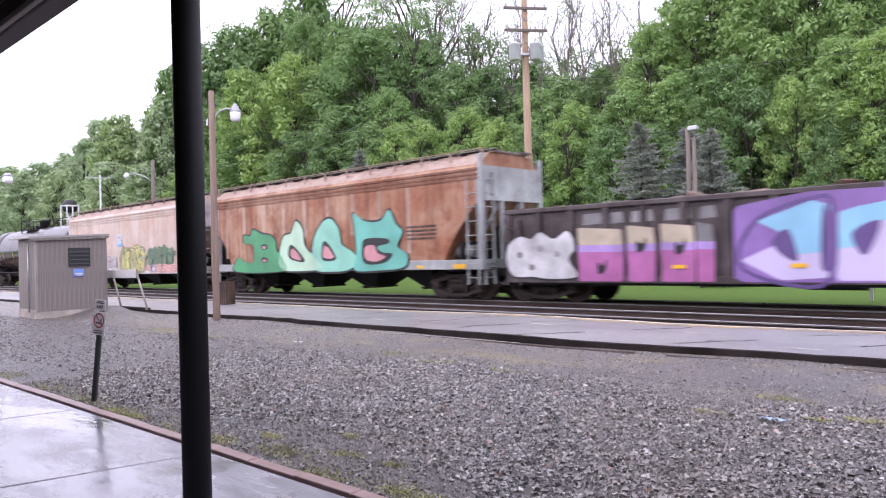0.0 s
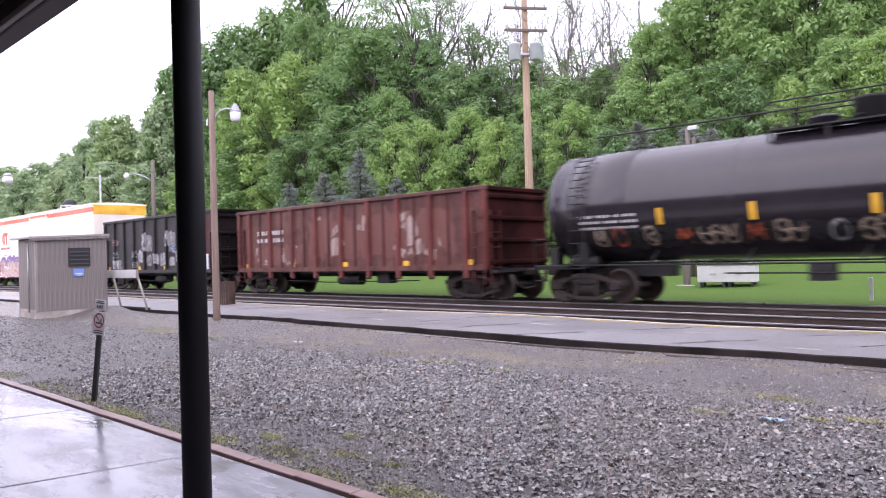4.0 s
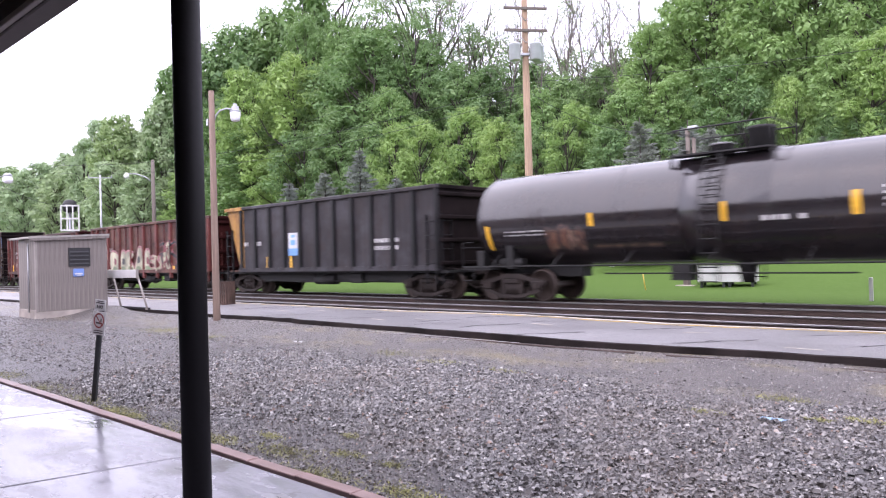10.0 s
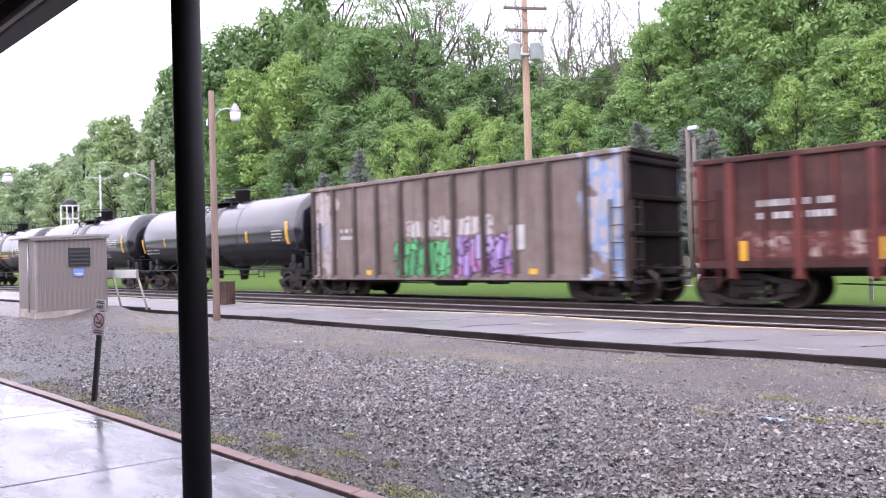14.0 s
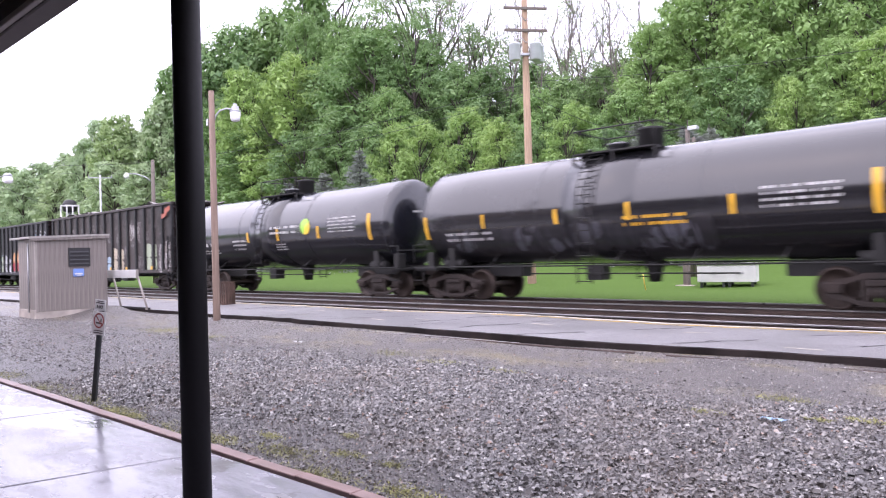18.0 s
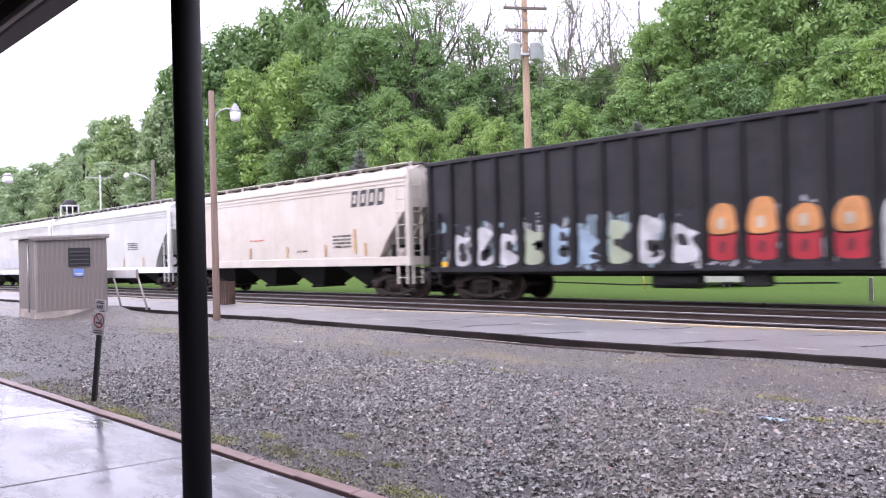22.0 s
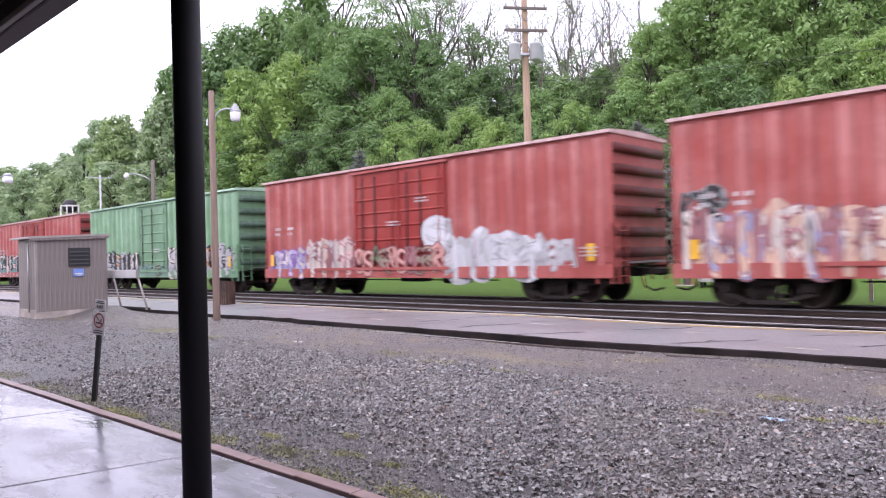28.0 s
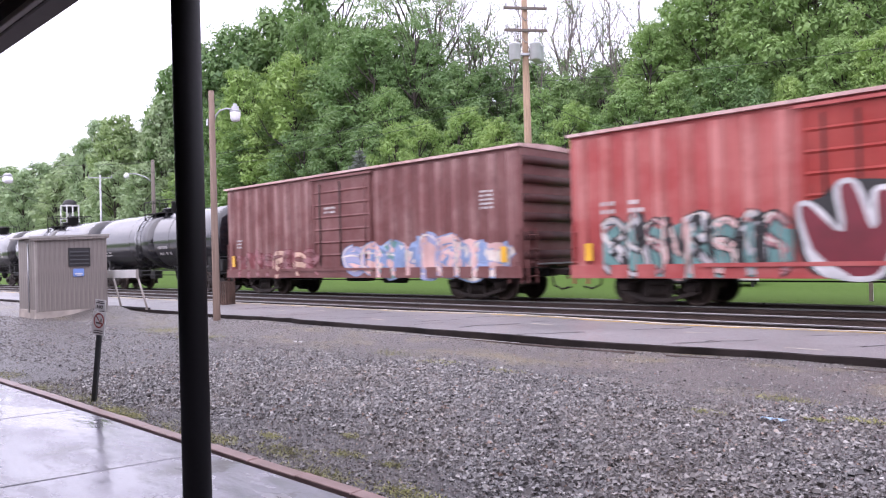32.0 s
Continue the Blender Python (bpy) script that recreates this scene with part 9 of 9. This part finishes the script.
    for x0, x1, z0, z1, c in ((-4.77, -4.1, 1.06, 2.33, G_BLUE), (-3.94, -3.25, 1.05, 2.28, G_BLUE), (-2.28, -1.59, 1.06, 2.28, G_LILAC), (-1.44, -0.75, 1.08, 2.29, G_LILAC), (0.25, 0.75, 1.08, 1.8, G_BLUE),
                              (0.88, 1.55, 1.05, 2.25, G_CREAM), (1.70, 2.35, 1.05, 2.2, G_CREAM), (5.08, 5.58, 1.05, 2.38, G_SAGE), (5.66, 6.15, 1.05, 2.36, G_SAGE)):
        w, zm = x1 - x0, (z0 + z1) / 2
        for a, b in ((z0, zm - 0.025), (zm + 0.025, z1)):
            spray(car, HALF - 0.10, [(x0, a + 0.02), (x0 - 0.01, (a + b) / 2), (x0 + 0.06 * w, b - 0.03), (x0 + 0.5 * w, b + 0.02), (x1 - 0.1 * w, b - 0.06), (x1, (a + b) / 2 + 0.08), (x1 - 0.05 * w, a + 0.12), (x1 - 0.1 * w, a)], c)
    for shape in ([(hl - 1.0, 3.55), (hl - 0.95, 3.8), (hl - 0.75, 3.75), (hl - 0.6, 4.05), (hl - 0.4, 3.95), (hl - 0.5, 3.7), (hl - 0.75, 3.6)], [(hl - 0.5, 4.0), (hl - 0.2, 4.14), (hl - 0.12, 3.98), (hl - 0.3, 3.85)]):
        spray(car, HALF, shape, G_RUSTY)

    car, hl = gondola(-277.25, -293.2, "tall black coal gondola with white, blue and orange graffiti", P_BLACK_HIGH, 4.30, 19, tapes=(-7.5, 6.2), rib_paint=R_BLACK, reach=6.2, seed=18, z0=0.9)
    panel = (2 * hl - 0.16) / 18
    cols = [None, G_WHITE, G_WHITE, G_WHITE, G_SAGE, G_BLUE, G_BLUE, G_SAGE, G_WHITE, G_WHITE, G_ORANGE, G_ORANGE, G_ORANGE, G_ORANGE, G_WHITE, None, None, None]
    for k, c in enumerate(cols):
        if not c:
            continue
        x0 = -hl + 0.08 + panel * k + 0.13
        w = panel - 0.28
        zt = 1.95 + 0.1 * (k % 3) + (0.3 if c is G_ORANGE else 0.0)
        if c is G_ORANGE:
            j = random.Random(k).uniform(-0.06, 0.06)
            spray_piece(car, HALF - 0.10, [(x0 + 0.04, 1.15), (x0 - 0.02, 1.45), (x0 + 0.02, 1.72 + j), (x0 + w * 0.5, 1.66 + j), (x0 + w, 1.74 + j), (x0 + w - 0.03, 1.4), (x0 + w - 0.06, 1.13)], G_RED, 0.04)
            spray_piece(car, HALF - 0.10, [(x0 + 0.02, 1.74 + j), (x0 - 0.02, 2.0), (x0 + 0.10, zt - 0.05 + j), (x0 + w * 0.5, zt + 0.05 + j), (x0 + w - 0.06, zt - 0.04), (x0 + w + 0.01, 1.98), (x0 + w, 1.76 + j), (x0 + w * 0.5, 1.69 + j)], G_ORANGE, 0.04, 1)
            spray(car, HALF - 0.10, [(x0 + w * 0.35, 1.82), (x0 + w * 0.3, 2.02), (x0 + w * 0.55, 2.08 + j), (x0 + w * 0.6, 1.85)], G_CREAM, 4)
            spray(car, HALF - 0.10, [(x0 + w * 0.35, 1.28), (x0 + w * 0.4, 1.52), (x0 + w * 0.62, 1.5 + j), (x0 + w * 0.55, 1.3)], G_DARKRED, 4)
        else:
            rng = random.Random(k * 5 + 1)
            j = lambda r=0.09: rng.uniform(-r, r)
            zm = (1.1 + zt) / 2 + j(0.12)
            spray(car, HALF - 0.10, [(x0 + j(0.03), 1.1), (x0 + j(0.05), zm), (x0 + 0.05, zt + j()), (x0 + w * 0.6, zt + j(0.15)), (x0 + w, zt - 0.2 + j(0.15)), (x0 + w * 0.7 + j(0.15), zm), (x0 + w + j(0.04), 1.3), (x0 + w * 0.8, 1.1)], c)
            for q in range(rng.randint(1, 3)):
                hx, hz, ht = x0 + w * rng.uniform(0.2, 0.6), rng.uniform(1.2, zt - 0.35), rng.uniform(0.08, 0.3)
                spray(car, HALF - 0.10, [(hx, hz), (hx + j(0.05), hz + ht), (hx + 0.2 + j(0.06), hz + ht + j(0.06)), (hx + 0.24, hz + j(0.06))], G_BLACK, 2)
    htape = (-6.9, -4.2, -1.6, 1.0, 3.4, 5.6)
    car, hl = hopper(-294.1, -309.6, "beige covered hopper with dark lettering blocks high on its side", P_CREAM_HOP, P_CREAM_HOP, P_CREAM_HOP, eave=4.02, top=4.42, outlets=4, bay=3.2, reach=6.55, sill=(1.1, 1.4), tapes=htape[1:], seed=19,
                     marks=((-6.0, -5.3, 2.3, 2.75, 2, MARK_BLACK), (3.9, 4.9, 1.75, 2.25, 4, MARK_BLACK), (-1.6, -0.4, 2.15, 2.25, 1, MARK_RED), (1.7, 2.4, 1.65, 1.75, 1, MARK_BLACK)))
    patch(car, 5.05, 5.17, 1.55, 2.4, OLD_TAPE, HALF + 0.02, "reflector")
    for x in (4.95, 5.40, 5.85, 6.30):
        spray(car, HALF + 0.014, [(x, 3.14), (x + 0.08, 3.70), (x + 0.42, 3.72), (x + 0.34, 3.16)], MARK_BLACK, 0, round_off=False)
        spray(car, HALF + 0.014, [(x + 0.13, 3.27), (x + 0.17, 3.57), (x + 0.31, 3.58), (x + 0.27, 3.28)], P_CREAM_HOP, 1, round_off=False)
    car, hl = hopper(-310.6, -325.95, "pale grey covered hopper with a white sill", P_WHITE_HOP, P_WHITE_HOP, P_SILL_WHITE, eave=3.95, top=4.45, outlets=4, bay=3.1, reach=6.6, sill=(0.92, 1.2), tapes=(-6.35, -4.1, -2.2, 0.3, 2.6, 4.9), seed=20, rungs_paint=P_WHITE_HOP,
                     marks=((-6.0, -5.1, 2.0, 2.75, 2, MARK_BLACK), (-5.9, -5.3, 1.5, 1.8, 2, MARK_BLACK), (3.2, 4.4, 2.1, 2.5, 4, MARK_BLACK), (0.2, 2.2, 1.0, 1.12, 2, MARK_BLACK)))
    car, hl = hopper(-326.7, -342.1, "dirty white covered hopper with a repainted grey panel", P_GREY_HOP, P_GREY_HOP, P_SILL_WHITE, eave=3.95, top=4.45, outlets=4, bay=3.1, reach=6.6, sill=(0.88, 1.15), tapes=htape[1:], seed=21, rungs_paint=P_GREY_HOP,
                     marks=((-6.4, -5.6, 2.0, 2.5, 3, MARK_BLACK), (4.6, 5.7, 2.0, 2.45, 4, MARK_BLACK), (-4.5, 5.2, 0.96, 1.04, 1, MARK_BLACK)))
    patch(car, -2.1, 3.9, 1.35, 2.0, plain("repaint_grey", (0.45, 0.46, 0.50), 0.5, vary=0.15), HALF + 0.018, label="grey repainted panel")
    patch(car, -3.3, -2.6, 1.45, 2.05, plain("repaint_grey_square", (0.45, 0.46, 0.50), 0.5, vary=0.15), HALF + 0.018)
    patch(car, 5.0, 5.45, 1.4, 1.65, MARK_BLACK, HALF + 0.02)

    dd = (-2.25, -0.05, 2.1)
    bm = ((-7.0, -6.6, 2.3, 2.7, 2, MARK_WHITE), (-6.2, -5.8, 2.3, 2.7, 2, MARK_WHITE))
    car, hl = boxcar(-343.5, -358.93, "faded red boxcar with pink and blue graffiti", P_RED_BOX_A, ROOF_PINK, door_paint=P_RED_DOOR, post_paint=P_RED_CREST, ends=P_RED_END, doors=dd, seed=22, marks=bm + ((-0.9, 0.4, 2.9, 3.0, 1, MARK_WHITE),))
    scrawl(car, -7.3, -0.5, 0.75, 2.3, 13, (G_PEACH, G_IVORY, G_LILAC), G_OLDROSE, 120, cloud=G_PEACH, shine=G_IVORY)
    scrawl(car, -7.4, -6.5, 2.0, 2.7, 2, (G_BLACK,), G_GREY, 121)
    scrawl(car, -2.0, 2.2, 0.85, 1.9, 6, (G_TAN, G_OLDROSE), G_MAROON, 122, thick=0.8)
    scrawl(car, 2.5, 7.0, 0.76, 2.2, 9, (G_STEELBLUE, G_SILVER, G_LILAC), G_VIOLET, 123, cloud=G_STEELBLUE, shine=G_WHITE)
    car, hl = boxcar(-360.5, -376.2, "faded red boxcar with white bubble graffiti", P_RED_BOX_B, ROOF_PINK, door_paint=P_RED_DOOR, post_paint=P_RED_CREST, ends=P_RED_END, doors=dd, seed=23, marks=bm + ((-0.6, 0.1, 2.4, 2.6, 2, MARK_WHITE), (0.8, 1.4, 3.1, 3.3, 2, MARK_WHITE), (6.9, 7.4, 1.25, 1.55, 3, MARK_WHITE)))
    scrawl(car, -7.3, -5.2, 0.75, 1.75, 4, (G_PALELILAC, G_IVORY), G_PLUM, 124, cloud=G_LILAC, shine=G_WHITE)
    scrawl(car, -5.1, -2.4, 0.75, 2.1, 6, (G_PEACH, G_IVORY, G_ROSE), G_OLDROSE, 125, cloud=G_IVORY, shine=G_WHITE)
    scrawl(car, -2.2, 2.0, 0.85, 1.7, 10, (G_TAN, G_SALMON, G_MOSS, G_OLDROSE), G_MAROON, 126, lift=0.02, thick=0.8)
    scrawl(car, 2.2, 5.6, 0.76, 2.0, 4, (G_WHITE, G_PLACARD), G_SILVER, 127, cloud=G_PLACARD, thick=1.3)
    scrawl(car, 1.3, 2.3, 1.6, 2.5, 1, (G_PLACARD,), G_SILVER, 128, cloud=G_PLACARD)
    scrawl(car, 5.3, 6.7, 0.95, 1.75, 3, (G_WHITE,), G_SILVER, 129, thick=0.7)
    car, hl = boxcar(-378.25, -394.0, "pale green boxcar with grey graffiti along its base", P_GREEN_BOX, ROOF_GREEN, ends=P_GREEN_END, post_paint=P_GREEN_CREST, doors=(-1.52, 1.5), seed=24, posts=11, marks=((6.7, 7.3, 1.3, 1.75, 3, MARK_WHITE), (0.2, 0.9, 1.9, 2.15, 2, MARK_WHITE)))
    scrawl(car, -7.7, -1.6, 0.78, 1.95, 11, (G_SILVER, G_BLACK, G_IVORY, G_ORANGE), G_BLACK, 130, cloud=G_SILVER, shine=G_WHITE)
    scrawl(car, -1.5, 1.5, 0.8, 1.3, 5, (G_AQUA, G_BLACK), G_MOSS, 131, thick=0.5)
    scrawl(car, 1.7, 7.5, 0.76, 2.1, 10, (G_IVORY, G_SILVER, G_STEELBLUE, G_ORANGE), G_BLACK, 132, cloud=G_SILVER, shine=G_WHITE)
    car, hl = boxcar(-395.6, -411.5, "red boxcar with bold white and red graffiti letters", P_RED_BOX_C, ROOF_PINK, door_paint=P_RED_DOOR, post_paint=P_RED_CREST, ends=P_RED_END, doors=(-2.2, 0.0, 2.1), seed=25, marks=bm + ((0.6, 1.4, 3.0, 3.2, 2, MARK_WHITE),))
    scrawl(car, -6.9, -2.5, 0.76, 2.1, 8, (G_ROSE, G_SILVER, G_OLDROSE), G_BLACK, 140, cloud=G_AQUA, shine=G_IVORY)
    scrawl(car, 3.7, 7.2, 0.76, 1.95, 7, (G_WHITE, G_SILVER), G_BLACK, 141, shine=G_PLACARD)
    scrawl(car, 3.6, 4.6, 1.4, 2.35, 2, (G_BLACK,), G_VIOLET, 142)
    yk = HALF + 0.024
    spray(car, yk, [(-2.31, 2.12), (-1.78, 2.4), (-1.47, 2.68), (-0.88, 2.68), (-0.04, 2.60), (1.07, 2.70), (1.71, 2.58), (2.05, 2.40), (2.08, 1.94), (2.6, 1.95), (3.1, 2.02), (3.5, 2.18), (3.72, 2.2), (3.8, 1.9), (3.72, 1.5), (3.64, 0.96), (3.47, 0.75), (2.11, 0.70), (-1.34, 0.70), (-2.19, 1.02)], G_BLACK)
    for shape, c in (([(-2.26, 2.2), (-1.99, 2.23), (-1.45, 1.69), (-1.52, 2.55), (-1.17, 2.61), (-0.87, 1.72), (-0.84, 2.42), (-0.51, 2.4), (-0.49, 1.58), (-0.65, 1.0), (-0.9, 0.72), (-1.44, 0.72), (-1.88, 0.93), (-2.17, 1.63)], G_DARKRED),
                     ([(-0.37, 2.4), (-0.15, 2.38), (0.05, 1.64), (0.17, 1.16), (0.06, 0.72), (-0.53, 0.72), (-0.46, 1.17), (-0.49, 1.58)], G_RED),
                     ([(0.08, 2.41), (0.39, 2.6), (0.73, 2.48), (0.85, 2.08), (0.55, 1.98), (0.91, 1.53), (1.1, 0.99), (1.13, 0.72), (0.33, 0.72), (0.22, 1.23), (0.15, 1.88)], G_RED),
                     ([(0.82, 2.63), (1.19, 2.62), (1.39, 2.4), (1.37, 1.9), (1.71, 2.38), (1.95, 2.36), (1.89, 2.03), (1.57, 1.78), (2.08, 1.91), (2.26, 1.79), (2.25, 1.42), (3.3, 1.94), (3.5, 1.87), (3.48, 1.07), (2.85, 0.97), (2.48, 0.72), (1.33, 0.72), (1.23, 1.22), (1.05, 2.0)], G_DARKRED)):
        spray(car, yk, shape, c, 1)
        spray_line(car, yk, shape, 0.11, G_WHITE, 2)
    for shape in ([(-2.15, 1.45), (-1.75, 1.05), (-1.3, 0.74), (-1.8, 0.74), (-2.1, 1.1)], [(2.5, 0.74), (2.9, 1.0), (3.45, 1.06), (3.2, 0.76)], [(1.4, 1.1), (1.5, 1.55), (1.75, 1.5), (1.7, 1.0)], [(0.45, 1.6), (0.6, 1.85), (0.85, 1.6), (0.75, 1.4)]):
        spray(car, yk, shape, G_WHITE, 3)
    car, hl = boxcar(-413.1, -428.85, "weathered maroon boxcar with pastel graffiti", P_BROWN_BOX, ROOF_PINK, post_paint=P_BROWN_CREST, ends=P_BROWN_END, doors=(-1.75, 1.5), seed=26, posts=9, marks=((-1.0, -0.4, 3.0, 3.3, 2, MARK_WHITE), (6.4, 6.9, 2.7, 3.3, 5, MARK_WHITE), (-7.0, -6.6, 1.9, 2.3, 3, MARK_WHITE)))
    scrawl(car, 0.2, 7.3, 0.8, 1.9, 8, (G_LILAC, G_ROSE, G_AQUA, G_IVORY), G_STEELBLUE, 150, cloud=G_ROSE, shine=G_IVORY)
    scrawl(car, -7.3, -1.6, 0.8, 1.7, 8, (G_OLDROSE, G_PEACH), G_MAROON, 151, thick=0.8)
    for i in range(3):
        q = -429.9 - 14.3 * i
        tank_car(q, q - 13.2, "grey-black tank car with white stencil marks", P_GREY_TANK_TAG if i else P_BLACK_TANK, 1.46, 2.54, stripes=[], marks=((-6.0, -4.6, 1.8, 2.1, 2, MARK_WHITE), (1.0, 2.2, 1.7, 2.3, 2, MARK_WHITE), (4.0, 5.2, 2.1, 2.5, 3, MARK_WHITE)), seed=27 + i, reach=5.5)


build_train()
# ---------------------------------------------------------------- what moves
SPEED = [12.68, 12.75, 12.52, 12.66, 12.61, 12.48, 12.20, 12.44, 12.43]   # m/s, every four seconds


def run(t):
    """Metres that the train has gone at t seconds."""
    gone = 0.0
    for k in range(8):
        u = min(max(t - 4.0 * k, 0.0), 4.0)
        gone += SPEED[k] * u + (SPEED[k + 1] - SPEED[k]) / 4.0 * u * u / 2
    return gone


def motions():
    way = [run(k / FPS) for k in range(32 * FPS + 1)]
    for car, centre in CARS:
        walk(car, [(t, pose(centre + run(t), TRAIN_Y, 0)) for t in np.linspace(0, 32, 33)])
    starts = dict((car.name, centre) for car, centre in CARS)
    for car, ws, ax, x in WHEELSETS:
        q = starts[car.name] + x
        first = next((k for k in range(len(way)) if q + way[k] > -46), len(way) - 1)
        last = max((k for k in range(len(way)) if q + way[k] < 2), default=0)
        rows = [(0.0, pose(ax, 0, 0.457))]
        for k in range(max(first, 1), min(last, len(way) - 2) + 1):
            rows.append((k / FPS, pose(ax, 0, 0.457, 0, math.degrees((way[k] - way[max(first, 0)]) / 0.457) % 360, 0)))
        rows.append((32.0, pose(ax, 0, 0.457) if len(rows) == 1 else rows[-1][1]))
        walk(ws, rows)


motions()
